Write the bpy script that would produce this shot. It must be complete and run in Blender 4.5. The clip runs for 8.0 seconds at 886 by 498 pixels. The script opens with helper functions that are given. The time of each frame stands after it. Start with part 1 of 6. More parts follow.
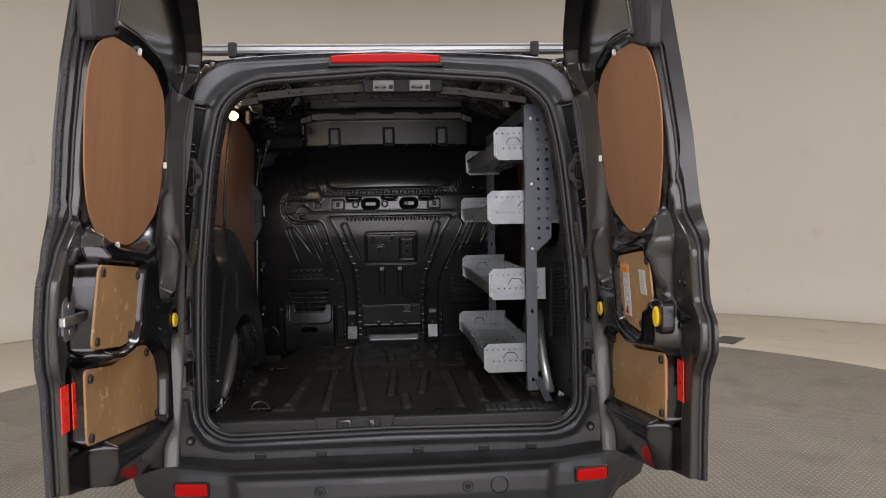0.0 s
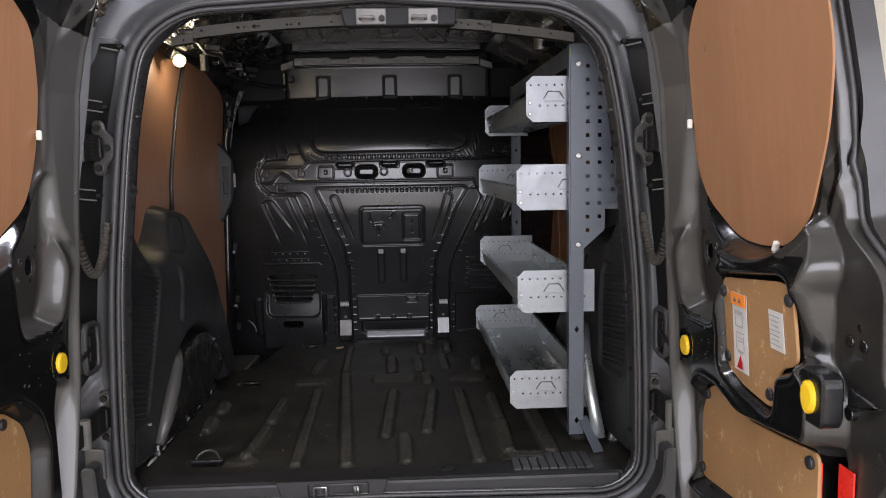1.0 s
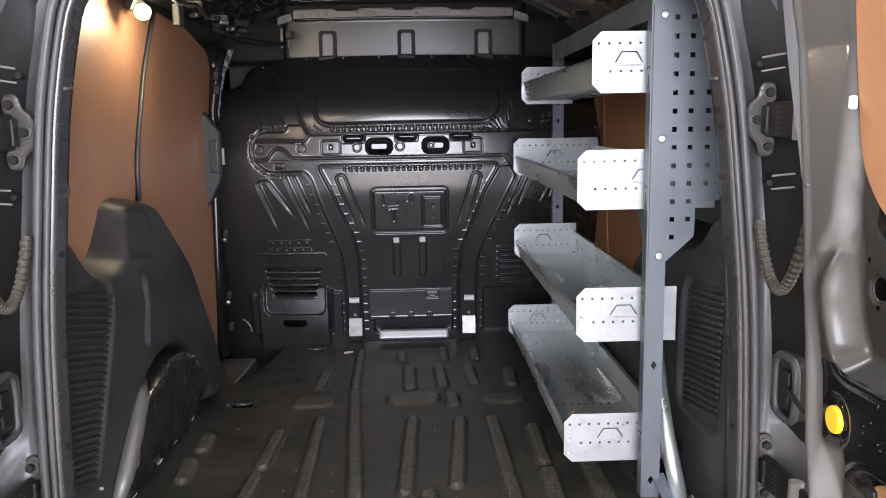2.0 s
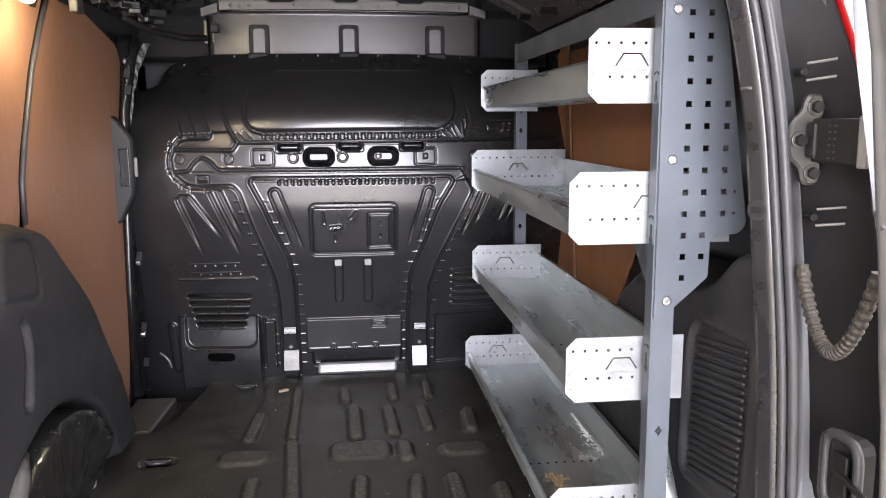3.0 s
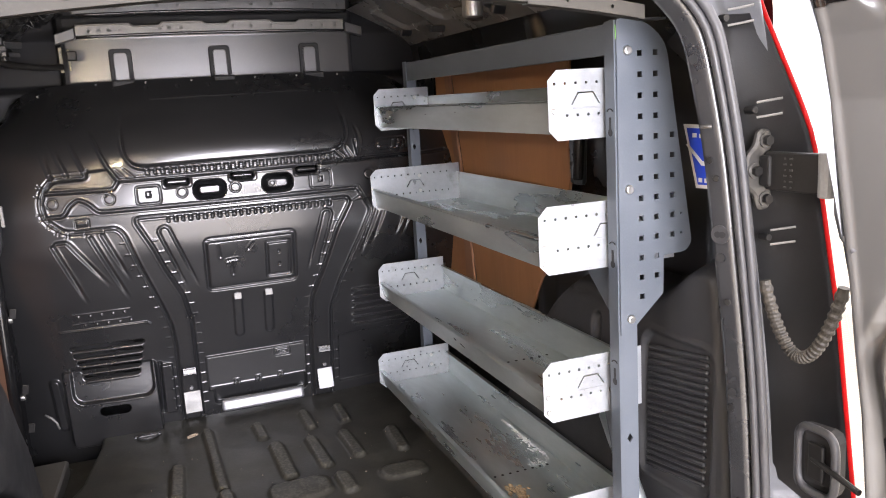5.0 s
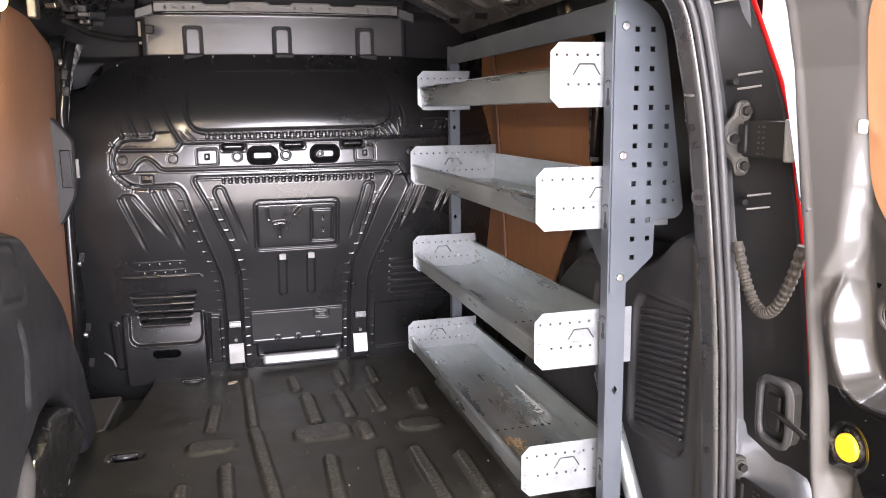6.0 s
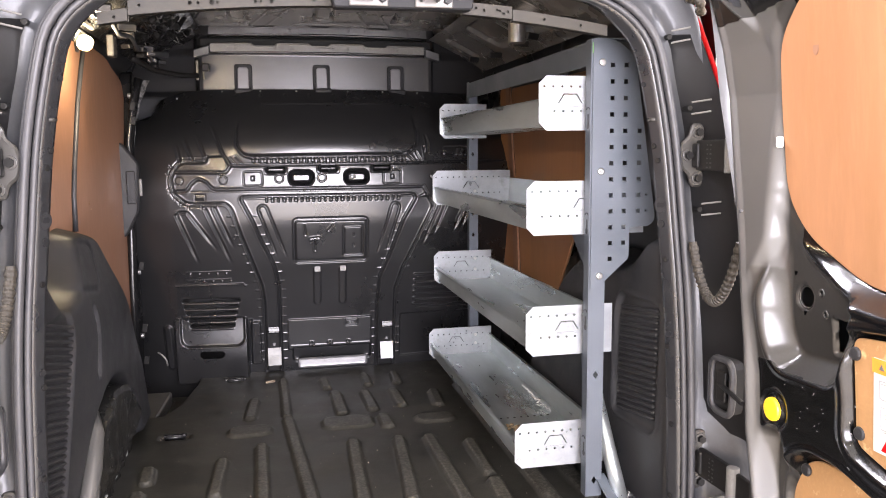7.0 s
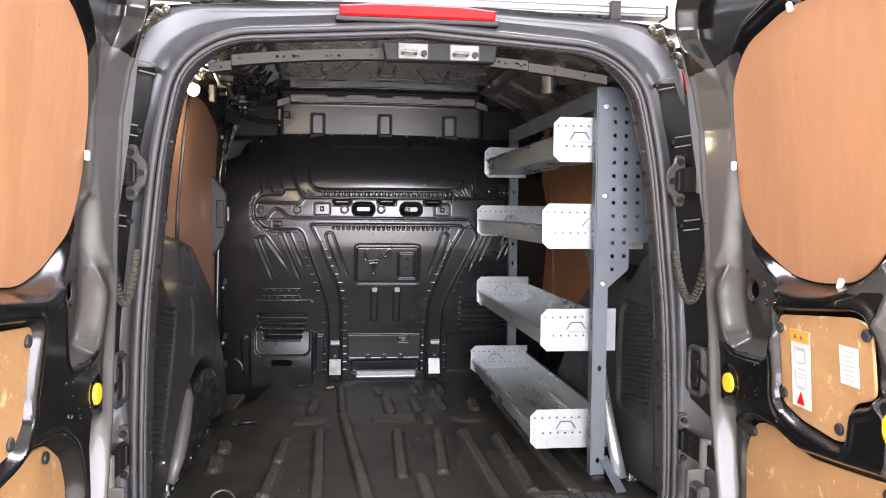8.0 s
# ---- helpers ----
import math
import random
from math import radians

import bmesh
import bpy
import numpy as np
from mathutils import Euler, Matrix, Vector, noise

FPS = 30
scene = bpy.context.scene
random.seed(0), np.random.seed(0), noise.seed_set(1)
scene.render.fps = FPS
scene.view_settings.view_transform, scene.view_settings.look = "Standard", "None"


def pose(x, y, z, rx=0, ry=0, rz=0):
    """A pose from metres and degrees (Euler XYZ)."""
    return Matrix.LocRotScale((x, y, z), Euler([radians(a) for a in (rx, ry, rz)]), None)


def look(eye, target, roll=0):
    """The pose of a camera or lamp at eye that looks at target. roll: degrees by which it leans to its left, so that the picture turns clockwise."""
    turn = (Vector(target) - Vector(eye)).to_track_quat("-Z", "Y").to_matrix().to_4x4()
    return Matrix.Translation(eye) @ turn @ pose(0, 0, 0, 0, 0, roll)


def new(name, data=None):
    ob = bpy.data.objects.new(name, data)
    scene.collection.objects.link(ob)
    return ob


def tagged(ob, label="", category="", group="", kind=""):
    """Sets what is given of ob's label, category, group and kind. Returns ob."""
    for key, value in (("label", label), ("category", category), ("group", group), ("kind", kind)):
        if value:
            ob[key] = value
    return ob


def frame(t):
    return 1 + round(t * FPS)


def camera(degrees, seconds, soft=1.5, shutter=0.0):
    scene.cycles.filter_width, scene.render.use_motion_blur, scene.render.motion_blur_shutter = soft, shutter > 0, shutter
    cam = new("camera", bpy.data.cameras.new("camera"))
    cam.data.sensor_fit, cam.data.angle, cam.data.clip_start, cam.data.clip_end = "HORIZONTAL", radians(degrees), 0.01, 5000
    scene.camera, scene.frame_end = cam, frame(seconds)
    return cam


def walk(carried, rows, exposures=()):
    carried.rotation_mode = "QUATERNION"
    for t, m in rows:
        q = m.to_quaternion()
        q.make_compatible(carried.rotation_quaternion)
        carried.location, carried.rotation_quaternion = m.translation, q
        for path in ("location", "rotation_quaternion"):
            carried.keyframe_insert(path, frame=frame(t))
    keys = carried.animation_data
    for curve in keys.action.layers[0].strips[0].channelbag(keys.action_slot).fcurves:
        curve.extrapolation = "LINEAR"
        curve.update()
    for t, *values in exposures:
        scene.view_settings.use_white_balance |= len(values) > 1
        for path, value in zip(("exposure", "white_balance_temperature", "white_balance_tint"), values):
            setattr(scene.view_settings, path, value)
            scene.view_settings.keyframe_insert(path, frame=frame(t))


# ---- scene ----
cam = camera(58.6, 8.0, 1.0)
PATH = [
    (0, (-0.001, -2.69, 1.29), (0.134, -0.697, 1.207), -1.1),
    (0.5, (0.001, -2.296, 1.308), (0.121, -0.302, 1.218), -1.1),
    (1, (0.059, -1.888, 1.388), (0.156, 0.098, 1.174), -1.0),
    (1.5, (0.062, -1.628, 1.448), (0.127, 0.345, 1.13), -1.0),
    (1.7, (0.037, -1.517, 1.448), (0.1, 0.456, 1.127), -1.0),
    (2.8, (0.029, -1.07, 1.459), (0.162, 0.899, 1.136), -0.7),
    (3, (-0.004, -1.031, 1.47), (0.229, 0.929, 1.15), -0.3),
    (3.5, (-0.179, -0.96, 1.519), (0.401, 0.927, 1.202), -2.1),
    (4, (-0.268, -0.947, 1.58), (0.406, 0.904, 1.238), -3.0),
    (4.2, (-0.283, -0.95, 1.602), (0.402, 0.895, 1.249), -2.9),
    (5.3, (-0.281, -0.97, 1.562), (0.409, 0.867, 1.173), -3.5),
    (5.5, (-0.274, -0.987, 1.528), (0.404, 0.853, 1.134), -2.6),
    (6, (-0.212, -1.154, 1.495), (0.307, 0.747, 1.15), -0.8),
    (6.5, (-0.165, -1.353, 1.488), (0.309, 0.574, 1.235), -0.6),
    (7, (-0.203, -1.452, 1.454), (0.217, 0.488, 1.207), -0.5),
    (7.5, (-0.237, -1.523, 1.402), (0.097, 0.436, 1.176), -0.2),
    (8, (-0.177, -1.86, 1.36), (0.073, 0.122, 1.262), 0.6),
]
EXPOSURES = [(0, -0.80, 6500, 10), (0.5, -0.74, 6450, 10), (1.0, -0.1, 6250, 11), (1.5, 0.68, 6150, 11), (3.0, 1.75, 6250, 12), (3.5, 1.86, 6350, 12), (5.5, 2.0, 6350, 13), (6.5, 2.02, 6450, 16), (7.0, 1.82, 6450, 15), (7.5, 1.82, 6400, 14), (8.0, 1.37, 6350, 13)]
walk(cam, [(t, look(eye, target, roll)) for t, eye, target, roll in PATH], EXPOSURES)

# ---- light: a closed photo studio with ceiling soft lights ----
world = bpy.data.worlds.new("studio_air")
scene.world = world
world.use_nodes = True
world.node_tree.nodes["Background"].inputs[0].default_value = (0.9, 0.93, 1.0, 1)
world.node_tree.nodes["Background"].inputs[1].default_value = 0.02


def area_lamp(name, at, aim, sx, sy, watts, colour=(0.94, 0.92, 1.0)):
    data = bpy.data.lights.new(name, "AREA")
    data.shape, data.size, data.size_y, data.energy, data.color = "RECTANGLE", sx, sy, watts, colour
    ob = new(name, data)
    ob.matrix_world = look(at, aim)
    return ob


area_lamp("softbox_rear", (0.2, -4.35, 1.75), (0.0, 1.5, 1.35), 4.6, 2.6, 310)
area_lamp("softbox_mid", (0.4, 1.8, 4.75), (0.4, 1.8, 0.0), 4.0, 1.2, 400)
area_lamp("softbox_left", (-4.6, -2.2, 3.6), (-0.2, -0.2, 1.0), 1.2, 2.6, 120)
area_lamp("softbox_right", (5.2, -2.2, 3.6), (0.2, -0.2, 1.0), 1.2, 2.6, 120)


# ---- materials ----
def material(name, colour, rough=0.5, metal=0.0, coat=0.0, vary=0.15, scale=8.0, grain=80.0, bump=0.05,
             second=None, second_scale=4.0, second_at=(0.5, 0.7), stretch=(1, 1, 1), rough_vary=0.1, dent=0.002, spec=0.5):
    """A principled material with two scales of colour variation, rough variation and a fine bump."""
    m = bpy.data.materials.new(name)
    m.use_nodes = True
    nt = m.node_tree
    bsdf = nt.nodes["Principled BSDF"]
    geo = nt.nodes.new("ShaderNodeNewGeometry")
    mapping = nt.nodes.new("ShaderNodeMapping")
    mapping.inputs["Scale"].default_value = stretch
    nt.links.new(geo.outputs["Position"], mapping.inputs["Vector"])

    def noise_node(s, detail=4.0, roughness=0.6):
        n = nt.nodes.new("ShaderNodeTexNoise")
        n.inputs["Scale"].default_value, n.inputs["Detail"].default_value = s, detail
        n.inputs["Roughness"].default_value = roughness
        nt.links.new(mapping.outputs["Vector"], n.inputs["Vector"])
        return n

    def ramp(node, lo, hi, a, b):
        r = nt.nodes.new("ShaderNodeMapRange")
        r.inputs["From Min"].default_value, r.inputs["From Max"].default_value = lo, hi
        r.inputs["To Min"].default_value, r.inputs["To Max"].default_value = a, b
        nt.links.new(node.outputs["Fac"] if "Fac" in node.outputs else node.outputs[0], r.inputs["Value"])
        return r

    def mix(a, b, fac, blend="MIX"):
        x = nt.nodes.new("ShaderNodeMix")
        x.data_type, x.blend_type = "RGBA", blend
        for sock, v in (("A", a), ("B", b)):
            s = [i for i in x.inputs if i.name == sock and i.type == "RGBA"][0]
            if isinstance(v, tuple):
                s.default_value = (*v, 1)
            else:
                nt.links.new(v, s)
        nt.links.new(fac, x.inputs["Factor"])
        return [o for o in x.outputs if o.type == "RGBA"][0]

    big, fine = noise_node(scale), noise_node(grain, 3.0, 0.7)
    dark, light = tuple(c * (1 - vary) for c in colour), tuple(min(1.0, c * (1 + vary)) for c in colour)
    col = mix(dark, light, ramp(big, 0.3, 0.7, 0, 1).outputs[0])
    col = mix(col, tuple(min(1.0, c * (1 + 1.5 * vary)) for c in colour), ramp(fine, 0.45, 0.8, 0, 0.7).outputs[0])
    if second:
        col = mix(col, second, ramp(noise_node(second_scale, 6.0, 0.65), second_at[0], second_at[1], 0, 1).outputs[0])
    nt.links.new(col, bsdf.inputs["Base Color"])
    bsdf.inputs["Metallic"].default_value = metal
    bsdf.inputs["Specular IOR Level"].default_value = spec
    bsdf.inputs["Coat Weight"].default_value, bsdf.inputs["Coat Roughness"].default_value = coat, 0.08
    nt.links.new(ramp(big, 0.3, 0.7, max(0.02, rough - rough_vary), min(1, rough + rough_vary)).outputs[0], bsdf.inputs["Roughness"])
    b = nt.nodes.new("ShaderNodeBump")
    b.inputs["Strength"].default_value, b.inputs["Distance"].default_value = bump, dent
    nt.links.new(fine.outputs["Fac"] if "Fac" in fine.outputs else fine.outputs[0], b.inputs["Height"])
    nt.links.new(b.outputs["Normal"], bsdf.inputs["Normal"])
    return m


PAINT = material("grey_metallic_paint", (0.034, 0.036, 0.040), 0.36, 0.35, 0.55, 0.08, 3, 300, 0.02)
JAMB = material("dull_inner_paint", (0.042, 0.040, 0.036), 0.42, 0.15, 0.3, 0.2, 6, 120, 0.06, second=(0.12, 0.11, 0.10), second_scale=22, second_at=(0.66, 0.76))
FLANGE = material("mid_grey_door_paint", (0.080, 0.078, 0.073), 0.42, 0.25, 0.15, 0.08, 5, 220, 0.03, second=(0.12, 0.115, 0.11), second_scale=26, second_at=(0.70, 0.80))
BLACK_GLOSS = material("black_gloss_paint", (0.008, 0.008, 0.0085), 0.24, 0.0, 0.15, 0.3, 6, 150, 0.05, second=(0.07, 0.066, 0.06), second_scale=60, second_at=(0.72, 0.80), spec=0.36)
BULK = material("black_satin_panel", (0.0135, 0.0135, 0.014), 0.29, 0.1, 0.25, 0.12, 5, 260, 0.02, second=(0.07, 0.066, 0.06), second_scale=70, second_at=(0.74, 0.80), rough_vary=0.03, spec=0.75)
FLOOR = material("scuffed_black_floor", (0.023, 0.022, 0.018), 0.40, 0.0, 0.0, 0.35, 7, 140, 0.2, second=(0.055, 0.052, 0.042), second_scale=9, second_at=(0.56, 0.85), spec=0.34, rough_vary=0.12)


def worn(m, colour):
    """Chips and scuffs of a paler colour where the pressing stands proud."""
    nt = m.node_tree
    bsdf = nt.nodes["Principled BSDF"]
    paint = bsdf.inputs["Base Color"].links[0].from_socket
    height, chips, geo = nt.nodes.new("ShaderNodeAttribute"), nt.nodes.new("ShaderNodeTexNoise"), nt.nodes.new("ShaderNodeNewGeometry")
    height.attribute_name = "wear"
    chips.inputs["Scale"].default_value, chips.inputs["Detail"].default_value, chips.inputs["Roughness"].default_value = 55, 8, 0.78
    nt.links.new(geo.outputs["Position"], chips.inputs["Vector"])
    bare, both, blend = nt.nodes.new("ShaderNodeMapRange"), nt.nodes.new("ShaderNodeMath"), nt.nodes.new("ShaderNodeMix")
    bare.inputs["From Min"].default_value, bare.inputs["From Max"].default_value = 0.46, 0.68
    both.operation, blend.data_type = "MULTIPLY", "RGBA"
    nt.links.new(chips.outputs["Fac"], bare.inputs["Value"])
    nt.links.new(bare.outputs[0], both.inputs[0])
    nt.links.new(height.outputs["Fac"], both.inputs[1])
    nt.links.new(both.outputs[0], blend.inputs["Factor"])
    nt.links.new(paint, blend.inputs[6])
    blend.inputs[7].default_value = (*colour, 1)
    nt.links.new(blend.outputs[2], bsdf.inputs["Base Color"])


worn(FLOOR, (0.075, 0.072, 0.060))
TOP = material("dark_steel_top_panel", (0.070, 0.069, 0.069), 0.31, 0.4, 0.1, 0.06, 6, 200, 0.03, rough_vary=0.03)
HEADER = material("grey_primer_paint", (0.040, 0.037, 0.031), 0.6, 0.0, 0.0, 0.15, 9, 160, 0.1, spec=0.2)
MATT = material("matt_black_plastic", (0.014, 0.014, 0.0145), 0.62, 0.0, 0.0, 0.15, 10, 400, 0.15, dent=0.001, spec=0.2)
PLASTIC = material("black_moulded_plastic", (0.020, 0.020, 0.021), 0.48, 0.0, 0.0, 0.15, 10, 500, 0.25, dent=0.001, spec=0.36)
BUMPER = material("charcoal_bumper_plastic", (0.0145, 0.0155, 0.0175), 0.45, 0.0, 0.0, 0.12, 8, 700, 0.3, dent=0.001)
RUBBER = material("black_rubber", (0.034, 0.034, 0.036), 0.48, 0.0, 0.0, 0.2, 12, 200, 0.1)
PLY = material("brown_plywood", (0.292, 0.142, 0.066), 0.55, 0.0, 0.0, 0.15, 3.4, 42, 0.15, second=(0.235, 0.115, 0.046), second_scale=5.5, second_at=(0.50, 0.80), stretch=(1, 1, 0.16))
PLY_DARK = material("darker_side_plywood", (0.240, 0.124, 0.074), 0.5, 0.0, 0.1, 0.16, 2.0, 45, 0.15, second=(0.5, 0.38, 0.28), second_scale=26, second_at=(0.72, 0.8), stretch=(1, 1, 0.3))
HARDBOARD = material("tan_hardboard", (0.315, 0.178, 0.077), 0.42, 0.0, 0.15, 0.16, 5, 110, 0.1, second=(0.56, 0.40, 0.21), second_scale=34, second_at=(0.585, 0.70))
GALV = material("galvanised_steel", (0.56, 0.605, 0.605), 0.33, 0.85, 0.0, 0.10, 14, 60, 0.04, second=(0.40, 0.44, 0.43), second_scale=5, second_at=(0.45, 0.75), stretch=(1, 0.22, 1), rough_vary=0.14)
GALV_PLATE = material("bright_zinc_plate", (0.25, 0.263, 0.275), 0.40, 0.4, 0.0, 0.12, 22, 70, 0.08, second=(0.15, 0.15, 0.145), second_scale=20, second_at=(0.58, 0.80), rough_vary=0.14)
RACK = material("blue_grey_rack_paint", (0.080, 0.092, 0.108), 0.42, 0.1, 0.0, 0.08, 7, 260, 0.06)
RAIL = material("grey_rail_paint", (0.105, 0.10, 0.092), 0.42, 0.3, 0.0, 0.15, 9, 200, 0.06, second=(0.05, 0.048, 0.044), second_scale=18, second_at=(0.6, 0.75))
ZINC_PLATE = material("white_zinc_plating", (0.17, 0.171, 0.176), 0.36, 0.5, 0.0, 0.12, 30, 200, 0.05, second=(0.20, 0.20, 0.195), second_scale=40, second_at=(0.60, 0.75))
ZINC = material("zinc_fastener", (0.36, 0.355, 0.34), 0.38, 0.9, 0.0, 0.15, 60, 300, 0.05)
ALU = material("brushed_aluminium", (0.40, 0.405, 0.41), 0.40, 0.9, 0.0, 0.06, 9, 300, 0.05, stretch=(0.05, 1, 1))
RED = material("red_lens", (0.44, 0.006, 0.006), 0.4, 0.0, 0.0, 0.08, 20, 300, 0.02, spec=0.12)
RED_TAPE = material("red_reflective_film", (0.75, 0.03, 0.02), 0.3, 0.0, 0.3, 0.06, 60, 400, 0.02)
YELLOW = material("yellow_plastic_cap", (0.85, 0.56, 0.02), 0.4, 0.0, 0.2, 0.05, 30, 300, 0.03)
WHITE_NYLON = material("white_nylon", (0.78, 0.76, 0.70), 0.45, 0.0, 0.0, 0.05, 40, 300, 0.03)
PAPER = material("white_label_paper", (0.56, 0.55, 0.52), 0.5, 0.0, 0.0, 0.04, 30, 300, 0.02)
ORANGE = material("orange_print", (0.85, 0.25, 0.03), 0.5, 0.0, 0.0, 0.04, 30, 300, 0.02)
BLUE = material("blue_print", (0.02, 0.06, 0.50), 0.45, 0.0, 0.1, 0.06, 30, 300, 0.02)
INK = material("grey_ink", (0.10, 0.10, 0.10), 0.6, 0.0, 0.0, 0.05, 30, 300, 0.02)
GREEN = material("green_tape", (0.16, 0.42, 0.06), 0.5, 0.0, 0.0, 0.08, 30, 300, 0.02)
LEAF = material("dry_leaf", (0.30, 0.235, 0.17), 0.7, 0.0, 0.0, 0.2, 60, 300, 0.1)
CONDUIT = material("dusty_conduit", (0.026, 0.022, 0.016), 0.6, 0.0, 0.0, 0.2, 30, 200, 0.1)
WALL = material("cream_studio_wall", (0.735, 0.695, 0.605), 0.8, 0.0, 0.0, 0.025, 0.6, 60, 0.05, second=(0.60, 0.55, 0.45), second_scale=1.7, second_at=(0.62, 0.85))
CEIL = material("white_studio_ceiling", (0.75, 0.74, 0.70), 0.85, 0.0, 0.0, 0.03, 1, 60, 0.05)
CONCRETE = material("pale_studio_floor", (0.56, 0.50, 0.40), 0.55, 0.0, 0.0, 0.08, 1.2, 40, 0.1, second=(0.42, 0.37, 0.29), second_scale=2.5, second_at=(0.55, 0.8))
DULL_ZINC = material("dull_zinc", (0.15, 0.148, 0.14), 0.5, 0.2, 0.0, 0.15, 30, 200, 0.08)
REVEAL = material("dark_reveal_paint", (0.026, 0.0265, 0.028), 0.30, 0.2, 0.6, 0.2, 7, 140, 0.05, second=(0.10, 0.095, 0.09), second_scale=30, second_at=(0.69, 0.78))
# pale colour for the glint along the torn film edge
FILM_GLINT = material("pale_film_glint", (0.30, 0.31, 0.30), 0.6, 0.0, 0.0, 0.3, 60, 300, 0.1)
# the film's glints are put in as its pale second colour
FILM = material("creased_sealing_film", (0.010, 0.0098, 0.009), 0.22, 0.0, 0.4, 0.3, 12, 45, 0.4, second=(0.16, 0.14, 0.11), second_scale=48, second_at=(0.66, 0.72), dent=0.006)
FOIL = material("creased_black_foil", (0.012, 0.012, 0.012), 0.24, 0.0, 0.3, 0.3, 14, 60, 0.4, second=(0.10, 0.095, 0.08), second_scale=55, second_at=(0.72, 0.78), dent=0.004)
TREAD = material("worn_tread_plastic", (0.045, 0.047, 0.050), 0.36, 0.0, 0.0, 0.2, 20, 120, 0.3, second=(0.09, 0.09, 0.09), second_scale=60, second_at=(0.6, 0.7), spec=0.5)
EDGE_FOIL = material("silvery_sealing_strip", (0.10, 0.10, 0.097), 0.42, 0.3, 0.0, 0.4, 40, 90, 0.5, second=(0.02, 0.02, 0.02), second_scale=60, second_at=(0.5, 0.56), dent=0.003)
HATCH = material("dark_hatch_steel", (0.07, 0.066, 0.06), 0.6, 0.2, 0.0, 0.2, 9, 90, 0.1)
ROOF = material("bare_grey_roof_paint", (0.165, 0.163, 0.160), 0.27, 0.3, 0.3, 0.12, 6, 160, 0.04, second=(0.11, 0.109, 0.107), second_scale=8, second_at=(0.58, 0.75), rough_vary=0.04)
FRAME_PAINT = material("dull_grey_frame_paint", (0.052, 0.054, 0.058), 0.42, 0.25, 0.15, 0.15, 6, 160, 0.05, second=(0.11, 0.10, 0.085), second_scale=14, second_at=(0.64, 0.76))
SEALANT = material("glossy_brown_sealant", (0.045, 0.036, 0.024), 0.3, 0.0, 0.3, 0.4, 30, 90, 0.6, second=(0.22, 0.19, 0.14), second_scale=60, second_at=(0.62, 0.70), dent=0.006)
EDGE_PAINT = material("dark_edge_paint", (0.014, 0.014, 0.0145), 0.38, 0.1, 0.2, 0.15, 8, 200, 0.03)
SPLASH = material("dried_white_splash", (0.60, 0.62, 0.61), 0.7, 0.0, 0.0, 0.15, 60, 300, 0.1)
RUST = material("brown_rust_stain", (0.30, 0.215, 0.125), 0.8, 0.0, 0.0, 0.4, 120, 400, 0.2)
# yellowish colour for the highlight on the top panel's left edge
LIT_STRIP = material("lit_edge_colour", (0.12, 0.105, 0.065), 0.5, 0.0, 0.0, 0.2, 40, 200, 0.1)
MID = material("dark_steel_plate", (0.045, 0.045, 0.0455), 0.30, 0.4, 0.2, 0.10, 8, 200, 0.04, second=(0.10, 0.10, 0.095), second_scale=60, second_at=(0.72, 0.78), rough_vary=0.03)
PALE_INK = material("pale_grey_print", (0.30, 0.30, 0.30), 0.6, 0.0, 0.0, 0.05, 30, 300, 0.02)
HINGE = material("dark_hinge_steel", (0.010, 0.0095, 0.009), 0.5, 0.0, 0.0, 0.2, 20, 200, 0.08, spec=0.22)
PLATE = material("worn_chequer_steel", (0.36, 0.335, 0.285), 0.5, 0.35, 0.0, 0.12, 1.5, 60, 0.15, second=(0.22, 0.20, 0.17), second_scale=2.2, second_at=(0.5, 0.8))
TYRE = material("tyre_rubber", (0.025, 0.025, 0.025), 0.75, 0.0, 0.0, 0.2, 20, 200, 0.2)


def floor_wear(m):
    """Scuffed, paler tops on the raised ribs of the floor."""
    nt = m.node_tree
    bsdf = nt.nodes["Principled BSDF"]
    geo = nt.nodes.new("ShaderNodeNewGeometry")
    sep = nt.nodes.new("ShaderNodeSeparateXYZ")
    nt.links.new(geo.outputs["Position"], sep.inputs[0])
    top = nt.nodes.new("ShaderNodeMapRange")
    top.inputs["From Min"].default_value, top.inputs["From Max"].default_value = 0.601, 0.607
    nt.links.new(sep.outputs["Z"], top.inputs["Value"])
    spots = nt.nodes.new("ShaderNodeTexNoise")
    spots.inputs["Scale"].default_value, spots.inputs["Detail"].default_value = 110, 8
    nt.links.new(geo.outputs["Position"], spots.inputs["Vector"])
    cut = nt.nodes.new("ShaderNodeMapRange")
    cut.inputs["From Min"].default_value, cut.inputs["From Max"].default_value = 0.45, 0.70
    nt.links.new(spots.outputs[0], cut.inputs["Value"])
    mul = nt.nodes.new("ShaderNodeMath")
    mul.operation = "MULTIPLY"
    nt.links.new(top.outputs[0], mul.inputs[0])
    nt.links.new(cut.outputs[0], mul.inputs[1])
    mixer = nt.nodes.new("ShaderNodeMix")
    mixer.data_type = "RGBA"
    cols = [i for i in mixer.inputs if i.type == "RGBA"]
    nt.links.new(bsdf.inputs["Base Color"].links[0].from_socket, cols[0])
    cols[1].default_value = (0.095, 0.09, 0.075, 1)
    nt.links.new(mul.outputs[0], mixer.inputs["Factor"])
    nt.links.new([o for o in mixer.outputs if o.type == "RGBA"][0], bsdf.inputs["Base Color"])


floor_wear(FLOOR)


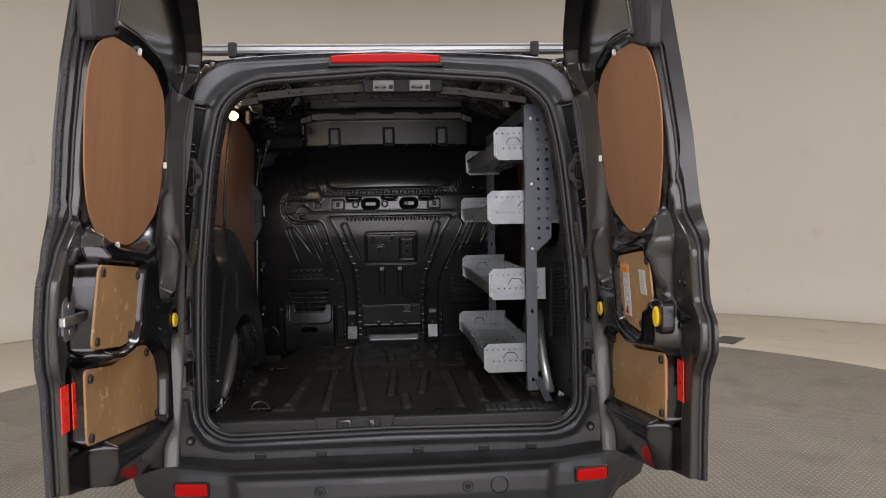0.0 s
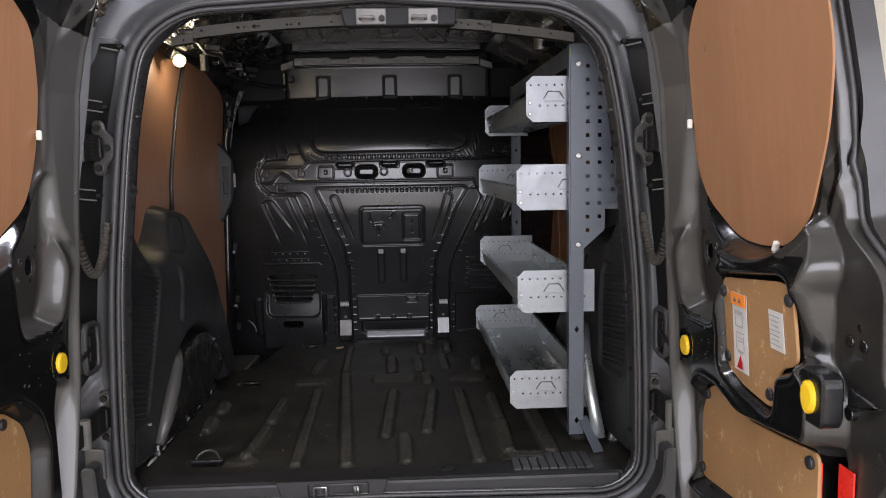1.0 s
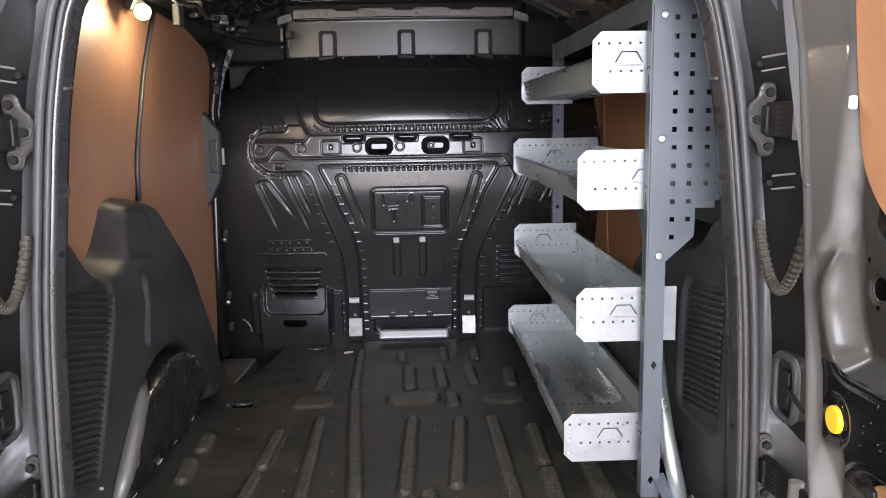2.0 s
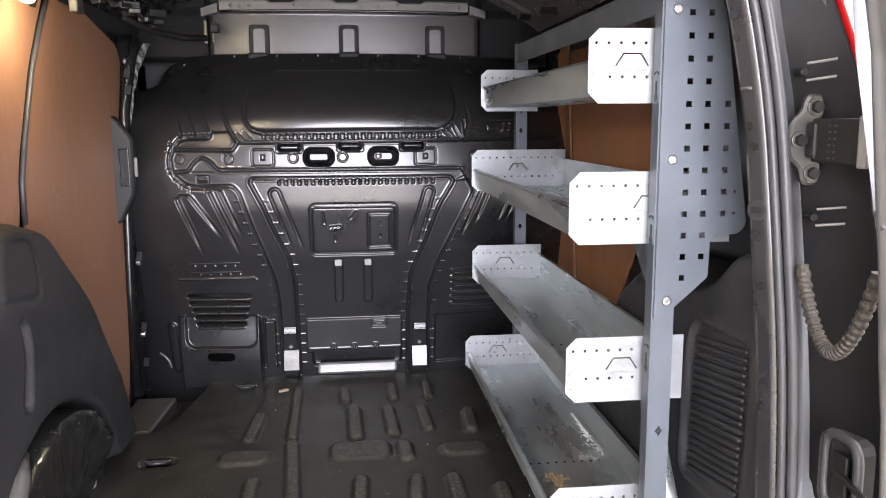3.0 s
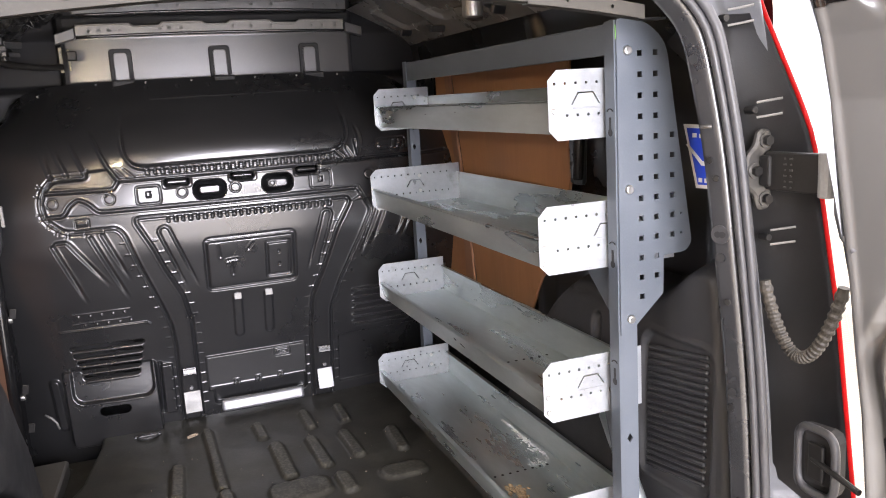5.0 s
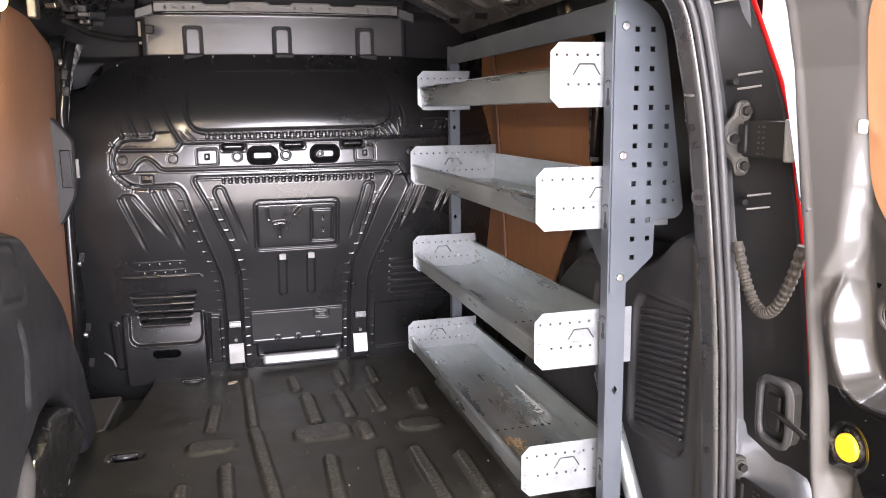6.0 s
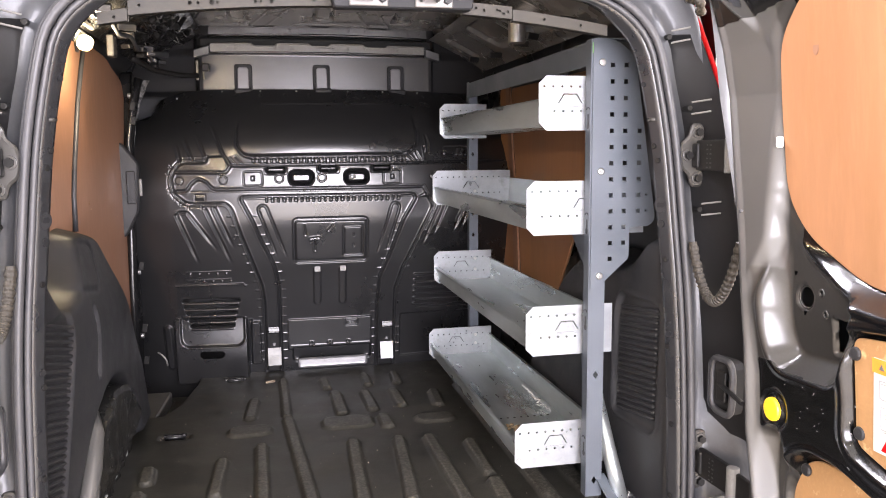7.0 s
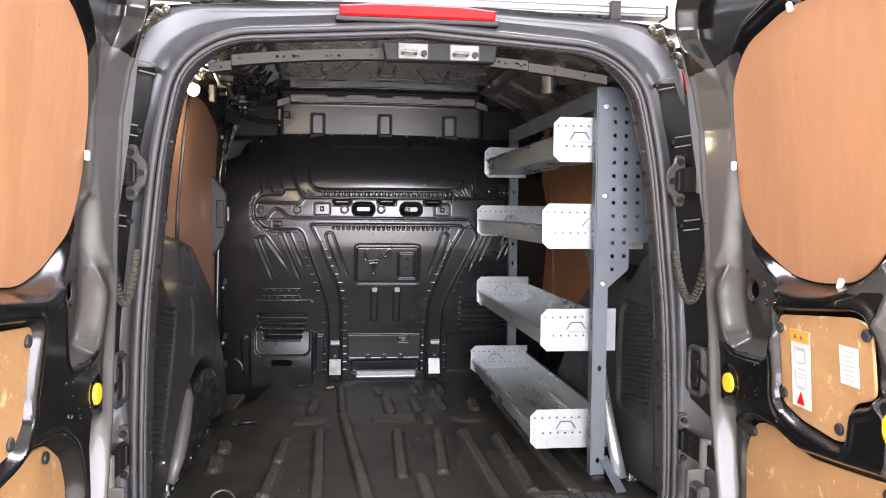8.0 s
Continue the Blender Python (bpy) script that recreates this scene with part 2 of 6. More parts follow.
def door_paint():
    """Dull inner paint, sprayed black in zones; lighter flange colour stands for reflected light."""
    m = material("gunmetal_inner_paint", (0.036, 0.035, 0.0325), 0.32, 0.35, 0.4, 0.12, 6, 160, 0.03, second=(0.12, 0.11, 0.10), second_scale=60, second_at=(0.72, 0.79), rough_vary=0.05)
    nt = m.node_tree
    bsdf = nt.nodes["Principled BSDF"]
    colour, rough = bsdf.inputs["Base Color"].links[0].from_socket, bsdf.inputs["Roughness"].links[0].from_socket
    for zone, shade, gloss, lo, hi in (("flange_sheen", (0.075, 0.074, 0.071), 0.46, 0.2, 0.8), ("black_spray", (0.006, 0.006, 0.0062), 0.20, 0.35, 0.65)):
        att = nt.nodes.new("ShaderNodeAttribute")
        att.attribute_name = zone
        cut = nt.nodes.new("ShaderNodeMapRange")
        cut.inputs["From Min"].default_value, cut.inputs["From Max"].default_value = lo, hi
        nt.links.new(att.outputs["Fac"], cut.inputs["Value"])
        mixer = nt.nodes.new("ShaderNodeMix")
        mixer.data_type = "RGBA"
        cols = [i for i in mixer.inputs if i.type == "RGBA"]
        nt.links.new(colour, cols[0])
        cols[1].default_value = (*shade, 1)
        nt.links.new(cut.outputs[0], mixer.inputs["Factor"])
        colour = [o for o in mixer.outputs if o.type == "RGBA"][0]
        level = nt.nodes.new("ShaderNodeMix")
        nt.links.new(rough, level.inputs["A"])
        level.inputs["B"].default_value = gloss
        nt.links.new(cut.outputs[0], level.inputs["Factor"])
        rough = level.outputs["Result"]
    nt.links.new(colour, bsdf.inputs["Base Color"])
    nt.links.new(rough, bsdf.inputs["Roughness"])
    return m


DOOR = door_paint()


def glow(name, colour, strength):
    m = bpy.data.materials.new(name)
    m.use_nodes = True
    b = m.node_tree.nodes["Principled BSDF"]
    b.inputs["Base Color"].default_value = (*colour, 1)
    b.inputs["Emission Color"].default_value, b.inputs["Emission Strength"].default_value = (*colour, 1), strength
    return m


LAMP_GLOW = glow("warm_lamp_glow", (1.0, 0.80, 0.40), 3.2)


# ---- building helpers ----
def mesh_of(bm, name, smooth=False):
    me = bpy.data.meshes.new(name)
    bm.normal_update()
    bm.to_mesh(me)
    bm.free()
    if smooth:
        me.shade_smooth()
    return me


def adopt(ob, parent):
    if parent is not None:
        bpy.context.view_layer.update()
        ob.parent = parent
        ob.matrix_parent_inverse = parent.matrix_world.inverted()
    return ob


def part(name, bm, mat, parent=None, label="", smooth=False):
    """One mesh object out of a bmesh (or a ready mesh), under a thing or a part."""
    me = bm if isinstance(bm, bpy.types.Mesh) else mesh_of(bm, name, smooth)
    if mat and not me.materials:
        me.materials.append(mat)
    return tagged(adopt(new(name, me), parent), label)


def thing(name, at, label, category, group="", kind=""):
    ob = new(name)
    ob.location = at
    ob.empty_display_size = 0.1
    return tagged(ob, label, category, group, kind)


def box(sx, sy, sz, at=(0, 0, 0), bevel=0.0, rot=(0, 0, 0), segments=2):
    bm = bmesh.new()
    bmesh.ops.create_cube(bm, size=1.0)
    bmesh.ops.scale(bm, vec=(sx, sy, sz), verts=bm.verts)
    if bevel:
        bmesh.ops.bevel(bm, geom=bm.edges[:], offset=bevel, segments=segments, affect="EDGES", profile=0.5)
    bmesh.ops.transform(bm, matrix=pose(*at, *rot), verts=bm.verts)
    return bm


def rod(p0, p1, r, n=16, r1=None, bevel=0.0):
    """A round bar from p0 to p1."""
    bm = bmesh.new()
    p0, p1 = Vector(p0), Vector(p1)
    bmesh.ops.create_cone(bm, cap_ends=True, segments=n, radius1=r, radius2=r if r1 is None else r1, depth=(p1 - p0).length)
    if bevel:
        caps = [e for e in bm.edges if abs(e.verts[0].co.z - e.verts[1].co.z) < 1e-6]
        bmesh.ops.bevel(bm, geom=caps, offset=bevel, segments=2, affect="EDGES", profile=0.5)
    turn = (p1 - p0).to_track_quat("Z", "Y").to_matrix().to_4x4()
    bmesh.ops.transform(bm, matrix=Matrix.Translation((p0 + p1) / 2) @ turn, verts=bm.verts)
    return bm


def join(*bms):
    out = bmesh.new()
    for b in bms:
        me = bpy.data.meshes.new("tmp")
        b.to_mesh(me)
        b.free()
        out.from_mesh(me)
        bpy.data.meshes.remove(me)
    return out


def fillet(pts, r, n=5):
    """Rounds the corners of a closed 2D outline; r is one radius or one for each corner."""
    out = []
    k = len(pts)
    rs = r if isinstance(r, (list, tuple)) else [r] * k
    for i in range(k):
        p, a, b = Vector(pts[i]), Vector(pts[i - 1]), Vector(pts[(i + 1) % k])
        if rs[i] <= 0:
            out.append(tuple(p))
            continue
        ua, ub = (a - p), (b - p)
        d = min(rs[i], ua.length * 0.48, ub.length * 0.48)
        q0, q1 = p + ua.normalized() * d, p + ub.normalized() * d
        for j in range(n + 1):
            t = j / n
            out.append(tuple((1 - t) ** 2 * q0 + 2 * t * (1 - t) * p + t ** 2 * q1))
    return out


PLANES = {"x": lambda a, b, c: (c, a, b), "y": lambda a, b, c: (a, c, b), "z": lambda a, b, c: (a, b, c)}


def plate(outline, axis, c0, c1, holes=(), bevel=0.0):
    """A flat plate: a 2D outline with holes, extruded along an axis from c0 to c1.
    The two plane coordinates are (y, z) for x, (x, z) for y, (x, y) for z."""
    bm = bmesh.new()
    edges = []
    for loop in (outline, *holes):
        vs = [bm.verts.new((a, b, 0)) for a, b in loop]
        edges += [bm.edges.new((vs[i], vs[(i + 1) % len(vs)])) for i in range(len(vs))]
    if holes:
        bmesh.ops.triangle_fill(bm, use_beauty=True, use_dissolve=False, edges=edges, normal=(0, 0, 1))
    else:
        bm.faces.new(bm.verts[:])
    geom = bmesh.ops.extrude_face_region(bm, geom=bm.faces[:])["geom"]
    for v in geom:
        if isinstance(v, bmesh.types.BMVert):
            v.co.z = 1
    f = PLANES[axis]
    for v in bm.verts:
        v.co = f(v.co.x, v.co.y, c0 + (c1 - c0) * v.co.z)
    bmesh.ops.recalc_face_normals(bm, faces=bm.faces[:])
    if bevel:
        sharp = [e for e in bm.edges if len(e.link_faces) == 2 and e.calc_face_angle() > 1.0]
        bmesh.ops.bevel(bm, geom=sharp, offset=bevel, segments=1, affect="EDGES", profile=0.5)
    return bm


def circle(cx, cy, r, n=10):
    return [(cx + r * math.cos(2 * math.pi * i / n), cy + r * math.sin(2 * math.pi * i / n)) for i in range(n)]


def square(cx, cy, h):
    return [(cx - h, cy - h), (cx + h, cy - h), (cx + h, cy + h), (cx - h, cy + h)]


def tube(points, r, n=10, closed=False, squash=1.0):
    """A pipe of radius r along points, n-sided."""
    bm = bmesh.new()
    pts = [Vector(p) for p in points]
    k = len(pts)
    rings = []
    up = None
    for i, p in enumerate(pts):
        a = pts[(i - 1) % k] if closed or i > 0 else p
        b = pts[(i + 1) % k] if closed or i < k - 1 else p
        d = (b - a).normalized()
        if up is None:
            up = d.orthogonal().normalized()
        up = (up - d * up.dot(d)).normalized()
        side = d.cross(up)
        rr = r[i] if isinstance(r, (list, tuple)) else r
        rings.append([bm.verts.new(p + rr * (math.cos(2 * math.pi * j / n) * up + squash * math.sin(2 * math.pi * j / n) * side)) for j in range(n)])
    for i in range(k if closed else k - 1):
        a, b = rings[i], rings[(i + 1) % k]
        shift = 0
        if closed and i == k - 1:
            shift = min(range(n), key=lambda s: sum((a[j].co - b[(j + s) % n].co).length for j in range(n)))
        for j in range(n):
            bm.faces.new((a[j], a[(j + 1) % n], b[(j + 1 + shift) % n], b[(j + shift) % n]))
    if not closed:
        bm.faces.new(rings[0][::-1])
        bm.faces.new(rings[-1])
    bmesh.ops.recalc_face_normals(bm, faces=bm.faces[:])
    return bm


def grid_mesh(name, X, Y, Z, keep=None, flip=False):
    """A smooth mesh over arrays of equal shape; keep masks its quads."""
    h, w = X.shape
    co = np.stack([X, Y, Z], -1).reshape(-1, 3)
    idx = np.arange(h * w).reshape(h, w)
    q = np.stack([idx[:-1, :-1], idx[:-1, 1:], idx[1:, 1:], idx[1:, :-1]], -1)
    if flip:
        q = q[..., ::-1]
    q = q[keep] if keep is not None else q.reshape(-1, 4)
    me = bpy.data.meshes.new(name)
    me.from_pydata(co.tolist(), [], q.tolist())
    me.update()
    me.shade_smooth()
    return me


def smooth(t):
    t = np.clip(t, 0, 1)
    return t * t * (3 - 2 * t)


def bump(d, h, w=0.006):
    """A relief of height h inside a distance field, with sides w wide."""
    return h * smooth(-d / w + 0.5)


def capsule(U, V, a, b, r):
    ax, ay = a
    bx, by = b
    t = np.clip(((U - ax) * (bx - ax) + (V - ay) * (by - ay)) / max(1e-9, (bx - ax) ** 2 + (by - ay) ** 2), 0, 1)
    return np.hypot(U - ax - t * (bx - ax), V - ay - t * (by - ay)) - r


def rrect(U, V, cx, cy, hx, hy, r):
    qx, qy = np.abs(U - cx) - hx + r, np.abs(V - cy) - hy + r
    return np.hypot(np.maximum(qx, 0), np.maximum(qy, 0)) + np.minimum(np.maximum(qx, qy), 0) - r


def polyfield(U, V, pts):
    """Signed distance to a polygon (inside negative)."""
    d = np.full(U.shape, 1e9)
    inside = np.zeros(U.shape, bool)
    k = len(pts)
    for i in range(k):
        (ax, ay), (bx, by) = pts[i], pts[(i + 1) % k]
        d = np.minimum(d, capsule(U, V, (ax, ay), (bx, by), 0))
        cond = (ay > V) != (by > V)
        with np.errstate(divide="ignore", invalid="ignore"):
            xs = (bx - ax) * (V - ay) / (by - ay if by != ay else 1e-12) + ax
        inside ^= cond & (U < xs)
    return np.where(inside, -d, d)


def wobble(U, V, s, amp):
    """Cheap smooth unevenness."""
    return amp * (np.sin(U * s + 1.3 * np.sin(V * s * 0.7)) * np.cos(V * s * 0.9 + np.sin(U * s * 0.6)))


# ---- the studio ----
CX, CY = 0.4, 2.0          # centre of the turntable
R_TABLE, R_WALL = 3.75, 6.75


def ring_points(r, n=128):
    return [(CX + r * math.cos(2 * math.pi * i / n), CY + r * math.sin(2 * math.pi * i / n)) for i in range(n)]


def cyclorama():
    """The curved wall, coved into the floor."""
    prof = [(R_WALL - 0.55 + 0.55 * math.sin(a), 0.55 - 0.55 * math.cos(a)) for a in np.linspace(0, math.pi / 2, 10)]
    prof += [(R_WALL, z) for z in (1.2, 2.2, 3.4, 5.0)]
    prof += [(R_WALL + 0.2, 5.0), (R_WALL + 0.2, -0.1)]
    th = np.linspace(0, 2 * math.pi, 129)
    r = np.array([p[0] for p in prof])[:, None]
    z = np.array([p[1] for p in prof])[:, None]
    return grid_mesh("backdrop", CX + r * np.cos(th), CY + r * np.sin(th), z + 0 * th, flip=True)


tagged(part("backdrop", cyclorama(), WALL), "curved cream studio wall coved into the floor", "wall", kind="structure")
tagged(part("ceiling", plate(ring_points(R_WALL + 0.2), "z", 5.0, 5.1), CEIL), "plain white studio ceiling", "ceiling", kind="structure")
tagged(part("floor", plate(ring_points(R_WALL - 0.3), "z", -0.12, -0.004, holes=[ring_points(R_TABLE + 0.012)[::-1]]), CONCRETE),
       "pale dusty studio floor round the turntable", "floor", kind="structure")


def chequer_material():
    """Worn steel with raised lozenges laid crosswise in alternating cells."""
    nt = PLATE.node_tree
    bsdf = nt.nodes["Principled BSDF"]

    def calc(op, a, b=None):
        n = nt.nodes.new("ShaderNodeMath")
        n.operation = op
        for k, v in enumerate((a, b)):
            if v is None:
                continue
            if isinstance(v, (int, float)):
                n.inputs[k].default_value = v
            else:
                nt.links.new(v, n.inputs[k])
        return n.outputs[0]

    geo = nt.nodes.new("ShaderNodeNewGeometry")
    sep = nt.nodes.new("ShaderNodeSeparateXYZ")
    nt.links.new(geo.outputs["Position"], sep.inputs[0])
    u, v = calc("MULTIPLY", sep.outputs["X"], 34.0), calc("MULTIPLY", sep.outputs["Y"], 34.0)
    parity = calc("MODULO", calc("ADD", calc("ADD", calc("FLOOR", u), calc("FLOOR", v)), 1000.0), 2.0)
    fu, fv = calc("SUBTRACT", calc("FRACT", u), 0.5), calc("SUBTRACT", calc("FRACT", v), 0.5)
    a, b = calc("ADD", fu, fv), calc("SUBTRACT", fu, fv)
    flip = calc("SUBTRACT", 1.0, parity)
    long = calc("ADD", calc("MULTIPLY", a, parity), calc("MULTIPLY", b, flip))
    short = calc("ADD", calc("MULTIPLY", b, parity), calc("MULTIPLY", a, flip))
    dist = calc("ADD", calc("POWER", calc("ABSOLUTE", calc("MULTIPLY", long, 1.5)), 2.0), calc("POWER", calc("ABSOLUTE", calc("MULTIPLY", short, 4.6)), 2.0))
    r = nt.nodes.new("ShaderNodeMapRange")
    r.inputs["From Min"].default_value, r.inputs["From Max"].default_value = 1.0, 0.45
    nt.links.new(dist, r.inputs["Value"])
    mixer = nt.nodes.new("ShaderNodeMix")
    mixer.data_type, mixer.blend_type = "RGBA", "MULTIPLY"
    cols = [i for i in mixer.inputs if i.type == "RGBA"]
    nt.links.new(bsdf.inputs["Base Color"].links[0].from_socket, cols[0])
    cols[1].default_value = (0.56, 0.54, 0.51, 1)
    nt.links.new(calc("SUBTRACT", 1.0, r.outputs[0]), mixer.inputs["Factor"])
    nt.links.new([o for o in mixer.outputs if o.type == "RGBA"][0], bsdf.inputs["Base Color"])
    bm = nt.nodes.new("ShaderNodeBump")
    bm.inputs["Strength"].default_value, bm.inputs["Distance"].default_value = 0.8, 0.005
    nt.links.new(r.outputs[0], bm.inputs["Height"])
    nt.links.new(bm.outputs["Normal"], bsdf.inputs["Normal"])


chequer_material()
tagged(part("turntable", plate(ring_points(R_TABLE), "z", -0.08, 0.0), PLATE), "worn chequer plate steel turntable set in the floor", "turntable", kind="structure")

tagged(part("floor_hatch", plate([(3.16, 4.90), (3.42, 5.20), (3.56, 5.02), (3.30, 4.70)], "z", -0.004, 0.004, bevel=0.001), HATCH), "dark steel hatch let into the studio floor", "hatch", kind="structure")

# ---- the van ----
FLOOR_Z = 0.6
van = thing("van", (0, 0, 0), "dark grey panel van with both rear doors open", "van")


def rake(z):
    """How far the rear leans forward at a height."""
    return 0.09 * (np.asarray(z, float) - 0.77)


def seal_y(z):
    """Depth of the door seal plane."""
    return 0.04 * (np.asarray(z, float) - 0.77)


def half_loop(pts, r, n):
    """Evenly spaced points along the right half of an outline, bottom centre to top centre."""
    out = []
    k = len(pts)
    for i in range(k):
        if i in (0, k - 1):
            out.append(pts[i])
            continue
        p, a, b = Vector(pts[i]), Vector(pts[i - 1]), Vector(pts[i + 1])
        d = min(r, (a - p).length * 0.48, (b - p).length * 0.48)
        q0, q1 = p + (a - p).normalized() * d, p + (b - p).normalized() * d
        out += [tuple((1 - t) ** 2 * q0 + 2 * t * (1 - t) * p + t * t * q1) for t in np.linspace(0, 1, 7)]
    a = np.array(out)
    s = np.concatenate([[0], np.cumsum(np.hypot(*np.diff(a, axis=0).T))])
    u = np.linspace(0, s[-1], n)
    return np.stack([np.interp(u, s, a[:, 0]), np.interp(u, s, a[:, 1])], 1)


NL = 90
SEAL_HALF = half_loop([(0, 0.553), (0.58, 0.545), (0.652, 0.60), (0.655, 0.80), (0.648, 1.10), (0.610, 1.50), (0.568, 1.695), (0.46, 1.770), (0, 1.800)], 0.12, NL)
BODY_HALF = half_loop([(0, 0.47), (0.70, 0.47), (0.765, 0.52), (0.768, 0.85), (0.745, 1.20), (0.705, 1.50), (0.655, 1.76), (0.56, 1.825), (0, 1.855)], 0.06, NL)


def full(half):
    left = half[::-1][1:-1].copy()
    left[:, 0] *= -1
    return np.concatenate([half, left])


SEAL, BODY = full(SEAL_HALF), full(BODY_HALF)


def grow(loop, d):
    """Moves an outline outwards by d."""
    t = np.roll(loop, -1, 0) - np.roll(loop, 1, 0)
    n = np.stack([t[:, 1], -t[:, 0]], 1)
    return loop + d * n / np.linalg.norm(n, axis=1, keepdims=True)


def rear_frame():
    """The painted rear aperture: inner lip, seal channel, jamb and rounded corner to the sides."""
    mid = 0.62 * SEAL + 0.38 * BODY
    inset = smooth((np.abs(SEAL[:, 0]) - 0.44) / 0.1) * smooth((SEAL[:, 1] - 0.60) / 0.12)
    reveal = grow(SEAL, -0.017) + (grow(SEAL, -0.028) - grow(SEAL, -0.017)) * inset[:, None]
    loops = [(grow(reveal, 0.012), 0.080), (reveal, 0.074), (0.1 * SEAL + 0.9 * reveal, 0.069), (grow(SEAL, -0.020), 0.050), (grow(SEAL, -0.015), 0.042), (grow(SEAL, 0.015), 0.042), (grow(SEAL, 0.019), 0.056),
             (grow(SEAL, 0.045), 0.062), (0.25 * SEAL + 0.75 * BODY, 0.03), (BODY, -0.012), (grow(BODY, 0.022), 0.0), (grow(BODY, 0.05), 0.12), (grow(BODY, 0.10), 0.5),
             (grow(BODY, 0.15), 1.0), (grow(BODY, 0.15), 3.2)]
    X = np.array([np.append(a[:, 0], a[0, 0]) for a, _ in loops])
    Z = np.array([np.append(a[:, 1], a[0, 1]) for a, _ in loops])
    D = np.array([d for _, d in loops])[:, None]
    side = np.clip(np.abs(X) / 0.6, 0, 1) ** 4
    Y = D + seal_y(Z)
    Y[8:] += rake(Z[8:]) - seal_y(Z[8:])
    low = smooth((0.90 - Z[7:11]) / 0.10)
    Y[7:11] -= 0.05 * low
    Y[8:11] += (1 - side[8:11]) * np.where(Z[8:11] > 1.5, 0.03, 0.0)
    me = grid_mesh("rear_frame", X, Y, Z)
    me.materials.append(FRAME_PAINT)
    me.materials.append(REVEAL)
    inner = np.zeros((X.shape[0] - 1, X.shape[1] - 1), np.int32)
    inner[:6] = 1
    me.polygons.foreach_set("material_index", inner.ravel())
    return me


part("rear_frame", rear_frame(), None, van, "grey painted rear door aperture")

outline = [(x, 0.026 + float(seal_y(z)), z) for x, z in grow(SEAL, 0.005)]
seal = part("door_seal", tube(outline, 0.0085, 10, True), RUBBER, van, "black rubber door seal", True)
part("seal_lip", tube([(x, 0.030 + float(seal_y(z)), z) for x, z in grow(SEAL, -0.010)], 0.0065, 8, True), RUBBER, seal, smooth=True)
part("seal_lip", tube([(x, 0.035 + float(seal_y(z)), z) for x, z in grow(SEAL, 0.015)], 0.004, 8, True), RUBBER, seal, smooth=True)


def side_wall(sgn):
    """Inner steel side of the load space, with shallow pressings."""
    y, z = np.meshgrid(np.linspace(0.12, 1.95, 150), np.linspace(0, 1, 110))
    z = 0.50 + z * (1.30 + 0.17 * smooth((y - 0.15) / 0.6))
    x = 0.742 - 0.10 * smooth((z - 1.66) / 0.30) ** 1.5
    x = x - bump(rrect(y, z, 0.60, 1.42, 0.32, 0.26, 0.06), -0.012, 0.03) - bump(rrect(y, z, 1.28, 1.38, 0.28, 0.30, 0.06), -0.012, 0.03)
    x = x - bump(capsule(y, z, (0.95, 0.6), (0.95, 1.75), 0.035), 0.02, 0.03)
    return grid_mesh("side_wall", sgn * x, y, z, flip=sgn > 0)


for sgn in (-1, 1):
    part("side_wall", side_wall(sgn), BULK, van, "black painted inner body side")


def roof_profile(x, y):
    return 1.865 + 0.095 * smooth((y - 0.1) / 0.9) - 0.10 * np.abs(x) ** 2.5


def roof():
    x, y = np.meshgrid(np.linspace(-0.70, 0.70, 120), np.linspace(0.10, 2.0, 150))
    z = roof_profile(x, y)
    for k in range(6):
        z = z - bump(np.abs(x + 0.5 - 0.2 * k) - 0.03, 0.010, 0.02) * smooth((y - 0.25) / 0.1)
    return grid_mesh("roof_panel", x, y, z, flip=True)


part("roof_panel", roof(), ROOF, van, "bare painted inner roof")


def rail(y, z0, height, xw, holes, bow=0.15, mat=TOP, depth=0.05, name="roof_rail", notches=()):
    """A pressed roof cross rail with a row of punched holes."""
    xa, xb = xw if isinstance(xw, tuple) else (-xw, xw)
    stations = np.linspace(xa, xb, 120 if notches else 21)
    outline_top = [(x, z0 + height - bow * x * x - sum(0.009 * float(smooth((w - abs(x - c)) / 0.014)) for c, w in notches)) for x in stations]
    outline_low = [(x, z0 - bow * x * x) for x in np.linspace(xb, xa, 21)]
    hs = [circle(x, z0 + height * f - bow * x * x, r, 8)[::-1] for x, f, r in holes]
    face = plate(outline_top + outline_low, "y", y, y + 0.003, hs)
    shelf = bmesh.new()
    rows = [[shelf.verts.new((x, yy, z0 - 0.001 - bow * x * x)) for x in np.linspace(xa, xb, 21)] for yy in (y + 0.003, y + depth)]
    for i in range(20):
        shelf.faces.new((rows[0][i], rows[0][i + 1], rows[1][i + 1], rows[1][i]))
    bmesh.ops.solidify(shelf, geom=shelf.faces[:], thickness=0.003)
    back = plate([(x, z + 0.0) for x, z in outline_top + outline_low], "y", y + depth, y + depth + 0.003)
    bar = part(name, join(face, shelf, back), mat, van, "painted roof cross rail with punched holes")
    if notches:
        part("rail_lip", tube([(x, y - 0.002, z) for x, z in outline_top], 0.0028, 8), mat, bar, smooth=True)
        part("rail_flange", tube([(x, y - 0.003, z) for x, z in outline_low], 0.0045, 8), BLACK_GLOSS, bar, smooth=True)
    return bar


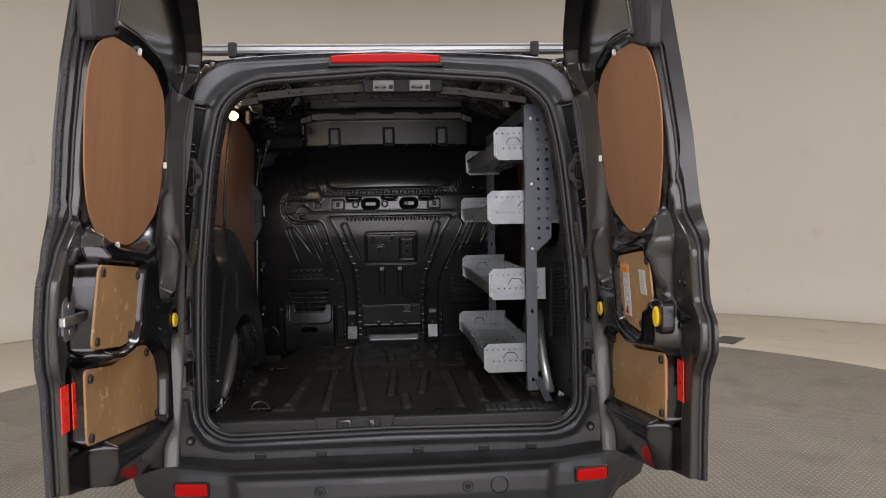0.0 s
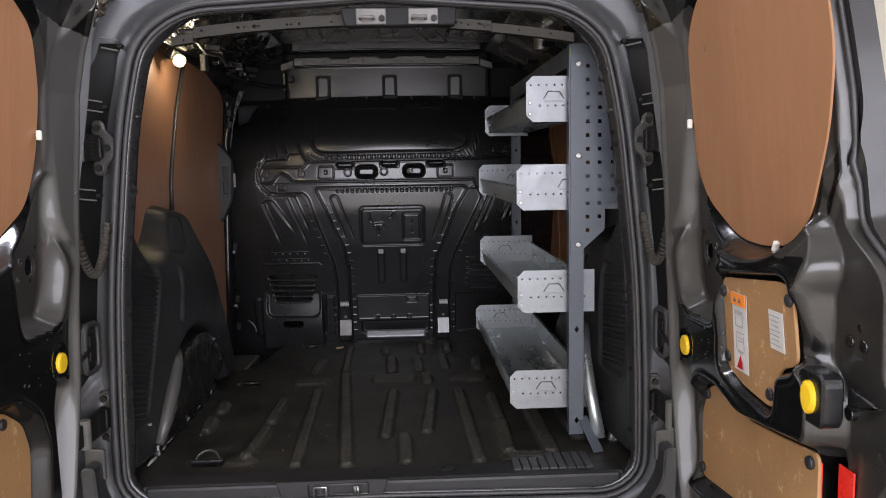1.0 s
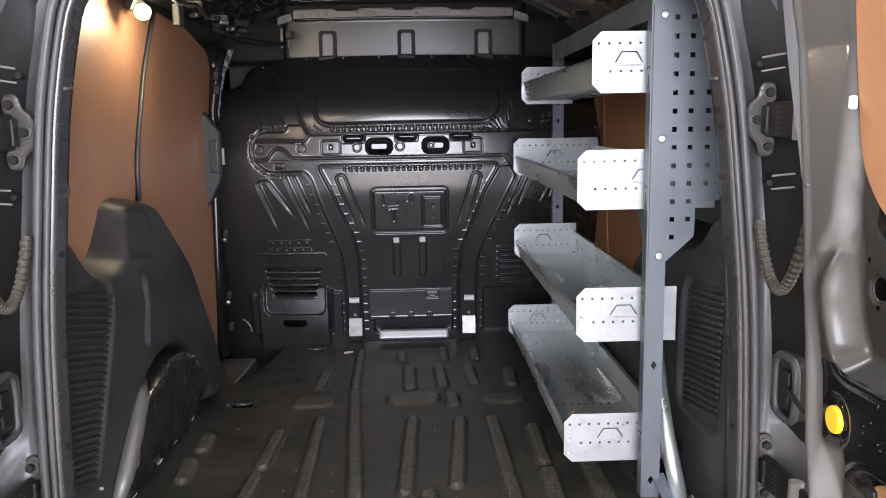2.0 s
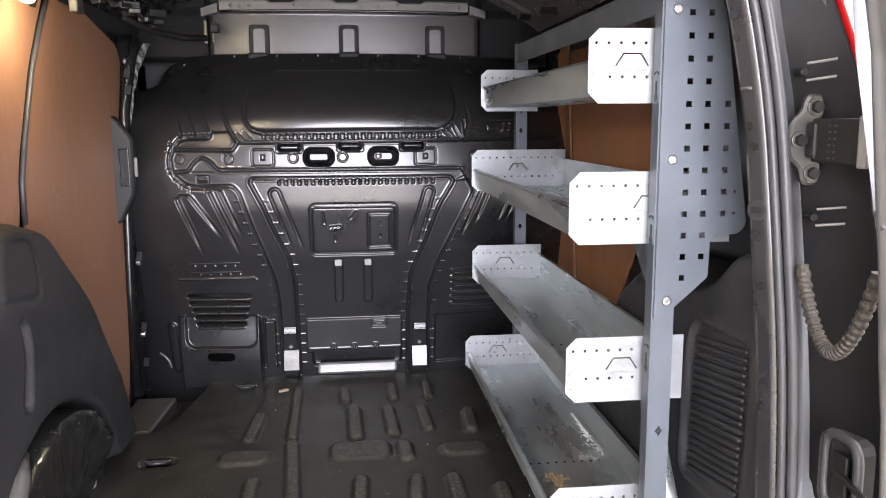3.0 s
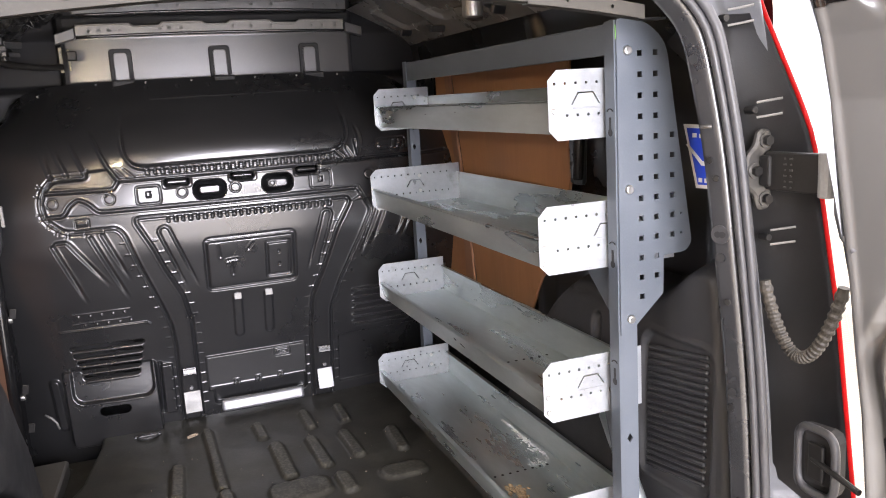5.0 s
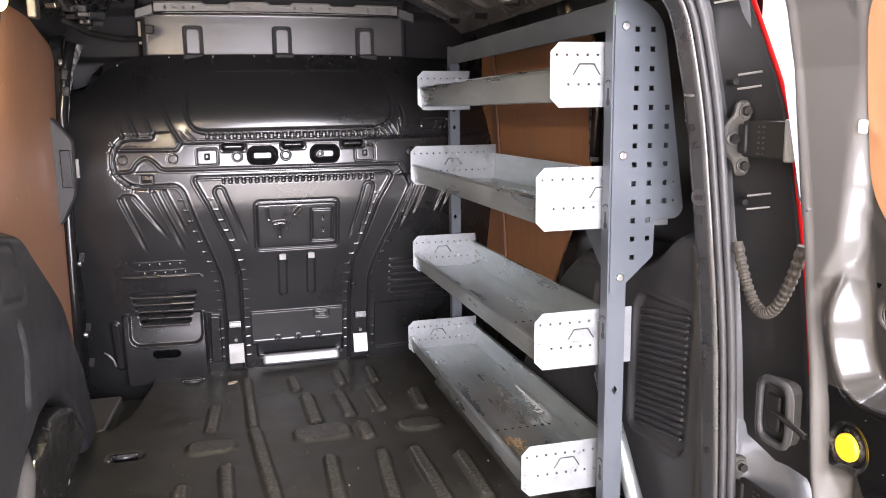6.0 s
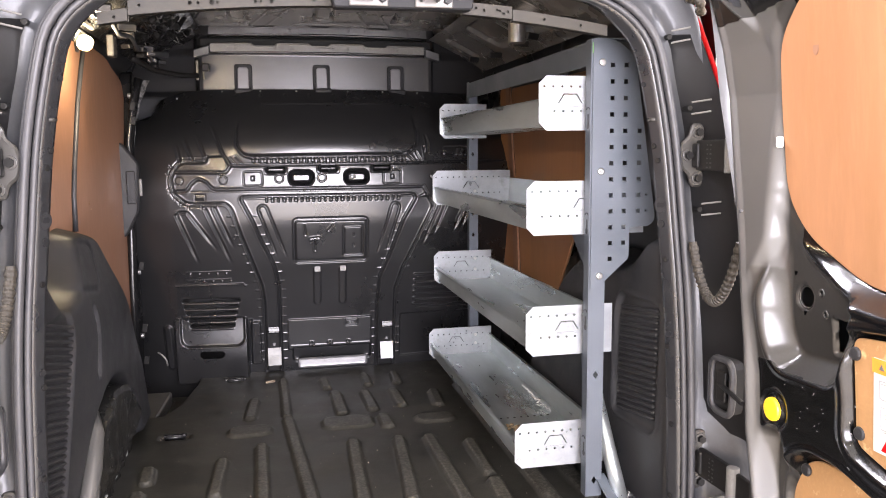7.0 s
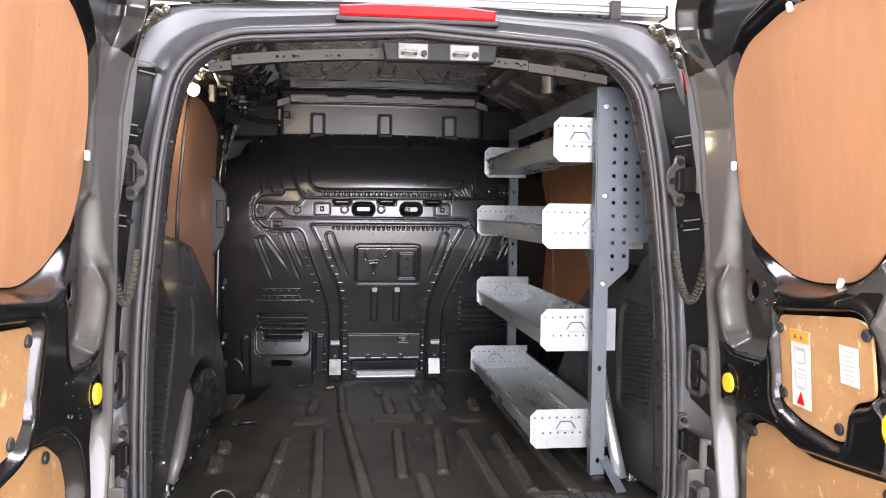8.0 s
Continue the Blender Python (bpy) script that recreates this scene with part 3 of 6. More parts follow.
NOTCHES = ((-0.21, 0.05), (0.0, 0.045), (0.215, 0.05))
rail(0.135, 1.736, 0.026, (-0.45, 0.185), [(x, 0.5 + 0.15 * math.sin(9 * x), r) for x, r in
              ((-0.43, .003), (-0.34, .004), (-0.325, .003), (-0.30, .005), (-0.29, .003), (-0.22, .003), (-0.21, .0025), (-0.19, .004), (-0.11, .003), (-0.06, .003))], 0.14, HEADER, 0.022)
rail(0.137, 1.733, 0.022, (-0.505, -0.452), [(-0.475, 0.4, 0.003)], 0.17, HEADER, 0.02)
rail(0.139, 1.732, 0.024, (0.187, 0.290), [(x, f, 0.003) for x, f in ((0.200, 0.6), (0.214, 0.6), (0.231, 0.45), (0.258, 0.6), (0.264, 0.55), (0.272, 0.35), (0.281, 0.55))], 0.14, HEADER, 0.02)
rail(0.141, 1.731, 0.022, (0.292, 0.500), [(0.36, 0.5, 0.003), (0.44, 0.5, 0.003)], 0.16, HEADER, 0.02)
rail(1.70, 1.832, 0.034, 0.41, [(x, 0.5, 0.006) for x in (-0.374, -0.345, -0.317, -0.285, -0.17, -0.142, -0.107, 0.049, 0.107, 0.17, 0.302, 0.336, 0.38)], 0.03, RAIL, notches=NOTCHES)
rail(1.655, 1.893, 0.036, 0.41, [(x, 0.5, 0.006) for x in (-0.376, -0.326, -0.292, -0.172, -0.113, 0.107, 0.17, 0.302, 0.336, 0.38)], 0.05, TOP, notches=NOTCHES)
part("front_closing", box(1.80, 0.03, 1.62, (0, 3.19, 1.20), 0.006), PAINT, van)
part("cab_wall", box(1.46, 0.02, 1.54, (0, 2.02, 1.20), 0.004), PLASTIC, van, "dark cab side of the bulkhead")


# load floor with pressed ribs
def floor_pan():
    x, y = np.meshgrid(np.linspace(-0.735, 0.735, 300), np.linspace(0.055, 1.68, 330))
    z = np.full(x.shape, FLOOR_Z - 0.004)
    ribs = [((-0.244, 0.16), (-0.256, 0.83), 0.016), ((-0.109, 0.15), (-0.175, 1.05), 0.017), ((-0.178, 1.09), (-0.185, 1.50), 0.014),
            ((-0.008, 0.36), (0.009, 0.81), 0.017), ((0.05, 0.16), (0.046, 0.35), 0.018), ((0.113, 0.39), (0.145, 0.80), 0.017),
            ((0.245, 0.15), (0.235, 0.79), 0.018), ((0.33, 0.20), (0.34, 0.44), 0.02), ((0.34, 0.50), (0.345, 0.73), 0.016),
            ((-0.385, 0.22), (-0.372, 0.46), 0.017), ((-0.370, 0.52), (-0.362, 0.74), 0.016), ((-0.55, 0.46), (-0.56, 0.56), 0.018), ((-0.55, 0.64), (-0.555, 0.72), 0.018),
            ((-0.295, 1.10), (-0.285, 1.27), 0.018), ((0.0, 1.08), (-0.005, 1.29), 0.020), ((0.105, 1.10), (0.098, 1.28), 0.018), ((0.205, 1.12), (0.20, 1.28), 0.018),
            ((0.33, 1.10), (0.34, 1.24), 0.018), ((0.13, 0.93), (0.128, 1.01), 0.02), ((-0.03, 1.37), (-0.035, 1.47), 0.016), ((0.12, 1.38), (0.12, 1.50), 0.016), ((0.23, 1.38), (0.235, 1.50), 0.016),
            ((0.45, 0.2), (0.45, 1.3), 0.022), ((0.55, 0.3), (0.55, 0.9), 0.022)]
    for a, b, r in ribs:
        z += bump(capsule(x, y, a, b, r), 0.012, 0.009)
    for cx, cy, hx, hy in ((-0.292, 0.975, 0.065, 0.045), (0.010, 0.985, 0.080, 0.055), (0.290, 0.965, 0.065, 0.04), (-0.40, 0.20, 0.05, 0.03), (0.37, 0.17, 0.06, 0.03)):
        z += bump(rrect(x, y, cx, cy, hx, hy, 0.035), 0.009, 0.014)
    z += wobble(x, y, 26, 0.0007)
    # side step well by the sliding door, wheel arch feet
    z -= bump(polyfield(x, y, [(-0.80, 1.20), (-0.585, 1.20), (-0.545, 1.30), (-0.505, 1.56), (-0.50, 1.75), (-0.80, 1.75)]), 0.085, 0.03)
    z += bump(polyfield(x, y, [(-0.80, 1.36), (-0.63, 1.36), (-0.60, 1.62), (-0.80, 1.66)]), 0.03, 0.02)
    z -= bump(rrect(x, y, -0.515, 0.985, 0.045, 0.026, 0.02), 0.012, 0.012)
    z -= bump(rrect(x, y, -0.487, 0.205, 0.050, 0.028, 0.02), 0.010, 0.012)
    me = grid_mesh("load_floor", x, y, z)
    me.attributes.new("wear", "FLOAT", "POINT").data.foreach_set("value", np.clip((z - FLOOR_Z - 0.001) / 0.008, 0.04, 1.0).astype(np.float32).ravel())
    return me


part("step_plate", plate([(-0.725, 1.30), (-0.612, 1.30), (-0.596, 1.60), (-0.725, 1.60)], "z", 0.505, 0.558, bevel=0.006), RAIL, van, "grey steel step plate beside the sliding door")
part("load_floor", floor_pan(), FLOOR, van, "scuffed black pressed steel load floor with ribs")


def lashing_ring(x, y, r, lift, turn):
    """A wire ring in its cup."""
    cup = part("lashing_ring", rod((x, y, FLOOR_Z - 0.015), (x, y, FLOOR_Z - 0.010), 0.03, 20), BLACK_GLOSS, van, "black steel lashing ring")
    pts = []
    for i in range(21):
        a = math.pi * i / 20
        p = Vector((r * math.cos(a), 0, r * math.sin(a) * 1.0))
        p.rotate(Euler((radians(-90 + lift), 0, radians(turn))))
        pts.append(Vector((x, y, FLOOR_Z - 0.002)) + p)
    part("ring", tube(pts, 0.004, 8), MID, cup, smooth=True)
    part("pivot", box(2 * r + 0.02, 0.014, 0.010, (x, y, FLOOR_Z - 0.001), 0.003), BLACK_GLOSS, cup)


lashing_ring(-0.487, 0.205, 0.032, 50, 0)
lashing_ring(-0.515, 0.985, 0.024, 12, 180)
lashing_ring(-0.36, 1.565, 0.03, 10, 180)


# bulkhead
def bulk_y(x, z):
    zs = np.array([0.50, 0.664, 0.80, 0.97, 1.06, 1.20, 1.30, 1.38, 1.47, 1.50, 1.54, 1.63, 1.70, 1.76])
    ys = np.array([1.670, 1.632, 1.600, 1.550, 1.520, 1.482, 1.474, 1.471, 1.470, 1.478, 1.512, 1.618, 1.715, 1.80])
    fine = np.linspace(0.5, 1.76, 400)
    prof = np.interp(fine, zs, ys)
    ker = np.hanning(31)
    prof = np.convolve(np.pad(prof, 15, mode="edge"), ker / ker.sum(), mode="valid")
    y = np.interp(z, fine, prof)
    return y + 0.33 * x ** 2 * smooth((z - 1.30) / 0.35) + 0.10 * x ** 2 + 0.5 * np.clip(np.abs(x) - 0.56, 0, 1) ** 1.5


def round_line(pts, r, n=4):
    """An open 2D line with its inner corners rounded."""
    out = [pts[0]]
    for a, p, b in zip(pts, pts[1:], pts[2:]):
        a, p, b = Vector(a), Vector(p), Vector(b)
        d = min(r, (a - p).length * 0.48, (b - p).length * 0.48)
        q0, q1 = p + (a - p).normalized() * d, p + (b - p).normalized() * d
        out += [tuple((1 - t) ** 2 * q0 + 2 * t * (1 - t) * p + t * t * q1) for t in np.linspace(0, 1, n)]
    return out + [pts[-1]]


class Pressing:
    """Relief over a regular (u, v) grid; each feature touches only the cells round it."""

    def __init__(self, us, vs):
        self.us, self.vs = us, vs
        self.u, self.v = np.meshgrid(us, vs)
        self.h, self.g = np.zeros(self.u.shape), np.zeros(self.u.shape)

    def near(self, pts, pad=0.03):
        a, b = [p[0] for p in pts], [p[1] for p in pts]
        i0, i1 = np.searchsorted(self.vs, (min(b) - pad, max(b) + pad))
        j0, j1 = np.searchsorted(self.us, (min(a) - pad, max(a) + pad))
        return np.s_[i0:i1, j0:j1]

    def groove(self, pts, depth=0.010, half=0.0035, side=0.005, r=0.02, fade=None, lip=0.0016):
        """A pressed channel along a line, with slightly raised shoulders; fade = (v where it ends, v where it is full)."""
        pts = round_line(pts, r) if len(pts) > 2 else pts
        s = self.near(pts)
        u, v = self.u[s], self.v[s]
        d = np.full(u.shape, 9.0)
        for a, b in zip(pts, pts[1:]):
            d = np.minimum(d, capsule(u, v, a, b, 0))
        k = smooth((v - fade[0]) / (fade[1] - fade[0])) if fade else 1.0
        self.g[s] = np.minimum(self.g[s], bump(d - half, -depth, side) * k)
        self.h[s] += bump(np.abs(d - half - 0.0055) - 0.0012, lip, 0.005) * k

    def ring(self, cx, cy, hx, hy, r, depth, half=0.003, side=0.004):
        s = self.near([(cx - hx, cy - hy), (cx + hx, cy + hy)])
        d = rrect(self.u[s], self.v[s], cx, cy, hx, hy, r)
        self.g[s] = np.minimum(self.g[s], bump(np.abs(d) - half, -depth, side))

    def pad(self, cx, cy, hx, hy, r, height, side=0.004):
        s = self.near([(cx - hx, cy - hy), (cx + hx, cy + hy)])
        self.h[s] += bump(rrect(self.u[s], self.v[s], cx, cy, hx, hy, r), height, side)

    def bar(self, a, b, r, height, side=0.005):
        s = self.near([a, b])
        self.h[s] += bump(capsule(self.u[s], self.v[s], a, b, r), height, side)

    def plateau(self, pts, height, side=0.006):
        s = self.near(pts)
        self.h[s] += bump(polyfield(self.u[s], self.v[s], pts), height, side)

    def relief(self):
        return self.h + self.g


LEFT_LEG_OUT = [(-0.364, 1.273), (-0.346, 1.252), (-0.315, 1.149), (-0.282, 1.054), (-0.250, 0.955), (-0.243, 0.880), (-0.243, 0.60)]
LEFT_LEG_IN = [(-0.307, 1.296), (-0.311, 1.283), (-0.273, 1.205), (-0.248, 1.137), (-0.204, 1.040), (-0.187, 0.952), (-0.186, 0.60)]
RIGHT_LEG_IN = [(0.320, 1.296), (0.331, 1.281), (0.283, 1.200), (0.232, 1.062), (0.195, 0.974), (0.187, 0.860), (0.187, 0.60)]
RIGHT_LEG_OUT = [(0.357, 1.322), (0.368, 1.302), (0.398, 1.248), (0.338, 1.122), (0.287, 1.014), (0.258, 0.925), (0.256, 0.60)]
LONG_SLOTS = ((-0.095, 1.361), (0.106, 1.362))
UPPER_SLOTS = ((-0.185, 1.391), (0.003, 1.394), (0.199, 1.394))
LOUVRES = [(-0.537 + 0.006 * i, -0.340 - 0.006 * i, 0.899 - 0.0255 * i) for i in range(5)]


def bulkhead():
    p = Pressing(np.linspace(-0.735, 0.735, 690), np.linspace(0.46, 1.695, 580))
    x, z = p.u, p.v
    # upper cushion, its rim and the crease near its top
    rim = [(-0.322, 1.560), (-0.324, 1.483), (-0.300, 1.444), (-0.268, 1.435), (0.277, 1.440), (0.322, 1.458), (0.344, 1.500), (0.348, 1.560)]
    d = polyfield(x, z, fillet([(-0.318, 1.70), (-0.320, 1.442), (0.340, 1.446), (0.344, 1.70)], 0.06))
    p.h += bump(d + 0.002, 0.012, 0.014) * smooth((1.60 - z) / 0.10)
    p.groove(rim, 0.010, 0.004, 0.006, 0.05, (1.556, 1.50))
    p.bar((-0.225, 1.636), (0.262, 1.638), 0.0015, 0.004)
    # the belt with its lobed end, the strip under it and the two legs stand proud
    belt = [(-0.543, 1.390), (-0.516, 1.420), (-0.430, 1.420), (-0.426, 1.437), (-0.365, 1.440), (-0.345, 1.407), (0.74, 1.413), (0.74, 1.300), (0.331, 1.283), (0.320, 1.296), (-0.307, 1.296), (-0.311, 1.283), (-0.346, 1.252), (-0.364, 1.273), (-0.500, 1.272), (-0.543, 1.310), (-0.552, 1.352)]
    p.plateau(belt, 0.007)
    p.plateau(LEFT_LEG_OUT[1:] + LEFT_LEG_IN[:0:-1], 0.007)
    p.plateau(RIGHT_LEG_OUT[1:] + RIGHT_LEG_IN[:0:-1], 0.007)
    p.groove([(-0.540, 1.386), (-0.359, 1.384), (-0.344, 1.407), (0.70, 1.413)], r=0.008)
    p.groove([(-0.545, 1.318), (-0.497, 1.319), (-0.482, 1.345), (-0.456, 1.364), (-0.428, 1.350), (-0.406, 1.323), (0.357, 1.322)], r=0.012)
    p.groove([(-0.486, 1.316), (-0.424, 1.316)], 0.004, 0.001, 0.004, lip=0.0)
    p.groove([(-0.424, 1.440), (-0.430, 1.420), (-0.516, 1.420), (-0.543, 1.390), (-0.552, 1.352), (-0.543, 1.310), (-0.500, 1.272)] + LEFT_LEG_OUT, 0.009, r=0.022)
    p.groove(LEFT_LEG_IN[::-1] + RIGHT_LEG_IN, 0.009, r=0.014)
    p.groove(RIGHT_LEG_OUT, 0.009, r=0.014)
    p.groove([(-0.344, 1.407), (-0.369, 1.449), (-0.394, 1.513), (-0.418, 1.570)], 0.010, 0.004, 0.006, fade=(1.565, 1.50))
    p.groove([(-0.428, 1.425), (-0.446, 1.475), (-0.474, 1.550)], 0.008, 0.004, 0.008, fade=(1.55, 1.48))
    p.groove([(-0.478, 1.431), (-0.503, 1.495), (-0.515, 1.530)], 0.008, 0.005, 0.010, fade=(1.53, 1.46))
    p.groove([(-0.520, 1.425), (-0.540, 1.500)], 0.006, 0.005, 0.010, fade=(1.50, 1.45))
    p.bar((-0.525, 1.438), (-0.365, 1.441), 0.0012, 0.003, 0.004)
    # stepped pads where the cushion meets the belt
    p.groove([(-0.345, 1.437), (-0.322, 1.412)], 0.004, 0.001, 0.004)
    p.groove([(-0.325, 1.440), (-0.300, 1.414)], 0.004, 0.001, 0.004)
    for a, b in (((0.300, 1.440), (0.322, 1.420)), ((0.335, 1.450), (0.352, 1.420)), ((0.366, 1.470), (0.372, 1.425)), ((0.50, 1.460), (0.49, 1.436)), ((0.52, 1.460), (0.51, 1.436)), ((0.54, 1.460), (0.53, 1.436))):
        p.groove([a, b], 0.006, 0.002, 0.005)
    p.groove([(0.375, 1.530), (0.385, 1.470), (0.372, 1.430)], 0.008, 0.004, 0.008, fade=(1.53, 1.47))
    p.ring(0.495, 1.452, 0.052, 0.016, 0.012, 0.005)
    # fittings along the belt
    for cx, cz in LONG_SLOTS:
        p.ring(cx, cz, 0.039, 0.0205, 0.017, 0.024, 0.008, 0.004)
    p.ring(0.090, 1.362, 0.009, 0.009, 0.0089, 0.004, 0.0015, 0.003)
    for cx, cz in UPPER_SLOTS:
        p.pad(cx, cz - 0.003, 0.042, 0.015, 0.008, -0.003)
        p.ring(cx, cz, 0.032, 0.0085, 0.007, 0.016, 0.0035, 0.004)
    for cx in (-0.267, 0.240):
        p.ring(cx, 1.360, 0.033, 0.026, 0.010, 0.006, 0.0025)
        p.pad(cx, 1.361, 0.006, 0.008, 0.001, -0.016, 0.003)
    for cx, cz in ((-0.524, 1.356), (-0.373, 1.357), (-0.174, 1.359), (-0.021, 1.360), (0.40, 1.362)):
        p.ring(cx, cz, 0.0145, 0.0145, 0.0143, 0.005, 0.0015, 0.003)
    p.ring(-0.453, 1.294, 0.018, 0.011, 0.003, 0.005, 0.002, 0.003)
    p.bar((-0.465, 1.294), (-0.441, 1.294), 0.002, 0.003, 0.003)
    # stitched teeth above and below the belt, and round its lobed end
    for i in range(27):
        tx = -0.262 + 0.0211 * i
        p.pad(tx, 1.425, 0.0032 if i % 2 else 0.0052, 0.0085, 0.002, -0.010, 0.0035)
        if -0.235 < tx + 0.02 < 0.28:
            p.pad(tx + 0.02, 1.282, 0.0032 if i % 2 else 0.0048, 0.0085, 0.002, -0.010, 0.0035)
    p.bar((-0.27, 1.4355), (0.28, 1.4355), 0.001, 0.002, 0.003)
    lobe = [(-0.528, 1.425), (-0.556, 1.395), (-0.566, 1.352), (-0.556, 1.306), (-0.506, 1.259), (-0.40, 1.259)]
    p.groove(lobe, 0.003, 0.0015, 0.004, 0.03, lip=0.0)
    for px, pz, a in ((-0.548, 1.405, 140), (-0.552, 1.398, 145), (-0.559, 1.378, 165), (-0.558, 1.330, 195), (-0.553, 1.315, 205), (-0.540, 1.297, 220), (-0.534, 1.291, 220), (-0.522, 1.278, 230), (-0.515, 1.272, 232), (-0.500, 1.264, 250), (-0.493, 1.263, 262), (-0.45, 1.263, 270), (-0.40, 1.263, 270)):
        c, q = 0.008 * math.cos(radians(a)), 0.008 * math.sin(radians(a))
        p.groove([(px - c, pz - q), (px + c, pz + q)], 0.006, 0.0012, 0.003, lip=0.0)
    # bright little steps beside both edges of each leg
    for line in (LEFT_LEG_OUT, LEFT_LEG_IN, RIGHT_LEG_IN, RIGHT_LEG_OUT):
        e = -0.016 if line in (LEFT_LEG_OUT, RIGHT_LEG_IN) else 0.016
        v = np.array(line)[::-1]
        for zz in np.arange(1.225, 0.64, -0.036):
            cx = float(np.interp(zz, v[:, 1], v[:, 0]))
            p.pad(cx + e, zz, 0.0085, 0.0015, 0.001, 0.0028 if zz > 1.0 or zz < 0.76 else 0.0014, 0.004)
    # diagonal ribs
    for a, b, hw in (((-0.236, 1.246), (-0.166, 1.050), 0.016), ((0.252, 1.246), (0.194, 1.050), 0.016)):
        s = p.near([a, b], 0.06)
        k = smooth((z[s] - 1.06) / 0.10)
        d = capsule(x[s], z[s], a, b, hw)
        p.g[s] = np.minimum(p.g[s], bump(np.abs(d) - 0.0035, -0.009, 0.006) * k)
    for a, b in (((-0.539, 1.232), (-0.468, 1.040)), ((-0.496, 1.236), (-0.398, 1.090)), ((-0.436, 1.250), (-0.352, 1.040)), ((-0.405, 1.255), (-0.342, 1.100)), ((0.425, 1.250), (0.352, 1.080)), ((0.450, 1.250), (0.392, 1.110)), ((0.520, 1.235), (0.470, 1.120)), ((0.545, 1.235), (0.50, 1.130))):
        p.groove([a, b], 0.008, 0.004, 0.008, fade=(b[1], b[1] + 0.12))
    p.groove([(-0.539, 1.230), (-0.532, 1.242), (-0.502, 1.242), (-0.495, 1.234)], 0.006, 0.003, 0.005, 0.01)
    # centre box with a smaller plate in it
    p.ring(0.009, 1.127, 0.136, 0.083, 0.016, 0.008, 0.004, 0.005)
    p.pad(0.009, 1.127, 0.128, 0.075, 0.012, 0.003)
    p.groove([(-0.120, 1.203), (0.136, 1.203)], 0.008, 0.004, 0.004, lip=0.0)
    p.ring(0.091, 1.124, 0.035, 0.055, 0.004, 0.008, 0.004, 0.004)
    for cz in (1.146, 1.105):
        p.pad(0.093, cz, 0.003, 0.005, 0.002, -0.012, 0.003)
    for a, b in (((-0.088, 1.186), (-0.084, 1.150)), ((-0.050, 1.130), (-0.050, 1.090)), ((-0.066, 1.135), (-0.036, 1.138)), ((0.0, 1.165), (0.016, 1.185))):
        p.groove([a, b], 0.004, 0.001, 0.003)
    for cx in (-0.044, 0.052):
        p.bar((cx, 1.010), (cx, 0.885), 0.013, 0.006, 0.007)
    # seams and rivets over the louvres
    for z0, za in ((1.016, 1.019), (0.985, 0.988)):
        p.bar((-0.522, z0), (-0.362, za), 0.0010, 0.0025, 0.003)
    for i in range(5):
        p.pad(-0.505 + 0.032 * i, 1.008, 0.003, 0.003, 0.0029, 0.004, 0.003)
        p.pad(-0.490 + 0.032 * i, 0.978, 0.003, 0.003, 0.0029, 0.004, 0.003)
    p.bar((-0.563, 0.963), (-0.320, 0.966), 0.0022, 0.006, 0.004)
    p.bar((-0.320, 0.966), (-0.309, 0.958), 0.0022, 0.005, 0.004)
    for xa, xb, zz in LOUVRES:
        p.bar((xa, zz + 0.004), (xb, zz + 0.004), 0.007, -0.010, 0.006)
        p.bar((xa, zz - 0.010), (xb, zz - 0.010), 0.002, 0.004, 0.006)
    # boxed foot under the louvres: a proud frame round a smooth recess, with an oval hand hole
    s = p.near([(-0.60, 0.60), (-0.29, 0.84)])
    frame_h = 0.050 * smooth((0.90 - z[s]) / 0.24)
    foot = bump(rrect(x[s], z[s], -0.444, 0.70, 0.134, 0.130, 0.012), 1.0, 0.008)
    dish = rrect(x[s], z[s], -0.438, 0.830, 0.118, 0.108, 0.034)
    p.h[s] += frame_h * foot - bump(dish, 0.016, 0.010) * foot + bump(np.abs(dish - 0.002) - 0.002, 0.005, 0.006) * foot
    p.pad(-0.278, 0.722, 0.017, 0.088, 0.006, 0.016)
    p.groove([(-0.296, 0.815), (-0.302, 0.64)], 0.010, 0.003, 0.004)
    p.bar((-0.605, 0.79), (-0.600, 0.64), 0.014, 0.012, 0.012)
    # louvres and blank on the other side
    for i in range(6):
        zz = 0.975 - 0.0245 * i
        p.bar((0.334, zz), (0.60, zz - 0.004), 0.0035, 0.010, 0.006)
        p.bar((0.345, zz - 0.011), (0.60, zz - 0.015), 0.004, -0.010, 0.005)
    p.pad(0.44, 0.722, 0.158, 0.090, 0.006, -0.010, 0.004)
    # middle plate over the floor bar
    p.pad(0.003, 0.750, 0.160, 0.062, 0.004, 0.010)
    p.pad(0.012, 0.665, 0.152, 0.030, 0.012, -0.024, 0.006)
    p.bar((-0.15, 0.704), (0.16, 0.704), 0.0015, 0.003, 0.003)
    for cx in (-0.068, 0.002, 0.075):
        p.pad(cx, 0.706, 0.009, 0.014, 0.003, 0.006)
        p.pad(cx, 0.706, 0.003, 0.012, 0.002, -0.012, 0.003)
    p.ring(0.086, 0.793, 0.024, 0.012, 0.004, 0.008, 0.003)
    p.pad(0.086, 0.792, 0.012, 0.003, 0.002, -0.006, 0.003)
    for i in range(14):
        p.pad(-0.60 + 0.092 * i, 1.672, 0.005, 0.005, 0.0049, 0.003, 0.003)
    y = bulk_y(x, z) - p.relief() - wobble(x, z, 9, 0.0005)
    # punched slots
    slits = np.minimum.reduce([capsule(x, z, (xa, zz + 0.004), (xb, zz + 0.004), 0.0058) for xa, xb, zz in LOUVRES] + [rrect(x, z, -0.443, 0.690, 0.046, 0.015, 0.0148)])
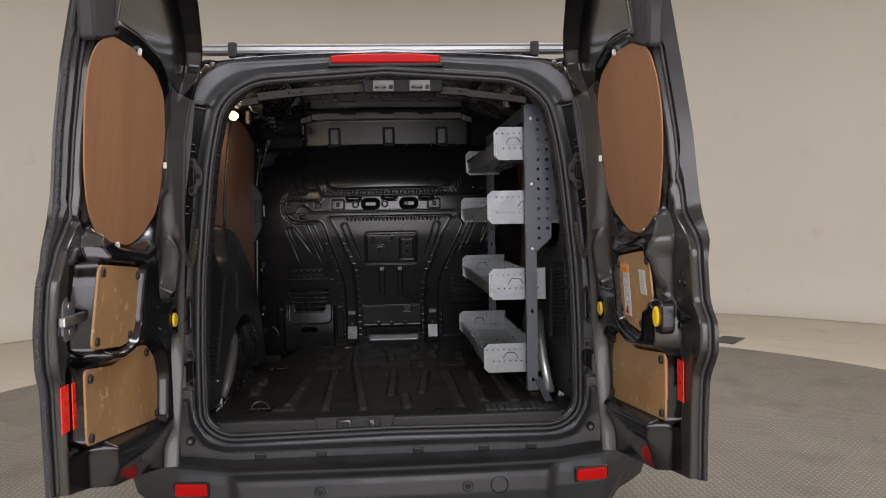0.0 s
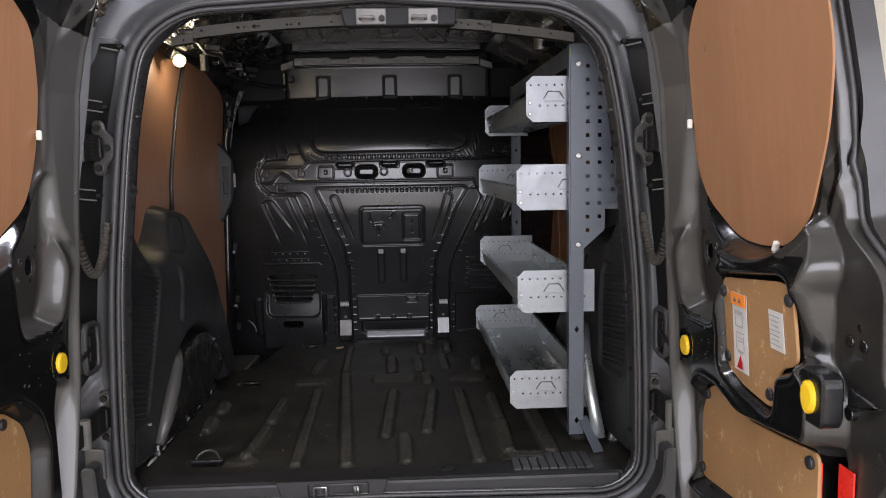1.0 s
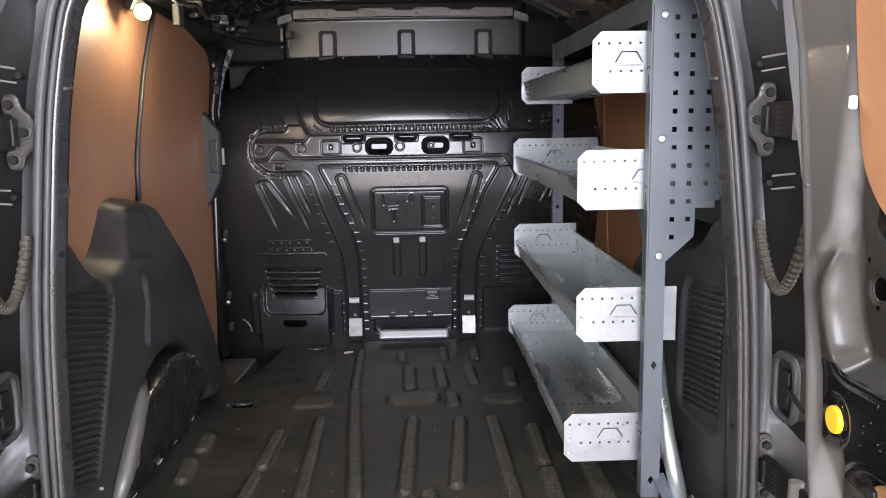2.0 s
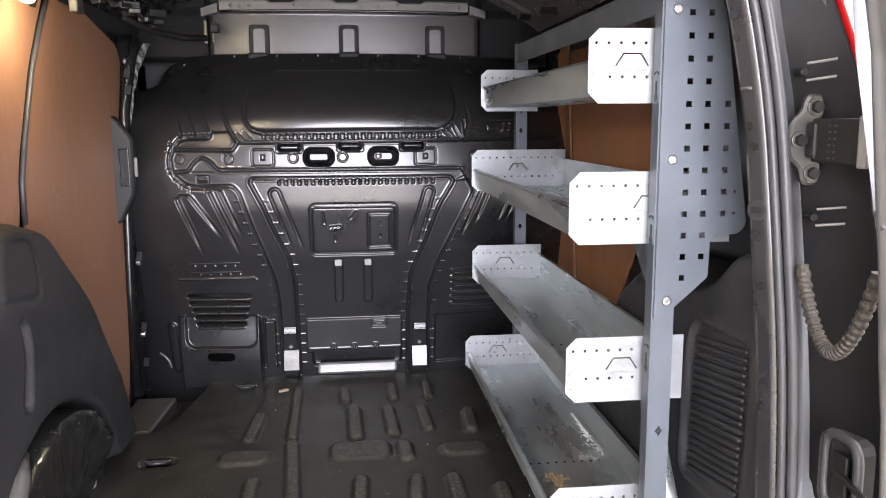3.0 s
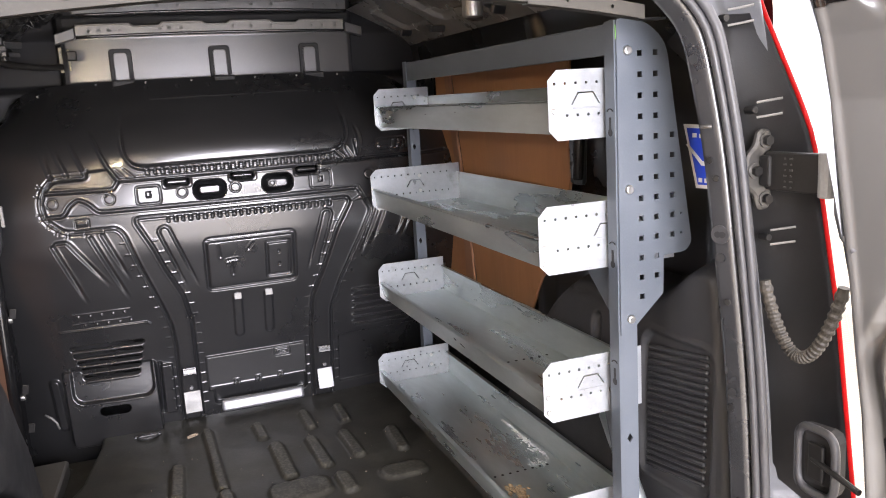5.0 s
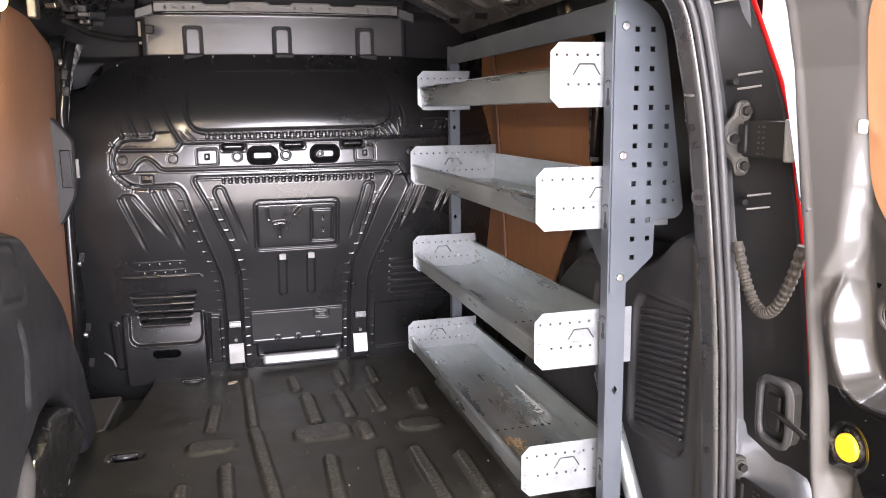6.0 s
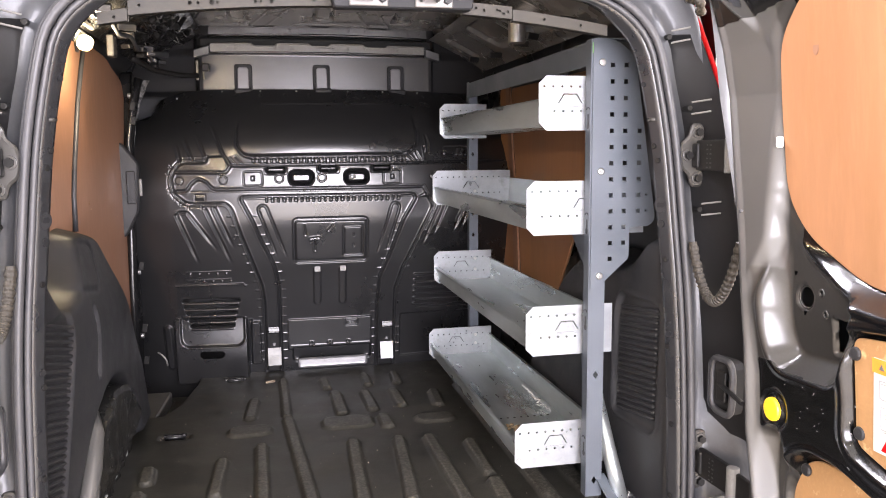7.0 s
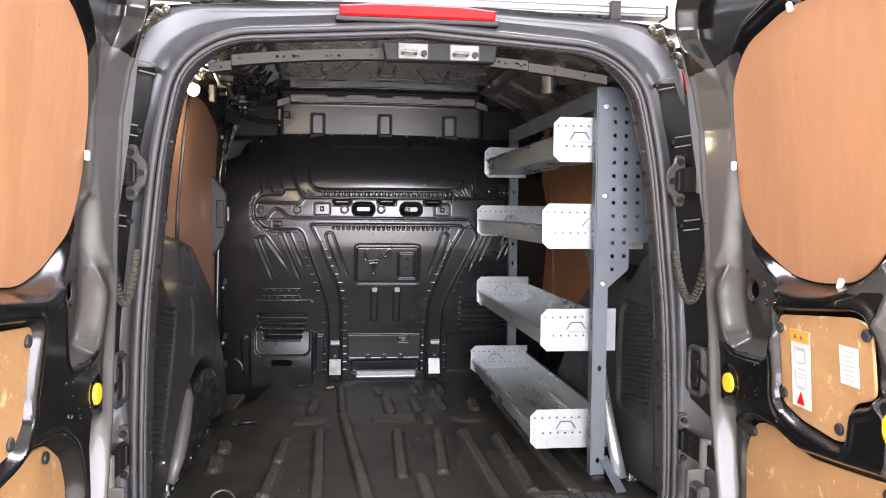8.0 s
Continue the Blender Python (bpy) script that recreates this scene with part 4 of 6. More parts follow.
    slits = np.minimum.reduce([slits] + [np.abs(rrect(x, z, cx, cz, 0.039, 0.0205, 0.017)) - 0.0068 for cx, cz in LONG_SLOTS] + [np.abs(rrect(x, z, cx, cz, 0.032, 0.0085, 0.007)) - 0.0022 for cx, cz in UPPER_SLOTS])
    keep = (slits > 0)[:-1, :-1]
    # the top edge falls away into rounded shoulders
    top = np.interp(x, [-0.735, -0.665, -0.640, -0.600, -0.52, -0.43, 0.415, 0.52, 0.60, 0.66, 0.735], [1.580, 1.600, 1.640, 1.670, 1.689, 1.695, 1.695, 1.690, 1.678, 1.650, 1.600])
    return grid_mesh("bulkhead", x, y, z - (1.695 - top) * smooth((z - 1.56) / 0.13), keep)


bulk = part("bulkhead", bulkhead(), BULK, van, "black pressed steel bulkhead with belt rail and louvres")
for sx in (-0.546, -0.376, -0.231, -0.095, 0.103, 0.243, 0.391):
    zz = 1.686 - 0.026 * (abs(sx) > 0.5)
    yy = float(bulk_y(np.array(sx), np.array(zz)))
    part("stud", rod((sx, yy + 0.004, zz), (sx, yy - 0.004, zz + 0.003), 0.0035, 8, bevel=0.001), DULL_ZINC, bulk, "small bright stud")
bulk.data.materials.append(MID)
for poly in bulk.data.polygons:
    c = poly.center
    if abs(c.x - 0.003) < 0.161 and 0.697 < c.z < 0.812:
        poly.material_index = 1


def on_bulk(x, z, off=0.012):
    return float(bulk_y(np.array(x), np.array(z))) - off


for sx, zm in ((-0.212, DULL_ZINC), (0.226, ZINC_PLATE)):
    part("foot_bracket", box(0.052, 0.004, 0.070, (sx, on_bulk(sx, 0.667) - 0.012, 0.666), 0.0015, (-12, 0, 0)), zm, bulk, "bare zinc foot bracket")
    part("bracket_hole", rod((sx, on_bulk(sx, 0.718) - 0.008, 0.716), (sx, on_bulk(sx, 0.718) + 0.004, 0.716), 0.006, 14), INK, bulk)
    part("foot_clip", box(0.044, 0.010, 0.026, (sx, on_bulk(sx, 0.777) - 0.008, 0.777), 0.003, (-14, 0, 0)), BLACK_GLOSS, bulk)
    for dz in (-0.006, 0.008):
        part("clip_rib", box(0.036, 0.003, 0.0035, (sx, on_bulk(sx, 0.777) - 0.0145, 0.777 + dz), 0.001, (-14, 0, 0)), DULL_ZINC, bulk)
part("floor_bar", box(0.272, 0.018, 0.040, (0.012, 1.612, 0.634), 0.010, (-22, 0, 0), 3), ZINC_PLATE, bulk, "bright metal bar at the bulkhead foot")
for sx in (-0.044, 0.052):
    part("rib_cap", box(0.023, 0.004, 0.020, (sx, on_bulk(sx, 1.019) - 0.008, 1.017), 0.0015, (-15, 0, 0)), DULL_ZINC, bulk)
part("hook", tube([(-0.640, 1.602, 0.712), (-0.622, 1.592, 0.702), (-0.610, 1.592, 0.685), (-0.606, 1.598, 0.662)], 0.0035, 8), DULL_ZINC, bulk, smooth=True)


def bulk_top():
    """Panel over the bulkhead, with three hooped pressings."""
    x, z = np.meshgrid(np.linspace(-0.73, 0.73, 350), np.linspace(1.665, 1.97, 100))
    h = bump(rrect(x, z, 0.0, 1.775, 0.455, 0.12, 0.01), 0.010, 0.01)
    y = 1.80 - h + 0.12 * x ** 2 - 0.05 * smooth((1.70 - z) / 0.03) - 0.03 * smooth((z - 1.83) / 0.04) + 0.07 * smooth((np.abs(x) - 0.462) / 0.02)
    return grid_mesh("bulkhead_top", x, y, z)


top_panel = part("bulkhead_top", bulk_top(), TOP, van, "black panel over the bulkhead with hooped pressings")
for sx in (-0.295, 0.008, 0.307):
    y_low, y_high = float(bulk_y(np.array(sx), np.array(1.69))), 1.786 + 0.12 * sx * sx
    for name, wide, z_low, z_high, out, mat in (("hoop", 0.034, 1.672, 1.797, 0.006, MATT), ("hoop_face", 0.0215, 1.672, 1.785, 0.010, TOP)):
        part(name, plate(fillet([(sx - wide, z_low), (sx + wide, z_low), (sx + wide, z_high), (sx - wide, z_high)], 0.013), "y", y_high - out, y_high + 0.006, bevel=0.002), mat, top_panel)
    part("hoop_foot", box(0.066, 0.018, 0.022, (sx, y_low, 1.688), 0.006), MATT, top_panel)



def roof_slope():
    """Sloping roof stiffener with hooped pressings, behind the rear header."""
    x, t = np.meshgrid(np.linspace(-0.50, 0.50, 260), np.linspace(0, 1, 60))
    h = np.zeros(x.shape)
    for sx in (-0.30, 0.0, 0.29):
        h += bump(np.abs(rrect(x, t * 0.3, sx, 0.17, 0.03, 0.07, 0.02)) - 0.006, -0.014, 0.006)
    for sx in (-0.42, -0.2, -0.14, 0.12, 0.2, 0.41):
        h += bump(np.abs(x - sx - 0.12 * (t - 0.5) * np.sign(sx)) - 0.002, 0.004, 0.005)
    return grid_mesh("roof_stiffener", x, 1.28 + 0.34 * t, 1.962 - 0.040 * t - h - 0.05 * x ** 2, flip=True)


part("roof_stiffener", roof_slope(), ROOF, van, "pressed roof stiffener panel")

top_panel.data.materials.append(MATT)
for poly in top_panel.data.polygons:
    if abs(poly.center.x) > 0.462 or poly.center.z > 1.84:
        poly.material_index = 1

# side rails under the roof, pillar and cables
for sgn in (-1, 1):
    part("cant_rail", tube([(sgn * 0.630, 0.16, 1.815), (sgn * 0.645, 0.5, 1.872), (sgn * 0.65, 1.1, 1.885), (sgn * 0.64, 1.75, 1.86)], 0.045, 12, squash=0.8), MATT, van, "dark painted roof side rail", True)
    for k in range(6):
        yy = 0.35 + 0.23 * k
        part("rail_tab", box(0.05, 0.012, 0.02, (sgn * (0.60 - 0.02 * (k % 3)), yy, 1.785 + 0.01 * (k % 2)), 0.003, (20, 0, 15 * (k % 3))), BULK, van)
wire = [(-0.58, 0.3 + 0.1 * i, 1.775 + 0.012 * math.sin(2.1 * i)) for i in range(14)]
part("cable", tube(wire, 0.006, 8), RUBBER, van, "black wiring along the roof rail", True)
part("cable_clip", box(0.028, 0.03, 0.028, (-0.43, 1.72, 1.775), 0.004), HINGE, van)
part("roof_bolt", rod((0.56, 0.96, 1.784), (0.56, 0.96, 1.86), 0.027, 24, bevel=0.003), ZINC, van, "bright roof drain stub")

edge_y, edge_t = np.meshgrid(np.linspace(0, 1, 60), np.linspace(0, 1, 8))
part("edge_foil", grid_mesh("edge_foil", -0.706 + 0.020 * edge_t + 0.0015 * np.sin(31 * edge_y) * edge_t + 0.06 * edge_y ** 3, 1.60 + 0.012 * edge_t + 0.0016 * np.sin(67 * edge_y + 5 * edge_t) + 0.06 * edge_y ** 2, 1.36 + 0.36 * edge_y), EDGE_FOIL, van, "creased silvery sealing strip beside the bulkhead")
pillar = part("b_pillar", plate(fillet([(1.53, 0.58), (1.60, 0.58), (1.66, 1.0), (1.70, 1.45), (1.74, 1.76), (1.67, 1.74), (1.60, 1.40), (1.55, 1.0)], 0.03), "x", -0.735, -0.690, bevel=0.006), BLACK_GLOSS, van, "black gloss door pillar")
part("pillar_cover", plate(fillet([(-0.733, 1.505), (-0.702, 1.482), (-0.655, 1.420), (-0.662, 1.250), (-0.702, 1.170), (-0.733, 1.146)], 0.012), "y", 1.488, 1.530, bevel=0.006), PLASTIC, pillar, "black plastic latch cover")
part("pillar_slot", box(0.030, 0.008, 0.115, (-0.682, 1.486, 1.335), 0.003), BLACK_GLOSS, pillar)
part("striker", box(0.010, 0.012, 0.060, (-0.652, 1.50, 1.335), 0.003), DULL_ZINC, pillar)
part("pillar_edge", tube([(-0.700, 1.52, 0.60), (-0.700, 1.53, 0.95), (-0.695, 1.54, 1.20), (-0.690, 1.56, 1.50), (-0.672, 1.585, 1.64), (-0.655, 1.60, 1.72)], 0.016, 10, squash=0.7), BLACK_GLOSS, pillar, smooth=True)
for zz in (0.70, 0.82, 1.05, 1.57, 1.62):
    part("pillar_tab", box(0.018, 0.006, 0.030, (-0.672, 1.545, zz), 0.002, (0, 10, 0)), HINGE, pillar)
for zz in (0.78, 1.02, 1.56, 1.66):
    part("pillar_screw", rod((-0.695, 1.60, zz), (-0.683, 1.60, zz), 0.010, 12, bevel=0.003), ZINC, pillar)

# plywood lining, left side
lining = part("plywood_lining", plate(fillet([(0.12, 1.20), (0.30, 1.15), (0.45, 1.11), (0.60, 1.12), (0.72, 1.18), (0.775, 1.26), (0.785, 1.36), (0.815, 1.43), (0.89, 1.59), (0.965, 1.70), (1.02, 1.775), (0.60, 1.81), (0.36, 1.78), (0.20, 1.70), (0.12, 1.50)], 0.03), "x", -0.726, -0.716, bevel=0.002), PLY_DARK, van, "varnished brown plywood side lining")
part("plywood_lining", plate(fillet([(0.80, 1.34), (0.80, 1.25), (0.86, 1.12), (0.97, 0.86), (1.16, 0.62), (1.47, 0.575), (1.515, 0.72), (1.54, 1.10), (1.57, 1.45), (1.64, 1.66), (1.60, 1.71), (1.42, 1.745), (1.34, 1.765), (1.05, 1.775), (0.985, 1.70), (0.91, 1.59), (0.835, 1.43)], 0.03), "x", -0.724, -0.714, bevel=0.002), PLY_DARK, van, "varnished brown plywood door lining")
part("lining_seam", tube([(-0.712, 0.787, 1.250), (-0.712, 0.790, 1.340), (-0.712, 0.823, 1.430), (-0.712, 0.900, 1.59), (-0.712, 0.975, 1.70), (-0.712, 1.035, 1.775)], 0.0065, 8), RUBBER, van, smooth=True)
random.seed(4)
for k in range(14):
    yy, zz = random.choice(((random.uniform(0.45, 0.85), random.uniform(1.2, 1.45)), (random.uniform(0.95, 1.45), random.uniform(0.75, 1.65))))
    if yy > 0.95 and zz < 2.2 - yy * 1.25:
        continue
    part("scuff", box(0.001, random.uniform(0.003, 0.010), random.uniform(0.002, 0.008), (-0.7135, yy, zz), 0, (random.uniform(-60, 60), 0, 0)), HARDBOARD, lining)

# load space lamp
lamp = part("interior_lamp", box(0.022, 0.09, 0.035, (-0.672, 0.75, 1.752), 0.006, (0, 25, 0)), PLASTIC, van, "lit warm white load space lamp")
part("lens", rod((-0.662, 0.745, 1.738), (-0.640, 0.735, 1.728), 0.020, 24, bevel=0.008), LAMP_GLOW, lamp, "round glowing warm lens")
part("strip", box(0.012, 0.52, 0.012, (-0.64, 0.52, 1.775), 0.003), JAMB, lamp)
part("lamp_bracket", box(0.02, 0.05, 0.06, (-0.63, 0.98, 1.755), 0.004), JAMB, lamp)
data = bpy.data.lights.new("load_lamp", "POINT")
data.energy, data.color, data.shadow_soft_size = 2.8, (1.0, 0.82, 0.52), 0.02
adopt(new("load_lamp", data), None).location = (-0.615, 0.745, 1.73)


# moulded quarter trims
def trim_x(y, z):
    """Half-width of the lower trim: it leans in towards the wheel arch."""
    return 0.640 - 0.10 * np.clip(y - 0.12, 0, 0.35) + 0.05 * smooth((z - 1.02) / 0.25) * smooth((y - 0.2) / 0.2)


def quarter_trim(sgn, top, name):
    pts = fillet(top, 0.05, 6)
    yy, zz = np.meshgrid(np.linspace(0.06, 1.16, 190), np.linspace(0.58, 1.32, 130))
    d = polyfield(yy, zz, pts)
    h = np.zeros(yy.shape)
    if sgn < 0:
        h += bump(rrect(yy - 0.37 * (zz - 1.1), zz, 0.226, 0.925, 0.108, 0.200, 0.02), -0.010, 0.010)
    else:
        grille = rrect(yy + 0.04 * (zz - 0.9), zz, 0.243, 0.955, 0.094, 0.150, 0.025)
        h += bump(grille, -0.010, 0.008) + bump(np.abs(grille - 0.008) - 0.004, 0.004, 0.006)
    h += bump(capsule(yy, zz, (0.462, 0.952), (0.492, 1.088), 0.014), -0.014, 0.009)
    h += bump(np.abs(polyfield(yy, zz, fillet([(0.36, 1.16), (0.62, 1.12), (0.66, 1.23), (0.50, 1.25)], 0.04))) - 0.004, -0.005, 0.008)
    edge = 0.09 * smooth((d + 0.035) / 0.05) ** 2
    x = trim_x(yy, zz) - h + edge + wobble(yy, zz, 14, 0.0012)
    return grid_mesh(name, sgn * x, yy, zz, (d < 0.012)[:-1, :-1], flip=sgn > 0)


LEFT_TRIM = [(0.085, 0.60), (0.10, 1.00), (0.125, 1.262), (0.180, 1.245), (0.225, 1.185), (0.310, 1.135), (0.420, 1.140), (0.490, 1.215), (0.525, 1.268), (0.60, 1.276), (0.765, 1.250), (0.82, 1.155), (0.90, 1.03), (1.06, 0.835), (1.19, 0.60), (0.985, 0.60), (0.95, 0.66), (0.88, 0.765), (0.76, 0.845), (0.62, 0.880), (0.50, 0.875), (0.42, 0.835), (0.33, 0.745), (0.262, 0.655), (0.235, 0.60)]
RIGHT_TRIM = [(0.085, 0.60), (0.10, 1.00), (0.125, 1.26), (0.20, 1.265), (0.27, 1.21), (0.34, 1.18), (0.60, 1.18), (0.70, 1.10), (0.80, 0.95), (0.95, 0.80), (1.12, 0.60)]
for sgn, prof, words in ((-1, LEFT_TRIM, "black moulded plastic quarter trim with slatted grille"), (1, RIGHT_TRIM, "black moulded plastic quarter trim with slatted grille behind the rack")):
    trim = part("quarter_trim", quarter_trim(sgn, prof, "quarter_trim"), PLASTIC, van, words)
    long, z0, count, mid_y, slant = (0.205, 0.742, 27, 0.152, -0.37) if sgn < 0 else (0.162, 0.826, 19, 0.245, 0.04)
    slat = mesh_of(box(0.010, long, 0.0085, (0, 0, 0), 0.003, segments=1), "slat")
    slat.materials.append(PLASTIC)
    for k in range(count):
        zz = z0 + 0.0142 * k
        yc = mid_y - slant * (zz - 0.9)
        near = max(0.092, yc - long / 2)
        far_y = yc + long / 2
        yc = (near + far_y) / 2
        ob = adopt(new("slat", slat), trim)
        ob.matrix_world = pose(sgn * float(trim_x(yc, zz) + 0.0075), yc, zz, -14 if sgn < 0 else -6, 0, sgn * 5.7) @ Matrix.Diagonal((1, (far_y - near) / long, 1, 1))
    if sgn < 0:
        for k in range(30):
            zz = 0.71 + 0.0138 * k
            yc = 0.340 + 0.37 * (zz - 1.1)
            part("notch", box(0.008, 0.007, 0.0065, (-float(trim_x(yc, zz)) + 0.002, yc, zz), 0.001), GALV, trim) if k == 0 else None
            if k == 0:
                first = trim.children[-1]
            else:
                ob = adopt(new("notch", first.data), trim)
                ob.matrix_world = Matrix.Translation((-float(trim_x(yc, zz)) + float(trim_x(0.340 + 0.37 * (0.71 - 1.1), 0.71)), yc - (0.340 + 0.37 * (0.71 - 1.1)), zz - 0.71))


# wheel arches with torn, glossy sealing film
def wheel_arch(sgn):
    a, s = np.meshgrid(np.linspace(0, math.pi, 70), np.linspace(0, 1, 40))
    ry, rz = 0.35 - 0.03 * s, 0.30 - 0.02 * s
    y, z = 0.60 - ry * np.cos(a), 0.575 + rz * np.sin(a)
    crease = 0.003 * np.sin(9 * a + 5 * s) + 0.002 * np.sin(23 * a * (1 + 0.3 * s)) + 0.0015 * np.sin(17 * s * 3)
    x = 0.74 - (0.145 if sgn < 0 else 0.115) * smooth(s * 1.6) - crease * smooth(s * 2)
    r = np.clip((s - 0.62) / 0.38, 0, 1)
    y = 0.60 + (y - 0.60) * (1 - 0.92 * r)
    z = 0.575 + (z - 0.575) * (1 - 0.92 * r)
    x = x - 0.003 * np.sin(7 * a) * r
    for rib in (0.50, 0.60, 0.70, 0.79):
        x = x - bump(np.abs(y - rib) - 0.004, 0.007, 0.010) * smooth((s - 0.3) / 0.2)
    x = x + (0.034 if sgn < 0 else 0.0) * smooth((0.72 - z) / 0.12)
    return grid_mesh("wheel_arch", sgn * x, y, z, flip=sgn < 0)


for sgn in (-1, 1):
    part("wheel_arch", wheel_arch(sgn), FILM, van, "black glossy wheel arch with creased sealing film")
random.seed(9)
film = [(-0.630 - 0.008 * random.random(), 0.17 + 0.86 * k / 33, 0.604 + 0.006 * random.random() + (0.055 * math.sin(math.pi * max(0, (k / 33 - 0.80) * 5)) if k > 26 else 0)) for k in range(34)]
# the torn edge is coloured pale to draw its thin glint
part("film_edge", tube(film, [0.0018 + 0.0022 * random.random() for _ in film], 7), FILM_GLINT, van, "torn sealant edge along the wheel arch, its glint painted pale", True)
part("arch_tube", tube([(-0.622, 0.235, 0.640), (-0.612, 0.275, 0.695), (-0.608, 0.34, 0.765), (-0.610, 0.40, 0.825), (-0.620, 0.45, 0.858)], [0.012, 0.019, 0.020, 0.018, 0.009], 14), FLANGE, van, "grey metal brace on the wheel arch", True)
part("arch_tube", tube([(0.59, 0.22, 0.62), (0.575, 0.27, 0.74), (0.575, 0.33, 0.82), (0.59, 0.42, 0.90)], 0.018, 10), GALV, van, "bare metal brace beside the rack", True)

# right side lining behind the rack
part("plywood_lining", plate(fillet([(0.755, 1.685), (0.778, 1.490), (0.762, 1.370), (0.800, 1.270), (0.985, 1.005), (1.02, 0.940), (1.385, 0.940), (1.405, 1.060), (1.450, 1.310), (1.488, 1.480), (1.522, 1.690)], 0.03), "x", 0.716, 0.726, bevel=0.002), PLY, van, "brown plywood side lining behind the rack")
part("plywood_lining", plate(fillet([(1.460, 0.940), (1.64, 0.940), (1.68, 1.70), (1.575, 1.70), (1.540, 1.48), (1.500, 1.31), (1.470, 1.10)], 0.02), "x", 0.718, 0.727, bevel=0.002), PLY, van, "narrow plywood strip beside the bulkhead")
# a dark brown plate stands for the lip's shadow between the two boards
part("lining_post", plate(fillet([(1.385, 0.90), (1.465, 0.90), (1.470, 1.10), (1.500, 1.31), (1.540, 1.48), (1.580, 1.72), (1.525, 1.72), (1.486, 1.48), (1.448, 1.31), (1.403, 1.06)], 0.01), "x", 0.708, 0.716, bevel=0.003), PLY_DARK, van, "dark strip between the lining boards, painted as the lip's shadow")
bracket = part("body_bracket", plate(fillet([(0.665, 1.53), (0.74, 1.53), (0.735, 1.36), (0.68, 1.36)], 0.01), "x", 0.700, 0.712, bevel=0.002), BULK, van, "black body bracket with a round tube")
part("tube", rod((0.694, 0.672, 1.535), (0.694, 0.690, 1.375), 0.014, 16, bevel=0.003), BLACK_GLOSS, bracket)
for zz in (1.47, 1.41):
    part("bolt", rod((0.700, 0.722, zz), (0.695, 0.722, zz), 0.006, 8), HINGE, bracket)
sticker = part("sticker", plate([(0.215, 1.507), (0.309, 1.509), (0.272, 1.388), (0.215, 1.390)], "x", 0.7052, 0.7062), PAPER, van, "blue and white safety sticker on the body side")
part("sticker_field", plate([(0.215, 1.500), (0.299, 1.502), (0.266, 1.395), (0.215, 1.397)], "x", 0.7044, 0.7052), BLUE, sticker, "blue printed field")
part("print", plate([(0.300, 1.470), (0.294, 1.472), (0.252, 1.440), (0.236, 1.440), (0.236, 1.432), (0.255, 1.432)], "x", 0.7036, 0.7044), PAPER, sticker)
for yy, zz, w in ((0.275, 1.488, 0.012), (0.256, 1.487, 0.010), (0.258, 1.404, 0.010), (0.240, 1.404, 0.012)):
    part("print", box(0.0008, w, 0.008, (0.7040, yy, zz)), PAPER, sticker)

# sloping panels under the roof edges: creased black film on one side, plain steel on the other
def cant_panel(sgn):
    y, t = np.meshgrid(np.linspace(0.20, 1.76, 170), np.linspace(0, 1, 46))
    x = 0.665 - 0.225 * t
    z = 1.775 + 0.125 * t ** 0.8 - 0.015 * smooth((0.35 - y) / 0.15)
    if sgn < 0:
        crease = 0.010 * np.sin(17 * y + 6 * t + 2 * np.sin(9 * y)) * np.cos(11 * t + 5 * y) + 0.006 * np.abs(np.sin(31 * y - 14 * t)) + 0.004 * np.sin(57 * y + 21 * t)
        z = z - crease * smooth(t * 6) * smooth((1 - t) * 6)
    else:
        for yc in (0.52, 0.86, 1.20, 1.52):
            z = z + bump(rrect(y, t * 0.25, yc, 0.13, 0.12, 0.07, 0.03), 0.012, 0.014)
    return grid_mesh("cant_panel", sgn * x, y, z, flip=sgn < 0)


for sgn in (-1, 1):
    part("cant_panel", cant_panel(sgn), FOIL if sgn < 0 else ROOF, van, "creased black foil under the roof edge" if sgn < 0 else "black steel panel under the roof edge")
part("roof_cable", tube([(-0.46, 1.735, 1.745), (-0.52, 1.70, 1.742), (-0.60, 1.62, 1.752), (-0.65, 1.45, 1.775)], 0.010, 10), HINGE, van, "black cable loom in the roof corner", True)
for sgn in (-1, 1):
    part("rail_end", plate([(sgn * 0.412, 1.822), (sgn * 0.470, 1.806), (sgn * 0.470, 1.836), (sgn * 0.412, 1.856)][::sgn], "y", 1.69, 1.72, bevel=0.003), MID, van)
random.seed(17)
for k in range(16):
    y0, x0 = random.uniform(0.45, 1.6), random.uniform(0.46, 0.61)
    z0 = 1.775 + 0.125 * ((0.665 - x0) / 0.225) ** 0.8 - 0.014
    a = random.uniform(-0.4, 0.4)
    # thin paler tubes draw the bright glints and scratches on the foil
    part("foil_crease", tube([(-x0, y0, z0), (-x0 + 0.02 * math.sin(a), y0 + random.uniform(0.03, 0.10), z0 - 0.004), (-x0 + 0.05 * math.sin(a), y0 + random.uniform(0.10, 0.16), z0 + 0.004)], 0.0016, 6), DULL_ZINC if k % 3 == 0 else MID, van, smooth=True)
for k in range(7):
    yy = 1.05 + 0.09 * k
    part("roof_clip", box(0.030, 0.020, 0.014, (-0.60 + 0.02 * (k % 3), yy, 1.765 + 0.004 * (k % 2)), 0.003, (10, 0, 25 * (k % 3 - 1))), MATT if k % 2 else BULK, van)
# two thin pale strips paint the lit left edge of the top panel
part("corner_strip", box(0.010, 0.006, 0.075, (-0.462, 1.735, 1.765), 0.002), LIT_STRIP, van, "pale strip painted as the lit edge of the top panel")
